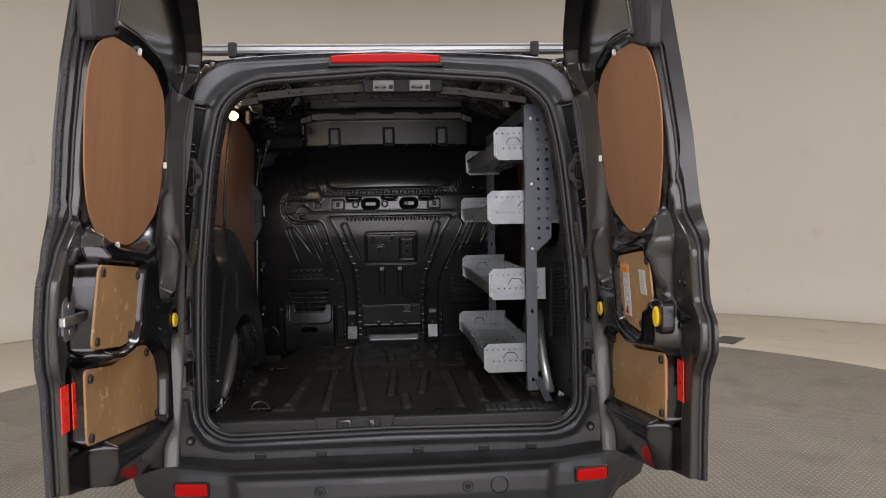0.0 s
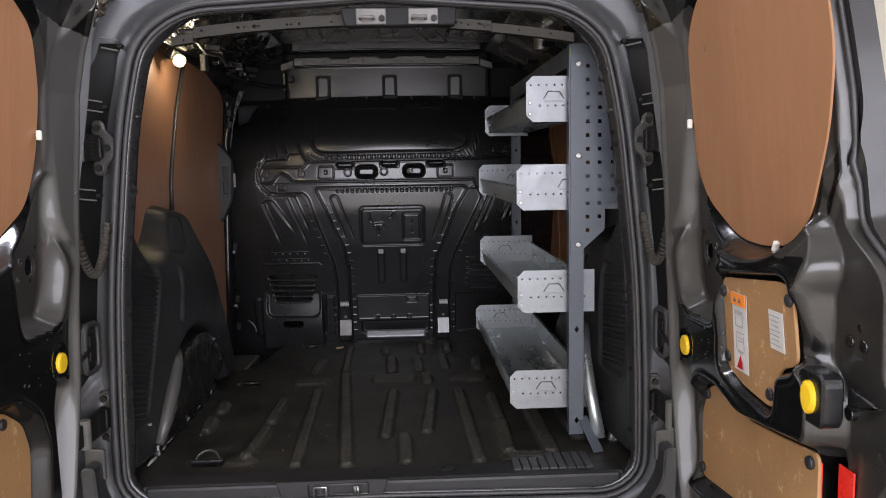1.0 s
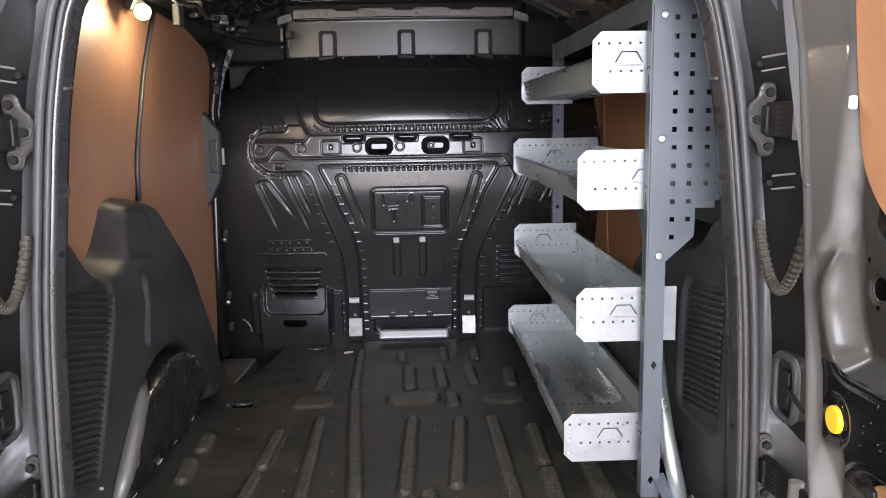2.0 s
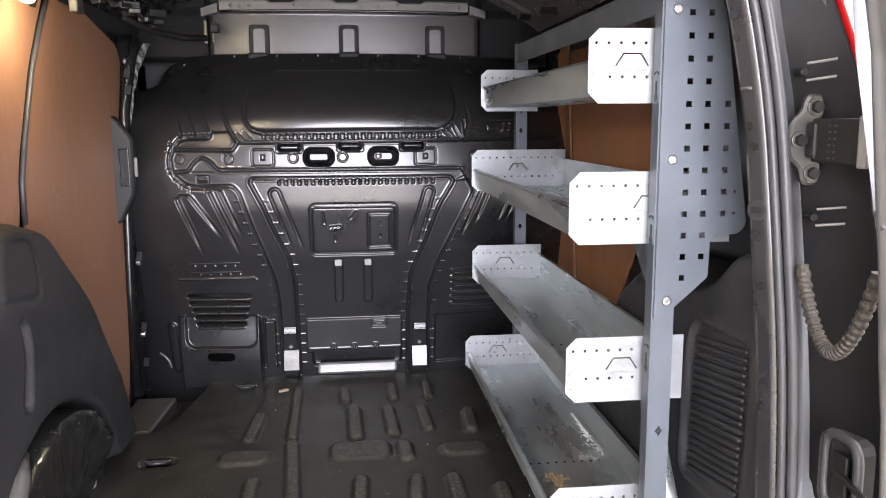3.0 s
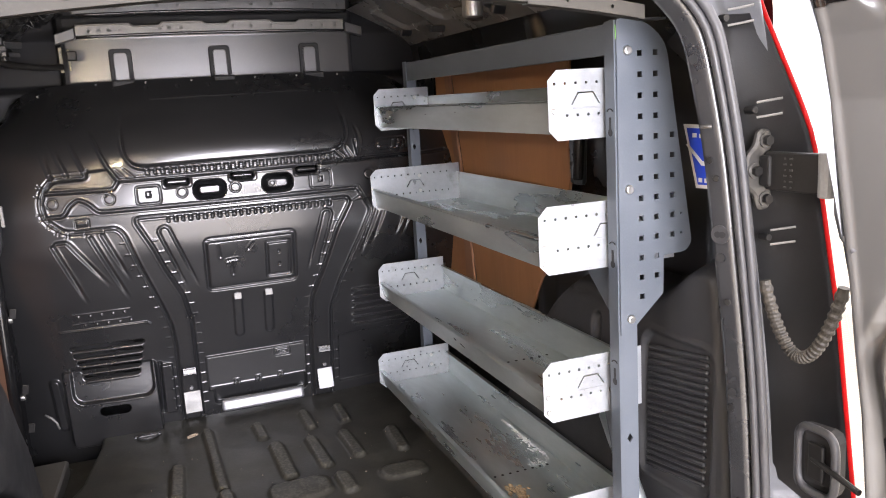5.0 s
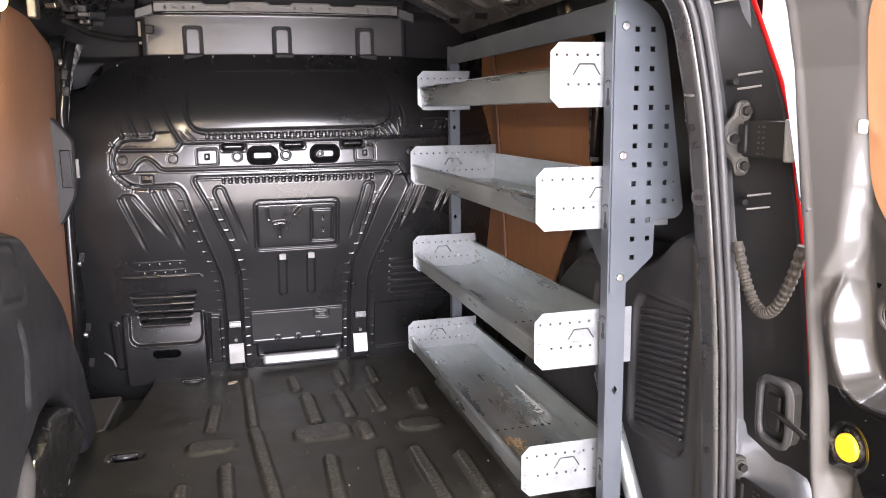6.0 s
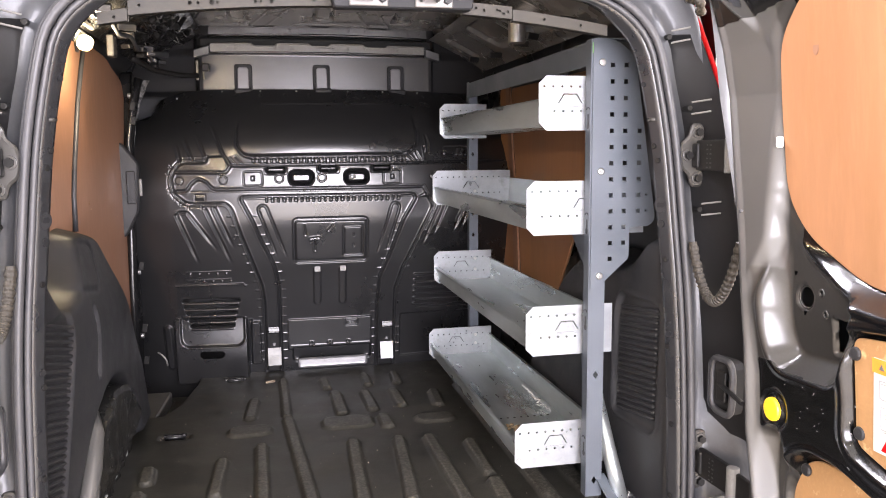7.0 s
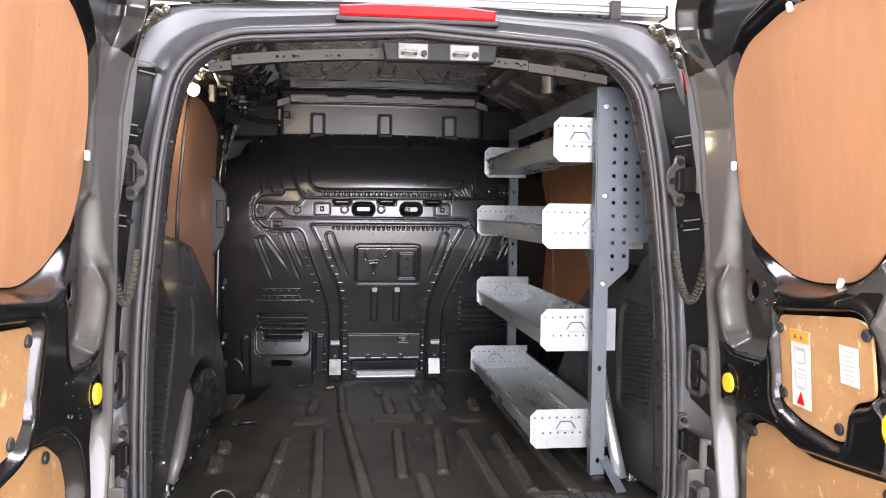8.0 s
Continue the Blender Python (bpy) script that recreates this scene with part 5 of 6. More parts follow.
part("corner_strip", box(0.006, 0.006, 0.065, (-0.440, 1.745, 1.765), 0.002), LIT_STRIP, van)

# sill, latch, bumper
sill = part("sill_trim", join(box(1.22, 0.085, 0.018, (0, 0.085, 0.590), 0.006), box(1.20, 0.02, 0.05, (0, 0.045, 0.572), 0.008)), PLASTIC, van, "black plastic load sill trim")
for k in range(9):
    part("tread", plate([(0.328 + 0.0235 * k, 0.065), (0.348 + 0.0235 * k, 0.065), (0.350 + 0.0235 * k, 0.172), (0.330 + 0.0235 * k, 0.172)], "z", 0.598, 0.6035, bevel=0.001), TREAD, sill)
part("sill_hole", rod((0.155, 0.10, 0.5985), (0.155, 0.10, 0.6005), 0.026, 24), BLACK_GLOSS, sill)
pocket = part("latch_pocket", plate(fillet([(-0.255, 0.545), (-0.015, 0.545), (0.005, 0.606), (-0.275, 0.606)], 0.008), "y", 0.022, 0.034, [fillet([(-0.195, 0.565), (-0.045, 0.565), (-0.045, 0.598), (-0.195, 0.598)], 0.005)[::-1]], bevel=0.002), PLASTIC, sill, "black latch pocket")
part("latch_back", box(0.16, 0.006, 0.045, (-0.12, 0.040, 0.580), 0.001), JAMB, sill)
for xx, ww in ((-0.165, 0.030), (-0.075, 0.008)):
    part("striker", tube([(xx - ww / 2, 0.038, 0.572), (xx - ww / 2, 0.018, 0.572), (xx - ww / 2, 0.018, 0.592), (xx + ww / 2, 0.018, 0.592), (xx + ww / 2, 0.018, 0.572), (xx + ww / 2, 0.038, 0.572)], 0.004, 8), ZINC, sill, "bright steel striker loop", True)

scuff_panel = part("rear_valance", plate(fillet([(-0.70, 0.49), (0.70, 0.49), (0.705, 0.70), (0.672, 0.70), (0.668, 0.62), (0.62, 0.545), (0.56, 0.528), (-0.56, 0.528), (-0.62, 0.545), (-0.668, 0.62), (-0.672, 0.70), (-0.705, 0.70)], 0.02), "y", -0.085, -0.02, bevel=0.005), PAINT, van, "grey painted lower rear panel")
for sgn in (-1, 1):
    part("valance_screw", rod((sgn * 0.662, -0.098, 0.572), (sgn * 0.662, -0.082, 0.572), 0.014, 18, bevel=0.003), HINGE, scuff_panel)
    part("screw_core", rod((sgn * 0.662, -0.100, 0.572), (sgn * 0.662, -0.097, 0.572), 0.006, 12), DULL_ZINC, scuff_panel)
for xx in (-0.44, -0.24, 0.08, 0.30, 0.46):
    part("clip_slot", box(0.035, 0.006, 0.018, (xx, -0.087, 0.512), 0.002), BLACK_GLOSS, scuff_panel)


def bumper():
    """Moulded bumper: a rounded ledge, a face that bows in plan, and a raised middle."""
    x, t = np.meshgrid(np.linspace(-0.90, 0.90, 180), np.linspace(0, 1, 70))
    prof_t = np.array([0, 0.08, 0.20, 0.26, 0.32, 0.40, 0.52, 0.75, 1.0])
    prof_y = np.array([-0.04, -0.10, -0.165, -0.185, -0.192, -0.20, -0.205, -0.195, -0.13])
    prof_z = np.array([0.508, 0.503, 0.497, 0.490, 0.478, 0.455, 0.41, 0.33, 0.24])
    y = np.interp(t, prof_t, prof_y)
    z = np.interp(t, prof_t, prof_z)
    mid = smooth((0.53 - np.abs(x)) / 0.035 - 1.6 * (t - 0.35))
    y = y - 0.022 * mid * smooth((t - 0.30) / 0.05)
    y = y + 0.02 * (x / 0.7) ** 2 + 1.6 * np.clip(np.abs(x) - 0.68, 0, 1) ** 1.35
    z = z + 0.02 * smooth((np.abs(x) - 0.5) / 0.2) * (1 - t) + 0.10 * smooth((np.abs(x) - 0.66) / 0.12) * smooth((t - 0.45) / 0.4)
    return grid_mesh("bumper", x, y, z, flip=True)


bump_ob = part("bumper", bumper(), BUMPER, van, "charcoal plastic rear bumper with two reflectors")
for sgn in (-1, 1):
    part("reflector", box(0.104, 0.014, 0.040, (sgn * 0.640, -0.188, 0.443), 0.005, (6, 0, sgn * 8)), RED, bump_ob, "red rear reflector")
    part("bezel", box(0.116, 0.010, 0.052, (sgn * 0.640, -0.183, 0.443), 0.005, (6, 0, sgn * 8)), BLACK_GLOSS, bump_ob)
for xx, rr in ((-0.235, 0.016), (0.231, 0.016), (0.333, 0.027)):
    part("parking_sensor", tube([(xx + rr * math.cos(a), -0.224, 0.431 + rr * math.sin(a)) for a in np.linspace(0, 2 * math.pi, 25)[:-1]], 0.0015, 6, True), BLACK_GLOSS, bump_ob, smooth=True)
    if rr < 0.02:
        part("sensor_face", rod((xx, -0.216, 0.431), (xx, -0.2245, 0.431), 0.010, 18, bevel=0.002), BLACK_GLOSS, bump_ob)

# wheels
for sgn in (-1, 1):
    tyre_prof = [(0.19, 0.0), (0.20, 0.015), (0.28, 0.0), (0.31, 0.018), (0.322, 0.05), (0.322, 0.15), (0.31, 0.182), (0.28, 0.20), (0.20, 0.185), (0.19, 0.2)]
    th = np.linspace(0, 2 * math.pi, 73)
    rr = np.array([p[0] for p in tyre_prof])[:, None]
    ww = np.array([p[1] for p in tyre_prof])[:, None]
    wheel = part("wheel", grid_mesh("wheel", sgn * (0.67 + ww) + 0 * th, 0.92 + rr * np.cos(th), 0.322 + rr * np.sin(th), flip=sgn < 0), TYRE, van, "black road tyre on a steel wheel")
    part("rim", rod((sgn * 0.70, 0.92, 0.322), (sgn * 0.84, 0.92, 0.322), 0.192, 40, bevel=0.01), GALV, wheel)
    for k in range(60):
        a = 2 * math.pi * k / 60
        if k == 0:
            block = mesh_of(box(0.13, 0.020, 0.012, (0, 0, 0), 0.002, segments=1), "tread_block")
            block.materials.append(TYRE)
        ob = adopt(new("tread_block", block), wheel)
        ob.matrix_world = pose(sgn * 0.77, 0.92 + 0.322 * math.sin(a), 0.322 + 0.322 * math.cos(a), -math.degrees(a), 0, 10 * (-1) ** k)
part("underbody", box(1.40, 3.2, 0.12, (0, 1.75, 0.40), 0.03), PLASTIC, van, "dark underbody of the van")

# brake light, roof bar
brake = part("brake_light", plate(fillet([(-0.187, 1.822), (0.187, 1.822), (0.19, 1.846), (0.10, 1.853), (-0.10, 1.853), (-0.19, 1.846)], 0.006), "y", 0.055, 0.13, bevel=0.004), RED, van, "red high level brake light")
part("brake_housing", box(0.40, 0.09, 0.016, (0, 0.105, 1.818), 0.006), PLASTIC, brake)
roof_bar = thing("roof_bar", (0, 0.27, 1.87), "aluminium roof bar on two black clamps", "roof bar")
part("bar", box(1.40, 0.055, 0.032, (0.0, 0.27, 1.910), 0.006), ALU, roof_bar)
for zz in (1.902, 1.918):
    part("groove", box(1.398, 0.004, 0.003, (0.0, 0.2415, zz)), INK, roof_bar)
for sgn in (-1, 1):
    part("clamp", join(box(0.030, 0.07, 0.055, (sgn * 0.552, 0.262, 1.905), 0.006), box(0.022, 0.05, 0.07, (sgn * 0.552, 0.27, 1.865), 0.005), box(0.03, 0.05, 0.012, (sgn * 0.530, 0.27, 1.892), 0.003)), PLASTIC, roof_bar, "black plastic clamp")
    part("end_cap", box(0.006, 0.058, 0.035, (sgn * 0.702, 0.27, 1.910), 0.002), PLASTIC, roof_bar)

# upper striker plates on the header
striker_plate = part("striker_plate", plate(fillet([(-0.075, 1.725), (0.195, 1.727), (0.20, 1.772), (-0.085, 1.770)], 0.006), "y", 0.090, 0.125, bevel=0.003), MATT, van, "black plate with two door strikers")
for xx in (-0.01, 0.117):
    part("striker_base", box(0.075, 0.006, 0.040, (xx, 0.087, 1.748), 0.003), RAIL, striker_plate)
    part("striker_loop", tube([(xx - 0.026, 0.086, 1.742), (xx - 0.026, 0.060, 1.742), (xx + 0.006, 0.060, 1.742), (xx + 0.006, 0.086, 1.742)], 0.0045, 8), DULL_ZINC, striker_plate, "bright steel striker loop", True)
    part("bolt", rod((xx + 0.026, 0.086, 1.742), (xx + 0.026, 0.074, 1.742), 0.008, 6), HINGE, striker_plate)

# tail lamps, hinges, jamb fittings
for sgn in (-1, 1):
    zs = np.linspace(0.84, 1.755, 30)
    w = np.interp(zs, [0.84, 1.20, 1.50, 1.65, 1.74, 1.775], [0.773, 0.752, 0.716, 0.690, 0.668, 0.655])
    yb = rake(zs) - 0.062 + 0.06 * smooth((zs - 1.45) / 0.3)
    bm = bmesh.new()
    rows = []
    for x0, y0, z0 in zip(w, yb, zs):
        rows.append([bm.verts.new((sgn * (x0 + a), y0 + b, z0)) for a, b in ((-0.002, 0.004), (0.003, -0.001), (0.012, 0.006), (0.03, 0.05), (0.045, 0.14))])
    for a, b in zip(rows, rows[1:]):
        for i in range(4):
            bm.faces.new((a[i], a[i + 1], b[i + 1], b[i]))
    bmesh.ops.solidify(bm, geom=bm.faces[:], thickness=0.004)
    tail = part("tail_lamp", bm, RED, van, "red tail lamp lens on the rear corner", True)
    zs = np.linspace(0.58, 1.69, 36)
    w = np.interp(zs, [0.58, 0.84, 1.20, 1.50, 1.65, 1.74, 1.775], [0.772, 0.773, 0.752, 0.716, 0.690, 0.668, 0.655])
    yb = rake(zs) - 0.062 + 0.06 * smooth((zs - 1.45) / 0.3)
    bm = bmesh.new()
    rows = []
    for x0, y0, z0 in zip(w, yb, zs):
        xs, ys = float(np.interp(z0, SEAL_HALF[:, 1], SEAL_HALF[:, 0])) + 0.052 + 0.028 * float(smooth((z0 - 1.60) / 0.12)), float(seal_y(z0)) + 0.056
        rows.append([bm.verts.new((sgn * (x0 - 0.003 + f * (xs - x0 + 0.003)), y0 + 0.002 + f ** 0.8 * (ys - y0), z0)) for f in (0, 0.06, 0.3, 0.6, 0.9, 1.0, 1.5)])
    for a, b in zip(rows, rows[1:]):
        for i in range(6):
            bm.faces.new((a[i], a[i + 1], b[i + 1], b[i]))
    bmesh.ops.solidify(bm, geom=bm.faces[:], thickness=0.004)
    part("lamp_housing", bm, PLASTIC, tail, "black plastic lamp housing", True)


def hinge(sgn, z):
    """A bolted body leaf, a broad strap and a knuckle block on the door."""
    y0 = 0.052 if z > 1.2 else 0.035
    x0 = 0.660 if z > 1.2 else 0.678
    rel = [(-0.014, -0.066), (0.012, -0.066), (0.017, -0.040), (0.034, -0.028), (0.040, 0.0), (0.034, 0.028), (0.017, 0.040), (0.012, 0.066), (-0.014, 0.066), (-0.017, 0.032), (0.004, 0.024), (0.004, -0.024), (-0.017, -0.032)]
    pts = [(x0 + 0.006 - a, z + b) for a, b in rel]
    base = part("hinge", plate(fillet(pts, 0.012), "y", y0, y0 + 0.014, bevel=0.004), JAMB, van, "dark painted door hinge with three bolts")
    if sgn < 0:
        base.data.transform(Matrix.Diagonal((-1, 1, 1, 1)))
        base.data.flip_normals()
    for inward, dz in ((0.0, -0.0475), (0.022, 0.0), (0.0, 0.0475)):
        bx = sgn * (x0 + 0.006 - inward)
        part("bolt", rod((bx, y0, z + dz), (bx, y0 - 0.011, z + dz), 0.0085, 6), HINGE, base)
        part("washer", rod((bx, y0 + 0.001, z + dz), (bx, y0 - 0.003, z + dz), 0.0125, 18, bevel=0.001), JAMB, base)
    part("strap", box(0.012, 0.115, 0.062, (sgn * (x0 + 0.006), y0 - 0.066, z), 0.003, (0, 0, sgn * 3)), HINGE, base, "broad dark hinge strap")
    part("root", box(0.010, 0.022, 0.050, (sgn * (x0 - 0.003), y0 - 0.012, z), 0.004), HINGE, base)
    part("knuckle", rod((sgn * (x0 + 0.004), y0 - 0.128, z - 0.034), (sgn * (x0 + 0.004), y0 - 0.128, z + 0.034), 0.013, 16, bevel=0.002), DULL_ZINC, base)
    part("door_leaf", box(0.010, 0.055, 0.052, (sgn * (x0 + 0.008), y0 - 0.158, z), 0.003), HINGE, base)
    for k in range(6):
        for c in range(2):
            part("print", box(0.001, 0.0065 - 0.003 * ((k + c) % 2), 0.0028, (sgn * (x0 - 0.0008), y0 - 0.050 - 0.012 * c, z - 0.024 + 0.009 * k), 0, (0, 0, sgn * 3)), MID, base)


def jamb_point(sgn, z, f, off=0.0):
    """A point on the painted reveal inside the seal; f runs inwards."""
    x = float(np.interp(z, SEAL_HALF[:, 1], SEAL_HALF[:, 0]))
    return (sgn * (x - 0.020 - 0.008 * f - 0.9 * off), 0.051 + 0.020 * f + float(seal_y(z)) - 0.45 * off, z)


for sgn in (-1, 1):
    for z in (0.785, 1.440):
        hinge(sgn, z)
    check = part("door_check", box(0.010, 0.074, 0.112, (sgn * 0.674, -0.068, 0.982), 0.016, (0, 0, sgn * 14)), MATT, van, "door check strap housing")
    part("check_ring", tube([(sgn * 0.664, -0.072 + 0.037 * math.copysign(abs(math.cos(a)) ** 0.5, math.cos(a)), 0.982 + 0.055 * math.copysign(abs(math.sin(a)) ** 0.5, math.sin(a))) for a in np.linspace(0, 2 * math.pi, 37)[:-1]], 0.007, 8, True), RUBBER, check, smooth=True)
    part("check_plate", box(0.008, 0.030, 0.062, (sgn * 0.664, -0.072, 0.982), 0.003), HINGE, check)
    part("check_arm", rod((sgn * 0.664, -0.062, 0.985), (sgn * 0.650, -0.165, 0.976), 0.005, 10), HINGE, check)
    hose = []
    for t in np.linspace(0, 1, 110):
        hose.append((sgn * (0.648 + 0.022 * t), 0.028 - 0.135 * t, 1.262 - 0.120 * math.sin(math.pi * t) ** 0.8 + 0.012 * t))
    part("cable_conduit", tube(hose, [0.0086 + 0.0020 * ((i // 2) % 2) for i in range(110)], 12), CONDUIT, van, "dusty corrugated cable conduit between body and door")
    part("door_cable", tube([(sgn * 0.664, -0.095, 1.41), (sgn * 0.660, -0.100, 1.385), (sgn * 0.652, -0.118, 1.355), (sgn * 0.650, -0.14, 1.335)], 0.005, 8), RUBBER, van, "black door cable", True)
    for z in (1.315, 1.525, 1.672):
        x0 = float(np.interp(z, SEAL_HALF[:, 1], SEAL_HALF[:, 0])) + 0.050
        y0 = 0.028 + float(seal_y(z)) if z < 1.6 else 0.05 + float(seal_y(z))
        for dz in (0, 0.024):
            part("clip_prong", rod((sgn * x0, y0, z + dz), (sgn * (x0 + 0.032), y0 - 0.022, z + dz + 0.005), 0.0020, 8), DULL_ZINC, van)
        part("clip_base", rod((sgn * (x0 - 0.004), y0 + 0.02, z + 0.012), (sgn * (x0 - 0.004), y0 - 0.002, z + 0.012), 0.006, 14, bevel=0.0015), HINGE, van)
    part("jamb_plate", box(0.052, 0.012, 0.075, (sgn * 0.690, -0.026, 0.690), 0.004, (0, 0, sgn * 12)), FLANGE, van)
    for z, f in ((0.70, 0.5), (0.86, 0.4), (1.03, 0.7), (1.22, 0.35), (1.43, 0.25), (1.46, 0.6)):
        part("jamb_screw", rod(jamb_point(sgn, z, f), jamb_point(sgn, z, f, 0.004), 0.006, 12, bevel=0.0015), HINGE, van)
    part("jamb_boss", rod(jamb_point(sgn, 1.336, 0.40, -0.004), jamb_point(sgn, 1.336, 0.40, 0.0022), 0.016, 20, bevel=0.001), REVEAL, van)
    for z, f, r in ((1.336, 0.22, 0.0055), (1.336, 0.60, 0.0055), (1.296, 0.55, 0.008), (1.622, 0.55, 0.008), (1.588, 0.75, 0.005), (1.058, 0.55, 0.007)):
        part("jamb_hole", rod(jamb_point(sgn, z, f, -0.002), jamb_point(sgn, z, f, 0.0028), r, 14), MATT, van)
    a, b = jamb_point(sgn, 1.515, 0.05), jamb_point(sgn, 1.515, 0.98)
    part("jamb_weld", tube([a, b], 0.0035, 8), JAMB, van, smooth=True)

# crumpled sealant brackets at the upper body corners
random.seed(21)
for sgn in (-1, 1):
    pts = [(sgn * (0.585 + 0.080 * t), 0.055 + 0.012 * math.sin(19 * t), 1.815 - 0.085 * t ** 1.6 + 0.003 * math.sin(31 * t)) for t in np.linspace(0, 1, 46)]
    part("corner_sealant", tube(pts, [0.0075 + 0.0022 * math.sin(1.9 * k) + 0.0020 * random.random() for k in range(46)], 12), SEALANT, van, "crumpled brown sealant over the body corner", True)



# ---- rear doors, both folded open at right angles ----
def lean(z):
    """The doors follow the body and lean inwards towards the roof."""
    return 0.095 * np.maximum(0, np.asarray(z, float) - 1.05)


def leaned(bm, sgn):
    for vtx in bm.verts:
        vtx.co.x -= sgn * float(lean(vtx.co.z))
    return bm


def door(sgn, uf, ply, mid, low):
    """sgn: side; uf: heights and reach of the free edge; u runs rearwards from the hinge line."""
    zs = np.linspace(0.40, 2.10, 341)
    soft_edge = np.hanning(13) / np.hanning(13).sum()
    us = np.convolve(np.pad(np.interp(zs, [p[0] for p in uf], [p[1] for p in uf]), 6, mode="edge"), soft_edge, mode="valid")
    low_hinge, low_free = (0.545, 0.635) if sgn > 0 else (0.545, 0.69)

    def shape(s, v):
        zb = low_hinge + (low_free - low_hinge) * s
        z = zb + (2.02 - zb) * v
        uh = np.interp(z, [0.5, 0.64, 0.725, 0.93, 1.10, 1.37, 1.55, 1.66, 1.71, 1.75, 1.79, 1.83, 1.88, 1.94, 2.02], [0.275, 0.245, 0.215, 0.172, 0.158, 0.114, 0.083, 0.074, 0.068, 0.060, 0.052, 0.062, 0.100, 0.165, 0.265])
        return uh + s * (np.interp(z, zs, us) - uh), z, uh

    s, v = np.meshgrid(np.linspace(0, 1, 250), np.linspace(0, 1, 390))
    u, z, uh = shape(s, v)
    e = u - uh
    reach = np.interp(z, zs, us)
    up = smooth((z - 1.17) / 0.13)
    wp, md, ld = polyfield(u, z, ply), polyfield(u, z, mid), polyfield(u, z, low)
    pocket = polyfield(u, z, fillet([(0.200, 1.38), (0.235, 1.35), (0.31, 1.265), (0.42, 1.205), (0.40, 1.13), (0.38, 1.080), (0.24, 1.075), (0.215, 1.13)], 0.03))
    hollow = polyfield(u, z, fillet([(0.212, 0.945), (0.25, 0.95), (0.27, 0.90), (0.26, 0.70), (0.25, 0.60), (0.212, 0.60)], 0.02))
    x = 0.662 * (1 - up) + 0.712 * up + 0.03 * smooth((0.70 - z) / 0.10)
    free = 0.726 * (1 - up) + 0.742 * up
    x = x + (free - x) * smooth((u - (reach - 0.175 * (1 - up) - 0.085 * up)) / 0.025)
    x = x + 0.022 * smooth((u - (reach - 0.034)) / 0.010)
    x = x + bump(pocket, 0.050, 0.045) * (1 - 0.8 * up) - bump(np.abs(pocket - 0.014) - 0.006, 0.004, 0.014)
    x = x + bump(hollow, 0.030, 0.03)
    seat = bump(wp - 0.012, 1.0, 0.026) * (1 - smooth((u - (reach - 0.060)) / 0.022))
    x = x * (1 - seat) + 0.7265 * seat - bump(np.abs(wp - 0.026) - 0.007, 0.007, 0.014) * smooth((u - 0.24) / 0.06)
    x = x - bump(np.abs(md - 0.020) - 0.008, 0.003, 0.012) + bump(md - 0.008, 0.022, 0.016)
    x = x - bump(np.abs(ld - 0.020) - 0.008, 0.003, 0.012) + bump(ld - 0.012, 0.034, 0.026)
    x = x + bump(np.hypot(u - 0.262, z - 1.195) - 0.022, 0.006, 0.006) + bump(rrect(u, z, 0.352, 1.142, 0.019, 0.030, 0.003), 0.008, 0.005)
    x = x + bump(np.abs(np.hypot(u - 0.240, z - 0.990) - 0.030) - 0.006, 0.006, 0.006)
    x = x - wobble(u, z, 21, 0.0004)
    rim = np.interp(z, [0.5, 1.10, 1.55, 1.64, 1.70, 1.80, 2.02], [0.655, 0.646, 0.643, 0.630, 0.615, 0.592, 0.560]) + lean(z)
    rim = rim + 0.014 * (1 - smooth(e / 0.012)) - 0.004 * smooth((e - 0.006) / 0.008) * (1 - smooth((e - 0.016) / 0.010)) + 0.28 * e * up
    wide = up * (1 - smooth((z - 1.60) / 0.17))
    x = rim + (x - rim) * smooth((e - 0.010 - wide * np.maximum(0, 0.186 - uh - 0.010)) / 0.026) - lean(z)
    punched = np.minimum.reduce([np.hypot(u - 0.262, z - 1.195) - 0.019, rrect(u, z, 0.352, 1.142, 0.017, 0.028, 0.004), np.hypot(u - 0.305, z - 1.210) - 0.005, np.hypot(u - 0.316, z - 1.175) - 0.005, np.hypot(u - 0.234, z - 1.232) - 0.004, np.hypot(u - 0.262, z - 1.166) - 0.004])
    leaf = part("rear_door", grid_mesh("rear_door", sgn * x, -u, z, (punched > 0)[:-1, :-1], flip=sgn > 0), DOOR, van, "open rear door with plywood and hardboard inner panels")
    # the middle of the inner panel and the upper corner are sprayed black
    rim_u = 0.016 + np.where(z > 0.92, max(q[0] for q in mid), max(q[0] for q in low))
    black = ((z > 1.675 + 0.16 * e) & (wp > 0.006) & (u < reach - 0.10)) | ((z < 1.235 + 0.015 * np.sin(9 * u)) & (e > 0.034) & ((u > 0.235) | (z < 1.075)) & ((u < reach - 0.172) | ((z < 1.235) & (u < rim_u))) & (pocket > 0.012) & (hollow > 0.01))
    black |= (np.abs(wp - 0.012) < 0.014) & (u > 0.25)
    # hinge-side flange gets a lighter colour in place of its reflection
    bright = ~black & ((e < 0.034) | ((u < 0.215) & (z > 1.24)))
    for zone, mask in (("black_spray", black), ("flange_sheen", bright)):
        soft = np.pad(mask.astype(float), 3, mode="edge")
        for _ in range(3):
            soft[1:-1, 1:-1] = (soft[1:-1, 1:-1] * 2 + soft[:-2, 1:-1] + soft[2:, 1:-1] + soft[1:-1, :-2] + soft[1:-1, 2:]) / 6
        leaf.data.attributes.new(zone, "FLOAT", "POINT").data.foreach_set("value", soft[3:-3, 3:-3].astype(np.float32).ravel())
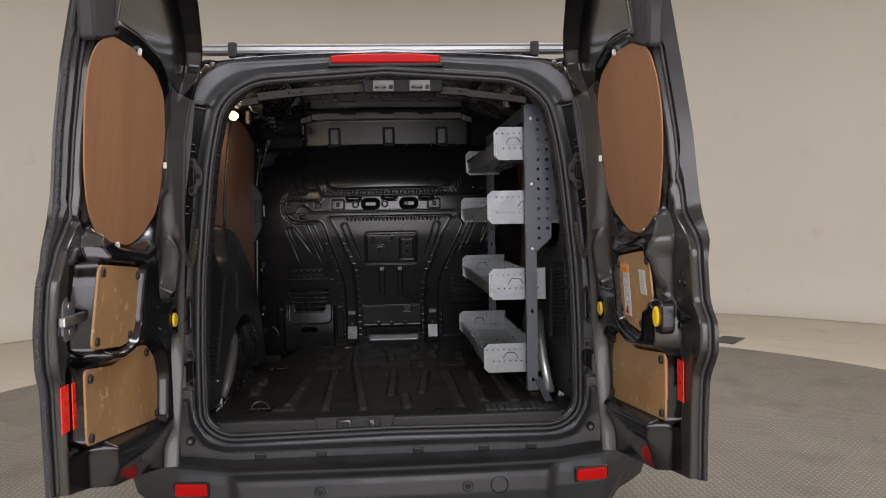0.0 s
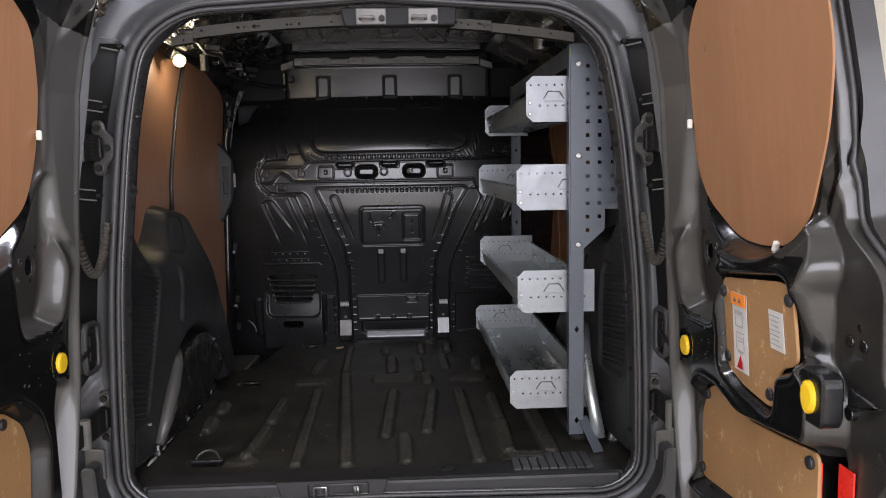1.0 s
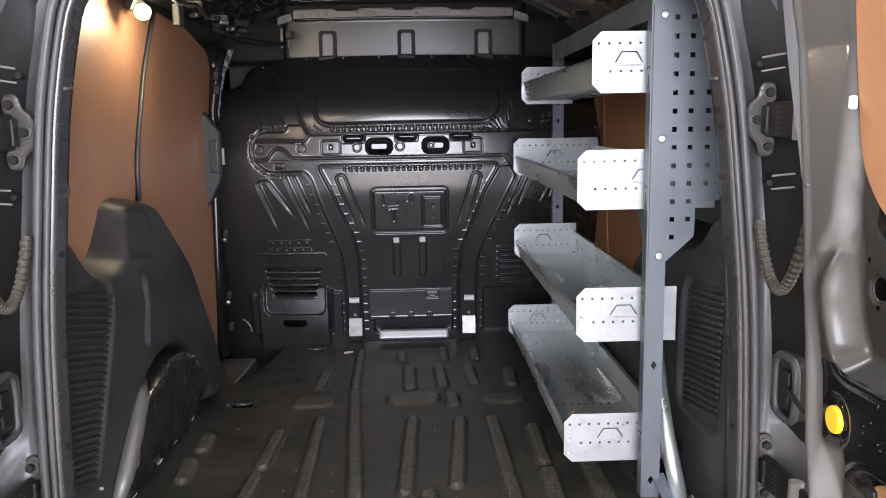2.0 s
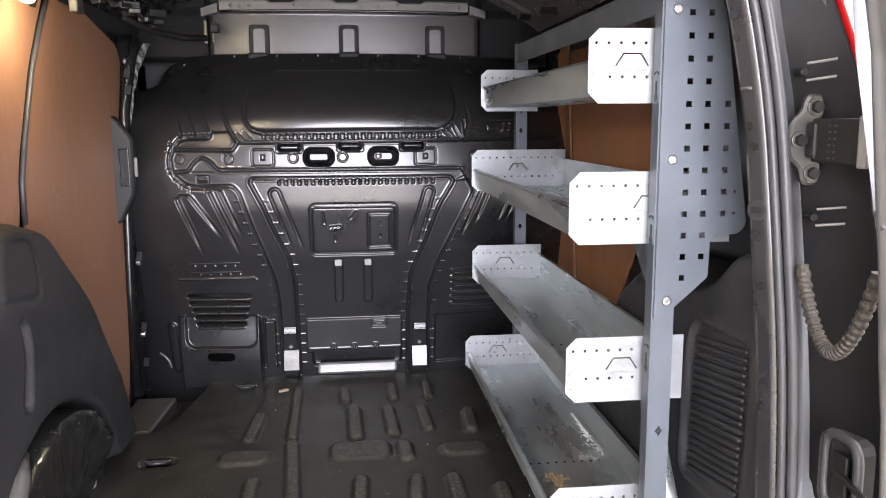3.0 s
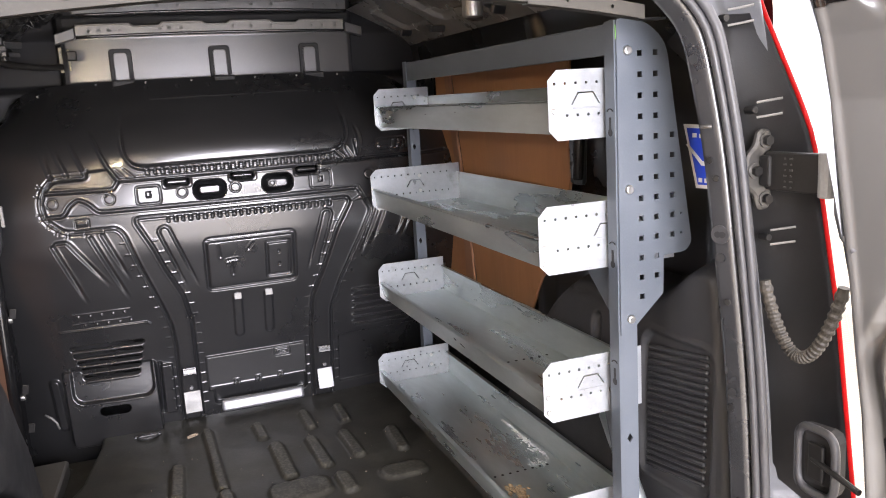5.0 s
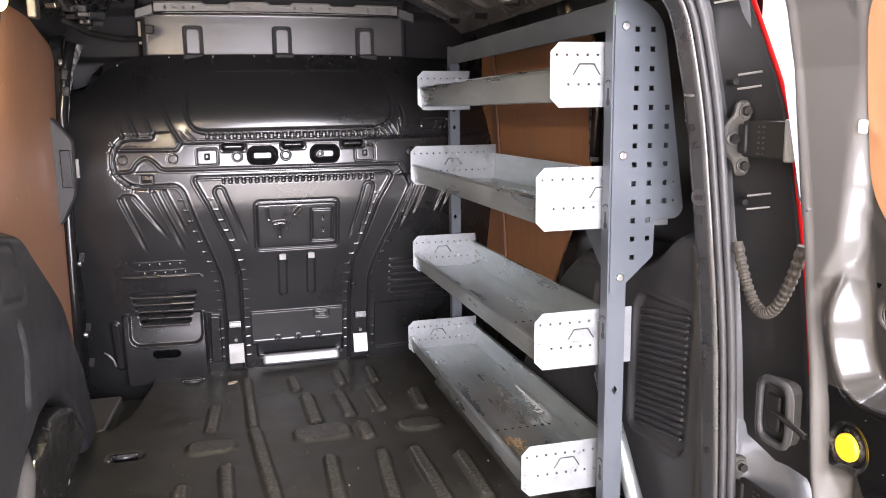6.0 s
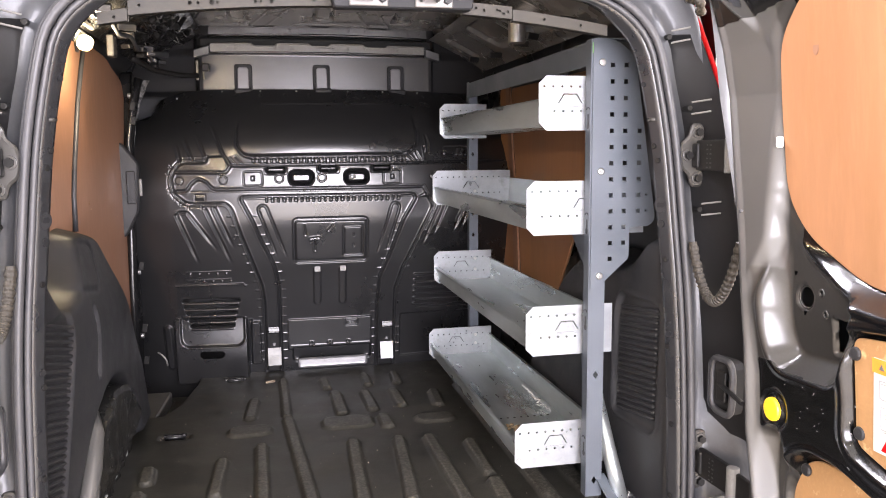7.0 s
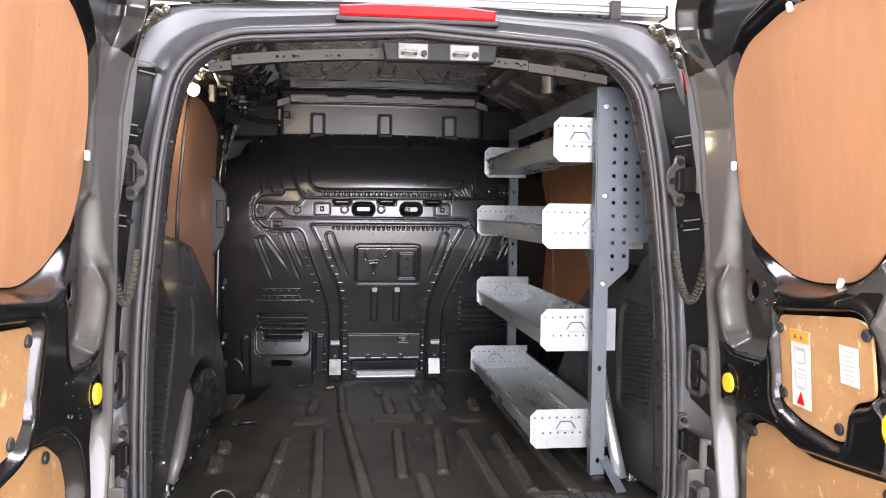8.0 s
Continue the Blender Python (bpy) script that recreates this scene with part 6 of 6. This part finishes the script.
    # outer skin and edges
    s2, v2 = np.meshgrid(np.linspace(0, 1, 24), np.linspace(0, 1, 60))
    u2, z2, uh2 = shape(s2, v2)
    up2 = smooth((z2 - 1.17) / 0.13)
    far = 0.756 * (1 - up2) + 0.798 * up2
    x2 = 0.676 + (far + 0.02 * np.sin(math.pi * s2) - 0.676) * smooth((u2 - uh2) / 0.07) - lean(z2)
    part("outer_skin", grid_mesh("outer_skin", sgn * x2, -u2 - 0.004, z2, flip=sgn < 0), PAINT, leaf, "grey painted outer door skin")
    inner = np.stack([sgn * x, -u, z], -1)
    outer = np.stack([sgn * x2, -u2 - 0.004, z2], -1)

    def resample(line, n=80):
        d = np.linspace(0, 1, len(line))
        return np.stack([np.interp(np.linspace(0, 1, n), d, line[:, i]) for i in range(3)], 1)

    def edge(a, b):
        t = np.linspace(0, 1, 5)[:, None, None]
        q = resample(a)[None] * (1 - t) + resample(b)[None] * t
        return grid_mesh("door_edge", q[..., 0], q[..., 1], q[..., 2])

    for ia, ib in ((inner[:, -1], outer[:, -1]), (inner[:, 0], outer[:, 0]), (inner[0], outer[0]), (inner[-1], outer[-1])):
        part("door_edge", edge(ia, ib), EDGE_PAINT, leaf)
    line = resample(inner[:, -7], 90)
    line[:, 0] -= sgn * 0.004
    part("edge_seal", tube(line.tolist(), 0.005, 8), RUBBER, leaf, "black rubber edge seal", True)
    if sgn < 0:
        line = 0.45 * resample(inner[:, -1], 1120) + 0.55 * resample(outer[:, -1], 1120)
        line[:, 1] -= 0.003
        part("ribbed_seal", tube(line.tolist(), [0.0072 + 0.0014 * ((i // 2) % 2) for i in range(1120)], 8), RUBBER, leaf, "ribbed black rubber closing seal")
    for hu, hz, hr in ((0.262, 1.195, 0.0200), (0.305, 1.210, 0.0055), (0.316, 1.175, 0.0055)):
        spot = int(np.argmin(np.hypot(u - hu, z - hz)))
        x_at = float(x.ravel()[spot])
        part("hole_rim", tube([(sgn * x_at, -hu - hr * math.cos(a), hz + hr * math.sin(a)) for a in np.linspace(0, 2 * math.pi, 25)[:-1]], 0.0022, 6, True), DOOR, leaf, smooth=True)

    def panel(pts, x0, mat, name, words, thick=0.006):
        bm = plate([(-a, b) for a, b in pts][::-1], "x", min(sgn * x0, sgn * (x0 + thick)), max(sgn * x0, sgn * (x0 + thick)), bevel=0.0015)
        return part(name, leaned(bm, sgn), mat, leaf, words)

    panel(ply, 0.7220, PLY, "window_board", "brown plywood board over the door window", 0.004)
    panel(mid, 0.674, HARDBOARD, "access_panel", "scratched tan hardboard access panel")
    panel(low, 0.690, HARDBOARD, "access_panel", "scratched tan hardboard access panel")
    return leaf


def stud(leaf, sgn, u, z, x=0.690, r=0.011, mat=None):
    part("panel_stud", rod((sgn * (x + 0.002), -u, z), (sgn * (x - 0.006), -u, z), r, 14, bevel=0.003), mat or PLASTIC, leaf)


R_PLY = fillet([(0.43, 1.752), (0.275, 1.714), (0.208, 1.640), (0.206, 1.53), (0.212, 1.370), (0.262, 1.303), (0.40, 1.237), (0.50, 1.230), (0.605, 1.242), (0.675, 1.290), (0.745, 1.428), (0.772, 1.54), (0.760, 1.635), (0.715, 1.71), (0.60, 1.745)], 0.04)
R_MID = fillet([(0.425, 1.165), (0.66, 1.190), (0.700, 1.180), (0.702, 1.062), (0.640, 1.040), (0.632, 0.972), (0.60, 0.966), (0.50, 0.975), (0.43, 0.995)], 0.02)
R_LOW = fillet([(0.30, 0.912), (0.335, 0.928), (0.405, 0.928), (0.50, 0.905), (0.60, 0.915), (0.742, 0.932), (0.742, 0.765), (0.72, 0.755), (0.276, 0.712), (0.270, 0.850)], 0.02)
right = door(1, [(0.5, 0.838), (0.62, 0.842), (0.76, 0.850), (0.895, 0.864), (0.96, 0.915), (1.03, 0.914), (1.07, 0.872), (1.20, 0.886), (1.23, 0.865), (1.26, 0.810), (1.285, 0.770), (1.39, 0.764), (1.48, 0.766), (1.65, 0.738), (1.825, 0.705), (2.02, 0.65)], R_PLY, R_MID, R_LOW)
L_PLY = fillet([(0.715, 1.742), (0.56, 1.745), (0.365, 1.724), (0.260, 1.668), (0.222, 1.545), (0.230, 1.407), (0.268, 1.315), (0.40, 1.248), (0.50, 1.226), (0.72, 1.248), (0.805, 1.318), (0.842, 1.41), (0.862, 1.562), (0.850, 1.650), (0.808, 1.705)], 0.04)
L_MID = fillet([(0.550, 1.170), (0.845, 1.195), (0.872, 1.003), (0.68, 0.980), (0.61, 0.985), (0.565, 1.02)], 0.02)
L_LOW = fillet([(0.878, 0.960), (0.70, 0.937), (0.62, 0.945), (0.56, 0.960), (0.43, 0.945), (0.36, 0.90), (0.335, 0.84), (0.35, 0.715), (0.878, 0.785)], 0.02)
left = door(-1, [(0.5, 0.925), (0.71, 0.932), (0.85, 0.940), (0.93, 0.942), (0.975, 0.962), (1.07, 0.966), (1.165, 0.967), (1.235, 0.915), (1.255, 0.880), (1.285, 0.842), (1.36, 0.830), (1.495, 0.836), (1.66, 0.819), (1.80, 0.786), (2.02, 0.72)], L_PLY, L_MID, L_LOW)

for u, z in ((0.432, 1.140), (0.690, 1.165), (0.440, 1.015), (0.612, 0.990), (0.305, 0.900), (0.722, 0.912), (0.725, 0.775), (0.285, 0.735)):
    stud(right, 1, u, z, 0.688 if z < 0.95 else 0.674 - float(lean(z)))
for u, z in ((0.825, 1.175), (0.572, 1.150), (0.845, 1.018), (0.620, 1.002), (0.44, 0.925), (0.855, 0.935), (0.860, 0.800), (0.365, 0.735)):
    stud(left, -1, u, z, 0.688 if z < 0.95 else 0.674 - float(lean(z)))
for leaf, sgn, spots in ((right, 1, ((0.45, 1.748), (0.208, 1.464), (0.560, 1.236))), (left, -1, ((0.52, 1.742), (0.235, 1.460), (0.60, 1.230)))):
    for k, (u, z) in enumerate(spots):
        part("board_clip", box(0.010, 0.011, 0.020, (sgn * ((0.714 if k == 1 else 0.718) - float(lean(z))), -u, z), 0.003, (25 * (k - 1), 0, 0)), WHITE_NYLON, leaf, "white nylon board clip")
    part("door_cap", rod((sgn * 0.668, -0.240, 0.990), (sgn * 0.655, -0.240, 0.990), 0.0215, 28, bevel=0.004), YELLOW, leaf, "yellow plastic plug")
    # upper latch cover
    far = 0.0 if sgn > 0 else 0.10
    part("latch_cover", plate(fillet([(-0.46 - far, 1.86), (-0.50 - far, 1.775), (-0.62 - far, 1.735), (-0.745 - far, 1.700), (-0.755 - far, 1.80), (-0.72 - far, 1.90)][::-1], 0.02), "x", min(sgn * 0.650, sgn * 0.69), max(sgn * 0.650, sgn * 0.69), bevel=0.008), PLASTIC, leaf, "black plastic upper latch cover")
    for k in range(2):
        uu = (0.752 if sgn > 0 else 0.900) + (-0.022 if k else 0.012)
        part("reflector_film", box(0.003, 0.042 if not k else 0.020, 0.105, (sgn * (0.7225 if not k else (0.697 if sgn > 0 else 0.716)), -uu, 0.865 if sgn > 0 else 0.880), 0.001), RED_TAPE, leaf, "red reflective film strip")
# inner release handle and lock details
part("handle_cup", plate(fillet([(-0.715, 1.070), (-0.715, 0.985), (-0.790, 0.985), (-0.790, 1.070)], 0.02), "x", 0.666, 0.700, bevel=0.004), BLACK_GLOSS, right, "black handle cup")
grip = rod((0.668, -0.752, 1.028), (0.660, -0.752, 1.028), 0.0205, 28, bevel=0.006)
bmesh.ops.scale(grip, vec=(1, 1, 1.25), space=Matrix.Translation((0, 0.752, -1.028)), verts=grip.verts)
part("release_handle", grip, YELLOW, right, "yellow inner release handle")
part("lock_lever", plate(fillet([(-0.785, 1.050), (-0.785, 1.020), (-0.82, 1.024), (-0.862, 1.040), (-0.82, 1.047)], 0.003), "x", 0.706, 0.714, bevel=0.002), BLACK_GLOSS, right)
for u, z, r in ((0.805, 1.165, 0.013), (0.765, 1.115, 0.010), (0.800, 1.115, 0.010), (0.79, 1.140, 0.007), (0.770, 1.005, 0.011)):
    part("lock_bolt", rod((0.732, -u, z), (0.7165, -u, z), r, 12, bevel=0.002), BLACK_GLOSS, right)
part("latch_plate", plate([(-0.848, 1.112), (-0.848, 1.043), (-0.862, 1.028), (-0.898, 1.028), (-0.912, 1.043), (-0.912, 1.112), (-0.898, 1.127), (-0.862, 1.127)], "x", -0.726, -0.7185, bevel=0.0015), ZINC_PLATE, left, "zinc latch plate")
part("latch_bar", box(0.016, 0.125, 0.022, (-0.7105, -0.880, 1.075), 0.004), ZINC, left, "bright latch bar")
for zz in (1.048, 1.105):
    part("latch_screw", rod((-0.7185, -0.880, zz), (-0.7150, -0.880, zz), 0.010, 16, bevel=0.0015), ZINC, left)
part("lower_cover", plate(fillet([(-0.64, 0.735), (-0.70, 0.735), (-0.72, 0.690), (-0.76, 0.680), (-0.76, 0.655), (-0.60, 0.655), (-0.60, 0.690)], 0.008), "x", -0.700, -0.672, bevel=0.004), PLASTIC, left, "black plastic lower bolt cover")
part("rubber_buffer", tube([(-0.735, -0.90, 1.19), (-0.715, -0.87, 1.205), (-0.715, -0.85, 1.225), (-0.715, -0.83, 1.23)], 0.010, 8), PLASTIC, left, smooth=True)
part("lock_bolt", rod((-0.735, -0.885, 1.165), (-0.722, -0.885, 1.165), 0.014, 14, bevel=0.002), JAMB, left)

# printed labels on the right-hand panel
label = part("warning_label", leaned(box(0.001, 0.060, 0.145, (0.6725, -0.500, 1.072)), 1), PAPER, right, "white warning label with orange header")
part("label_header", leaned(box(0.001, 0.060, 0.022, (0.6690, -0.500, 1.1335)), 1), ORANGE, label)
for dy in (-0.010, 0.010):
    part("print", leaned(plate([(-0.500 + dy - 0.005, 1.129), (-0.500 + dy + 0.005, 1.129), (-0.500 + dy, 1.138)], "x", 0.6670, 0.6680), 1), INK, label)
for dz, w in ((0.040, 0.034), (0.036, 0.026), (0.012, 0.028), (0.000, 0.034), (-0.010, 0.020), (-0.016, 0.024), (-0.034, 0.030), (-0.037, 0.018)):
    part("print", leaned(box(0.001, w, 0.0016, (0.6688, -0.500, 1.072 + dz)), 1), PALE_INK, label)
for dz in (0.026, -0.018):
    for dy in (-0.016, 0.016):
        part("print", leaned(box(0.001, 0.0018, 0.028, (0.6688, -0.500 + dy, 1.072 + dz)), 1), PALE_INK, label)
part("print", leaned(plate([(-0.489, 1.006), (-0.512, 1.006), (-0.5005, 1.029)], "x", 0.6680, 0.6690), 1), RED, label)
note = part("paper_label", leaned(box(0.001, 0.050, 0.066, (0.6725, -0.640, 1.105)), 1), PAPER, right, "small white paper label")
for k in range(7):
    part("print", leaned(box(0.001, 0.036 - 0.006 * (k % 3), 0.0012, (0.6690, -0.640, 1.130 - 0.008 * k)), 1), PALE_INK, note)

for leaf, sgn, spots in ((right, 1, ((0.30, 1.615, 0.010), (0.45, 1.62, 0.004), (0.60, 1.40, 0.003))), (left, -1, ((0.50, 1.655, 0.004), (0.42, 1.50, 0.003), (0.25, 1.40, 0.004)))):
    for u, z, r in spots:
        knot = rod((sgn * (0.7235 - float(lean(z))), -u, z), (sgn * (0.7216 - float(lean(z))), -u, z), 0.7 * r, 14)
        bmesh.ops.scale(knot, vec=(1, 1, 1.7), space=Matrix.Translation((0, u, -z)), verts=knot.verts)
        part("knot", knot, PLY_DARK, leaf)

# bright scratches in the black door paint
random.seed(33)
for leaf, sgn in ((right, 1), (left, -1)):
    for k in range(34):
        uu, zz = random.uniform(0.25, 0.46), random.uniform(0.955, 1.065)
        if k > 17:
            uu, zz = random.uniform(0.30, 0.62), random.uniform(0.66, 0.70)
        xx = 0.6612 if zz > 0.8 else 0.6640
        part("scratch", box(0.0012, random.choice((0.0012, 0.002, 0.003, 0.006)), 0.0007, (sgn * xx, -uu, zz), 0, (random.uniform(-70, 70), 0, 0)), DULL_ZINC, leaf)

# ---- shelving rack along the right-hand side ----
rack = thing("shelf_rack", (0.54, 0.80, 0.602), "blue-grey steel van rack with four galvanised trays", "shelving")


def post(y, f, holes_at):
    """A folded angle post with diamond slots down its face."""
    holes = [[(0.531 + a, z + b) for a, b in ((0, -0.010), (0.0065, 0), (0, 0.010), (-0.0065, 0))] for z in holes_at]
    face = plate([(0.512, 0.625), (0.550, 0.625), (0.550, 1.700), (0.512, 1.700)], "y", y, y + f * 0.003, holes)
    ya, yb = min(y, y + f * 0.030), max(y, y + f * 0.030)
    web = plate([(ya, 0.625), (yb, 0.625), (yb, 1.700), (ya, 1.700)], "x", 0.5095, 0.5125)
    return part("post", join(face, web), RACK, rack, "blue-grey folded steel post")


near_post = post(0.246, 1, (0.665, 0.925))
post(1.4045, -1, (0.70, 0.92, 1.02, 1.14, 1.22, 1.31, 1.37, 1.44, 1.50, 1.57))
part("top_rail", join(box(0.004, 1.10, 0.052, (0.512, 0.82, 1.668), 0.001), box(0.045, 1.10, 0.004, (0.532, 0.82, 1.694), 0.001)), RACK, rack, "blue-grey top rail")
part("top_rail", box(0.10, 0.035, 0.004, (0.575, 0.27, 1.702), 0.001), RACK, rack)
for y in (0.262, 1.38):
    part("foot", box(0.030, 0.118, 0.004, (0.562, y - 0.048, 0.636), 0.001, (38, 0, 16)), RACK, rack, "folded steel foot")
gusset = fillet([(0.513, 1.132), (0.535, 1.138), (0.607, 1.202), (0.608, 1.274), (0.658, 1.276), (0.672, 1.292), (0.616, 1.664), (0.566, 1.701), (0.513, 1.701)], [0, 0.01, 0.006, 0.004, 0.012, 0.012, 0.03, 0.03, 0])
spots = [(0.560, 1.643 - 0.0368 * i) for i in range(13)] + [(0.593, 1.643 - 0.0368 * i) for i in range(12)] + [(0.6285, 1.643 - 0.0368 * i) for i in range(4, 10)]
part("gusset", plate(gusset, "y", 0.2425, 0.2455, [square(a, b, 0.0050)[::-1] for a, b in spots] + [circle(0.648, zz, 0.0025, 8)[::-1] for zz in (1.349, 1.312)]), RACK, rack, "perforated blue-grey gusset plate")
for z in (1.648, 1.404, 1.162):
    part("bolt", rod((0.534, 0.246, z), (0.534, 0.236, z), 0.0085, 12, bevel=0.003), ZINC, rack, "zinc dome bolt")
part("tape", box(0.010, 0.001, 0.024, (0.517, 0.2448, 1.680)), GREEN, rack, "green tape")
part("brace", plate([(0.29, 1.250), (0.40, 1.250), (0.29, 1.155)], "x", 0.526, 0.529), RACK, rack, "folded triangular brace")
part("brace", plate([(0.29, 0.966), (0.33, 0.966), (0.29, 0.84)], "x", 0.526, 0.529), RACK, rack, "folded triangular brace")


def tray(z0, z1, x0, x1, ya, yb, lip, mid):
    """A folded tray with two end plates that hang on the posts."""
    h = z1 - z0
    cut = 0.018
    t = 0.0015
    zb = z0 + 0.012
    prof = [(x0 + 0.003, zb + lip), (x0 + 0.013, zb + lip + 0.001), (x0 + 0.014, zb + lip - 0.004), (x0 + 0.006, zb + lip - 0.004), (x0 + 0.014, zb + 0.001), (x1 - 0.003, zb + 0.001), (x1 - 0.001, z1 - 0.030), (x1 - 0.012, z1 - 0.029)]
    p = np.array(prof)
    d = np.gradient(p, axis=0)
    under = p + t * np.stack([d[:, 1], -d[:, 0]], 1) / np.linalg.norm(d, axis=1, keepdims=True)
    bm = plate(prof + [tuple(q) for q in under[::-1].tolist()], "y", ya + 0.002, yb - 0.002)
    ob = part("tray", bm, GALV, rack, "galvanised steel tray")
    outline = [(x0, z0 + cut), (x0 + cut, z0), (x1, z0), (x1, z1), (x0 + cut, z1), (x0, z1 - cut)]
    w = x1 - x0
    n = int((w - 0.020) / 0.0216)
    holes = []
    for i in range(n):
        a = x0 + 0.013 + 0.0216 * i
        holes.append(circle(a, z1 - 0.024, 0.0027, 8)[::-1])
        if i:
            holes.append(circle(a + 0.003, z0 + 0.044, 0.0027, 8)[::-1])
    slot = [(mid - 0.030, z0 + 0.5 * h), (mid - 0.016, z0 + 0.5 * h + 0.022), (mid + 0.016, z0 + 0.5 * h + 0.022), (mid + 0.030, z0 + 0.5 * h),
            (mid + 0.027, z0 + 0.5 * h), (mid + 0.0145, z0 + 0.5 * h + 0.0195), (mid - 0.0145, z0 + 0.5 * h + 0.0195), (mid - 0.027, z0 + 0.5 * h)]
    holes.append(slot[::-1])
    for y in (ya, yb):
        plate_ob = part("end_plate", plate(outline, "y", y - 0.0012, y + 0.0012, holes), GALV_PLATE, ob, "bright perforated zinc end plate")
        f = -1 if y == ya else 1
        part("crease", box(0.052, 0.002, 0.003, (mid, y + f * 0.0015, z0 + 0.5 * h - 0.006), 0.0008), GALV_PLATE, plate_ob)
    for zz in (z0 + 0.022, z0 + 0.052):
        part("rivet", rod((x0 + 0.010, ya - 0.001, zz), (x0 + 0.010, ya - 0.005, zz), 0.005, 10, bevel=0.0015), ZINC, ob)
    for zz in (z0 + 0.050, z1 - 0.030):
        part("rivet", rod((0.530, yb - 0.001, zz), (0.530, yb - 0.004, zz), 0.006, 12, bevel=0.0015), ZINC, ob)
    k = int((x1 - x0) / 0.022)
    for i in range(k):
        part("drain_hole", rod((x0 + 0.02 + 0.02 * i, ya + 0.32, zb + 0.0018), (x0 + 0.02 + 0.02 * i, ya + 0.32, zb + 0.0026), 0.0035, 8), HINGE, ob)
    return ob


tray(1.498, 1.622, 0.400, 0.575, 0.288, 1.372, 0.060, 0.476)
tray(1.256, 1.382, 0.372, 0.665, 0.288, 1.372, 0.055, 0.516)
tray(0.966, 1.086, 0.374, 0.592, 0.296, 1.372, 0.050, 0.477)
low_tray = tray(0.684, 0.796, 0.352, 0.592, 0.310, 1.372, 0.048, 0.456)
for z in (0.74, 1.048, 1.276, 1.517):
    part("hook_slot", rod((0.5098, 0.261, z - 0.010), (0.5090, 0.261, z - 0.010), 0.007, 12), HINGE, near_post)
    part("hook_slot", box(0.0008, 0.006, 0.026, (0.5092, 0.261, z + 0.004)), HINGE, near_post)
    part("hook_arc", tube([(0.5093, 0.261 + 0.009 * math.cos(a), z + 0.026 + 0.006 * math.sin(a)) for a in np.linspace(0.2, 2.9, 9)], 0.0012, 6), HINGE, near_post)

# a dried crumbly splash along the back fold of the lowest tray, and a rusty spot near its end
def crumbs_on(spots, z, name, mat, label):
    """Small irregular chips lying on the tray, as one mesh."""
    bm = bmesh.new()
    for cx, cy, r in spots:
        a0, n = random.uniform(0, 6.28), random.choice((4, 5, 6))
        ring = [bm.verts.new((cx + r * random.uniform(0.5, 1.0) * math.cos(a0 + 6.283 * i / n), cy + 1.7 * r * random.uniform(0.5, 1.0) * math.sin(a0 + 6.283 * i / n), z)) for i in range(n)]
        tip = bm.verts.new((cx, cy, z + 0.0008 + 0.15 * r))
        for i in range(n):
            bm.faces.new((ring[i], ring[(i + 1) % n], tip))
    part(name, bm, mat, low_tray, label)


random.seed(12)
spots = []
for k in range(230):
    t = random.random() ** 0.8
    spots.append((0.577 - 0.003 * t - abs(random.gauss(0, 0.004 + 0.011 * (1 - t))), 0.655 + 0.265 * t + random.gauss(0, 0.006), random.choice((0.0012, 0.002, 0.003, 0.0045))))
spots += [(0.535 + random.gauss(0, 0.014), 0.652 + random.gauss(0, 0.010), random.choice((0.001, 0.0016, 0.0024))) for k in range(60)]
crumbs_on(spots, 0.6988, "splash", SPLASH, "dried pale crumbly splash")
crumbs_on([(0.430 + random.gauss(0, 0.011), 0.54 + random.gauss(0, 0.016), random.choice((0.003, 0.005, 0.007))) for k in range(60)], 0.6988, "rust_spot", RUST, "tan rust spot")
crumbs_on([(0.428 + random.gauss(0, 0.009), 0.545 + random.gauss(0, 0.012), random.choice((0.001, 0.0014))) for k in range(40)], 0.7000, "rust_speck", HINGE, "dark specks in the rust")

# pale crumbs and grit on the load floor
random.seed(41)
crumbs, crumb_faces = [], []
for k in range(110):
    cx, cy, r = random.uniform(-0.58, 0.45), random.uniform(0.15, 1.55), random.choice((0.0006, 0.0009, 0.0012, 0.0018))
    a0, base_n = random.uniform(0, 6.28), len(crumbs)
    crumbs += [(cx + r * math.cos(a0 + a), cy + 1.6 * r * math.sin(a0 + a), 0.598) for a in (0, 2.1, 4.2)] + [(cx, cy, 0.600 + r)]
    crumb_faces += [(base_n, base_n + 1, base_n + 3), (base_n + 1, base_n + 2, base_n + 3), (base_n + 2, base_n, base_n + 3)]
grit = bpy.data.meshes.new("floor_grit")
grit.from_pydata(crumbs, [], crumb_faces)
tagged(part("floor_grit", grit, LEAF), "pale grit scattered over the black load floor", "grit", kind="stuff")

# a dry leaf left on the floor
bm = bmesh.new()
bmesh.ops.create_grid(bm, x_segments=6, y_segments=4, size=0.5)
for vtx in bm.verts:
    a, b = vtx.co.x, vtx.co.y
    vtx.co = (a * 0.034, b * 0.018 * (1 - 3.2 * a * a), 0.004 + 0.012 * abs(b) + 0.006 * a * a)
bmesh.ops.solidify(bm, geom=bm.faces[:], thickness=0.0008)
bmesh.ops.transform(bm, matrix=pose(-0.23, 1.47, 0.600, 0, 0, 25), verts=bm.verts)
tagged(part("leaf", bm, LEAF), "dry curled brown leaf on the load floor", "leaf")
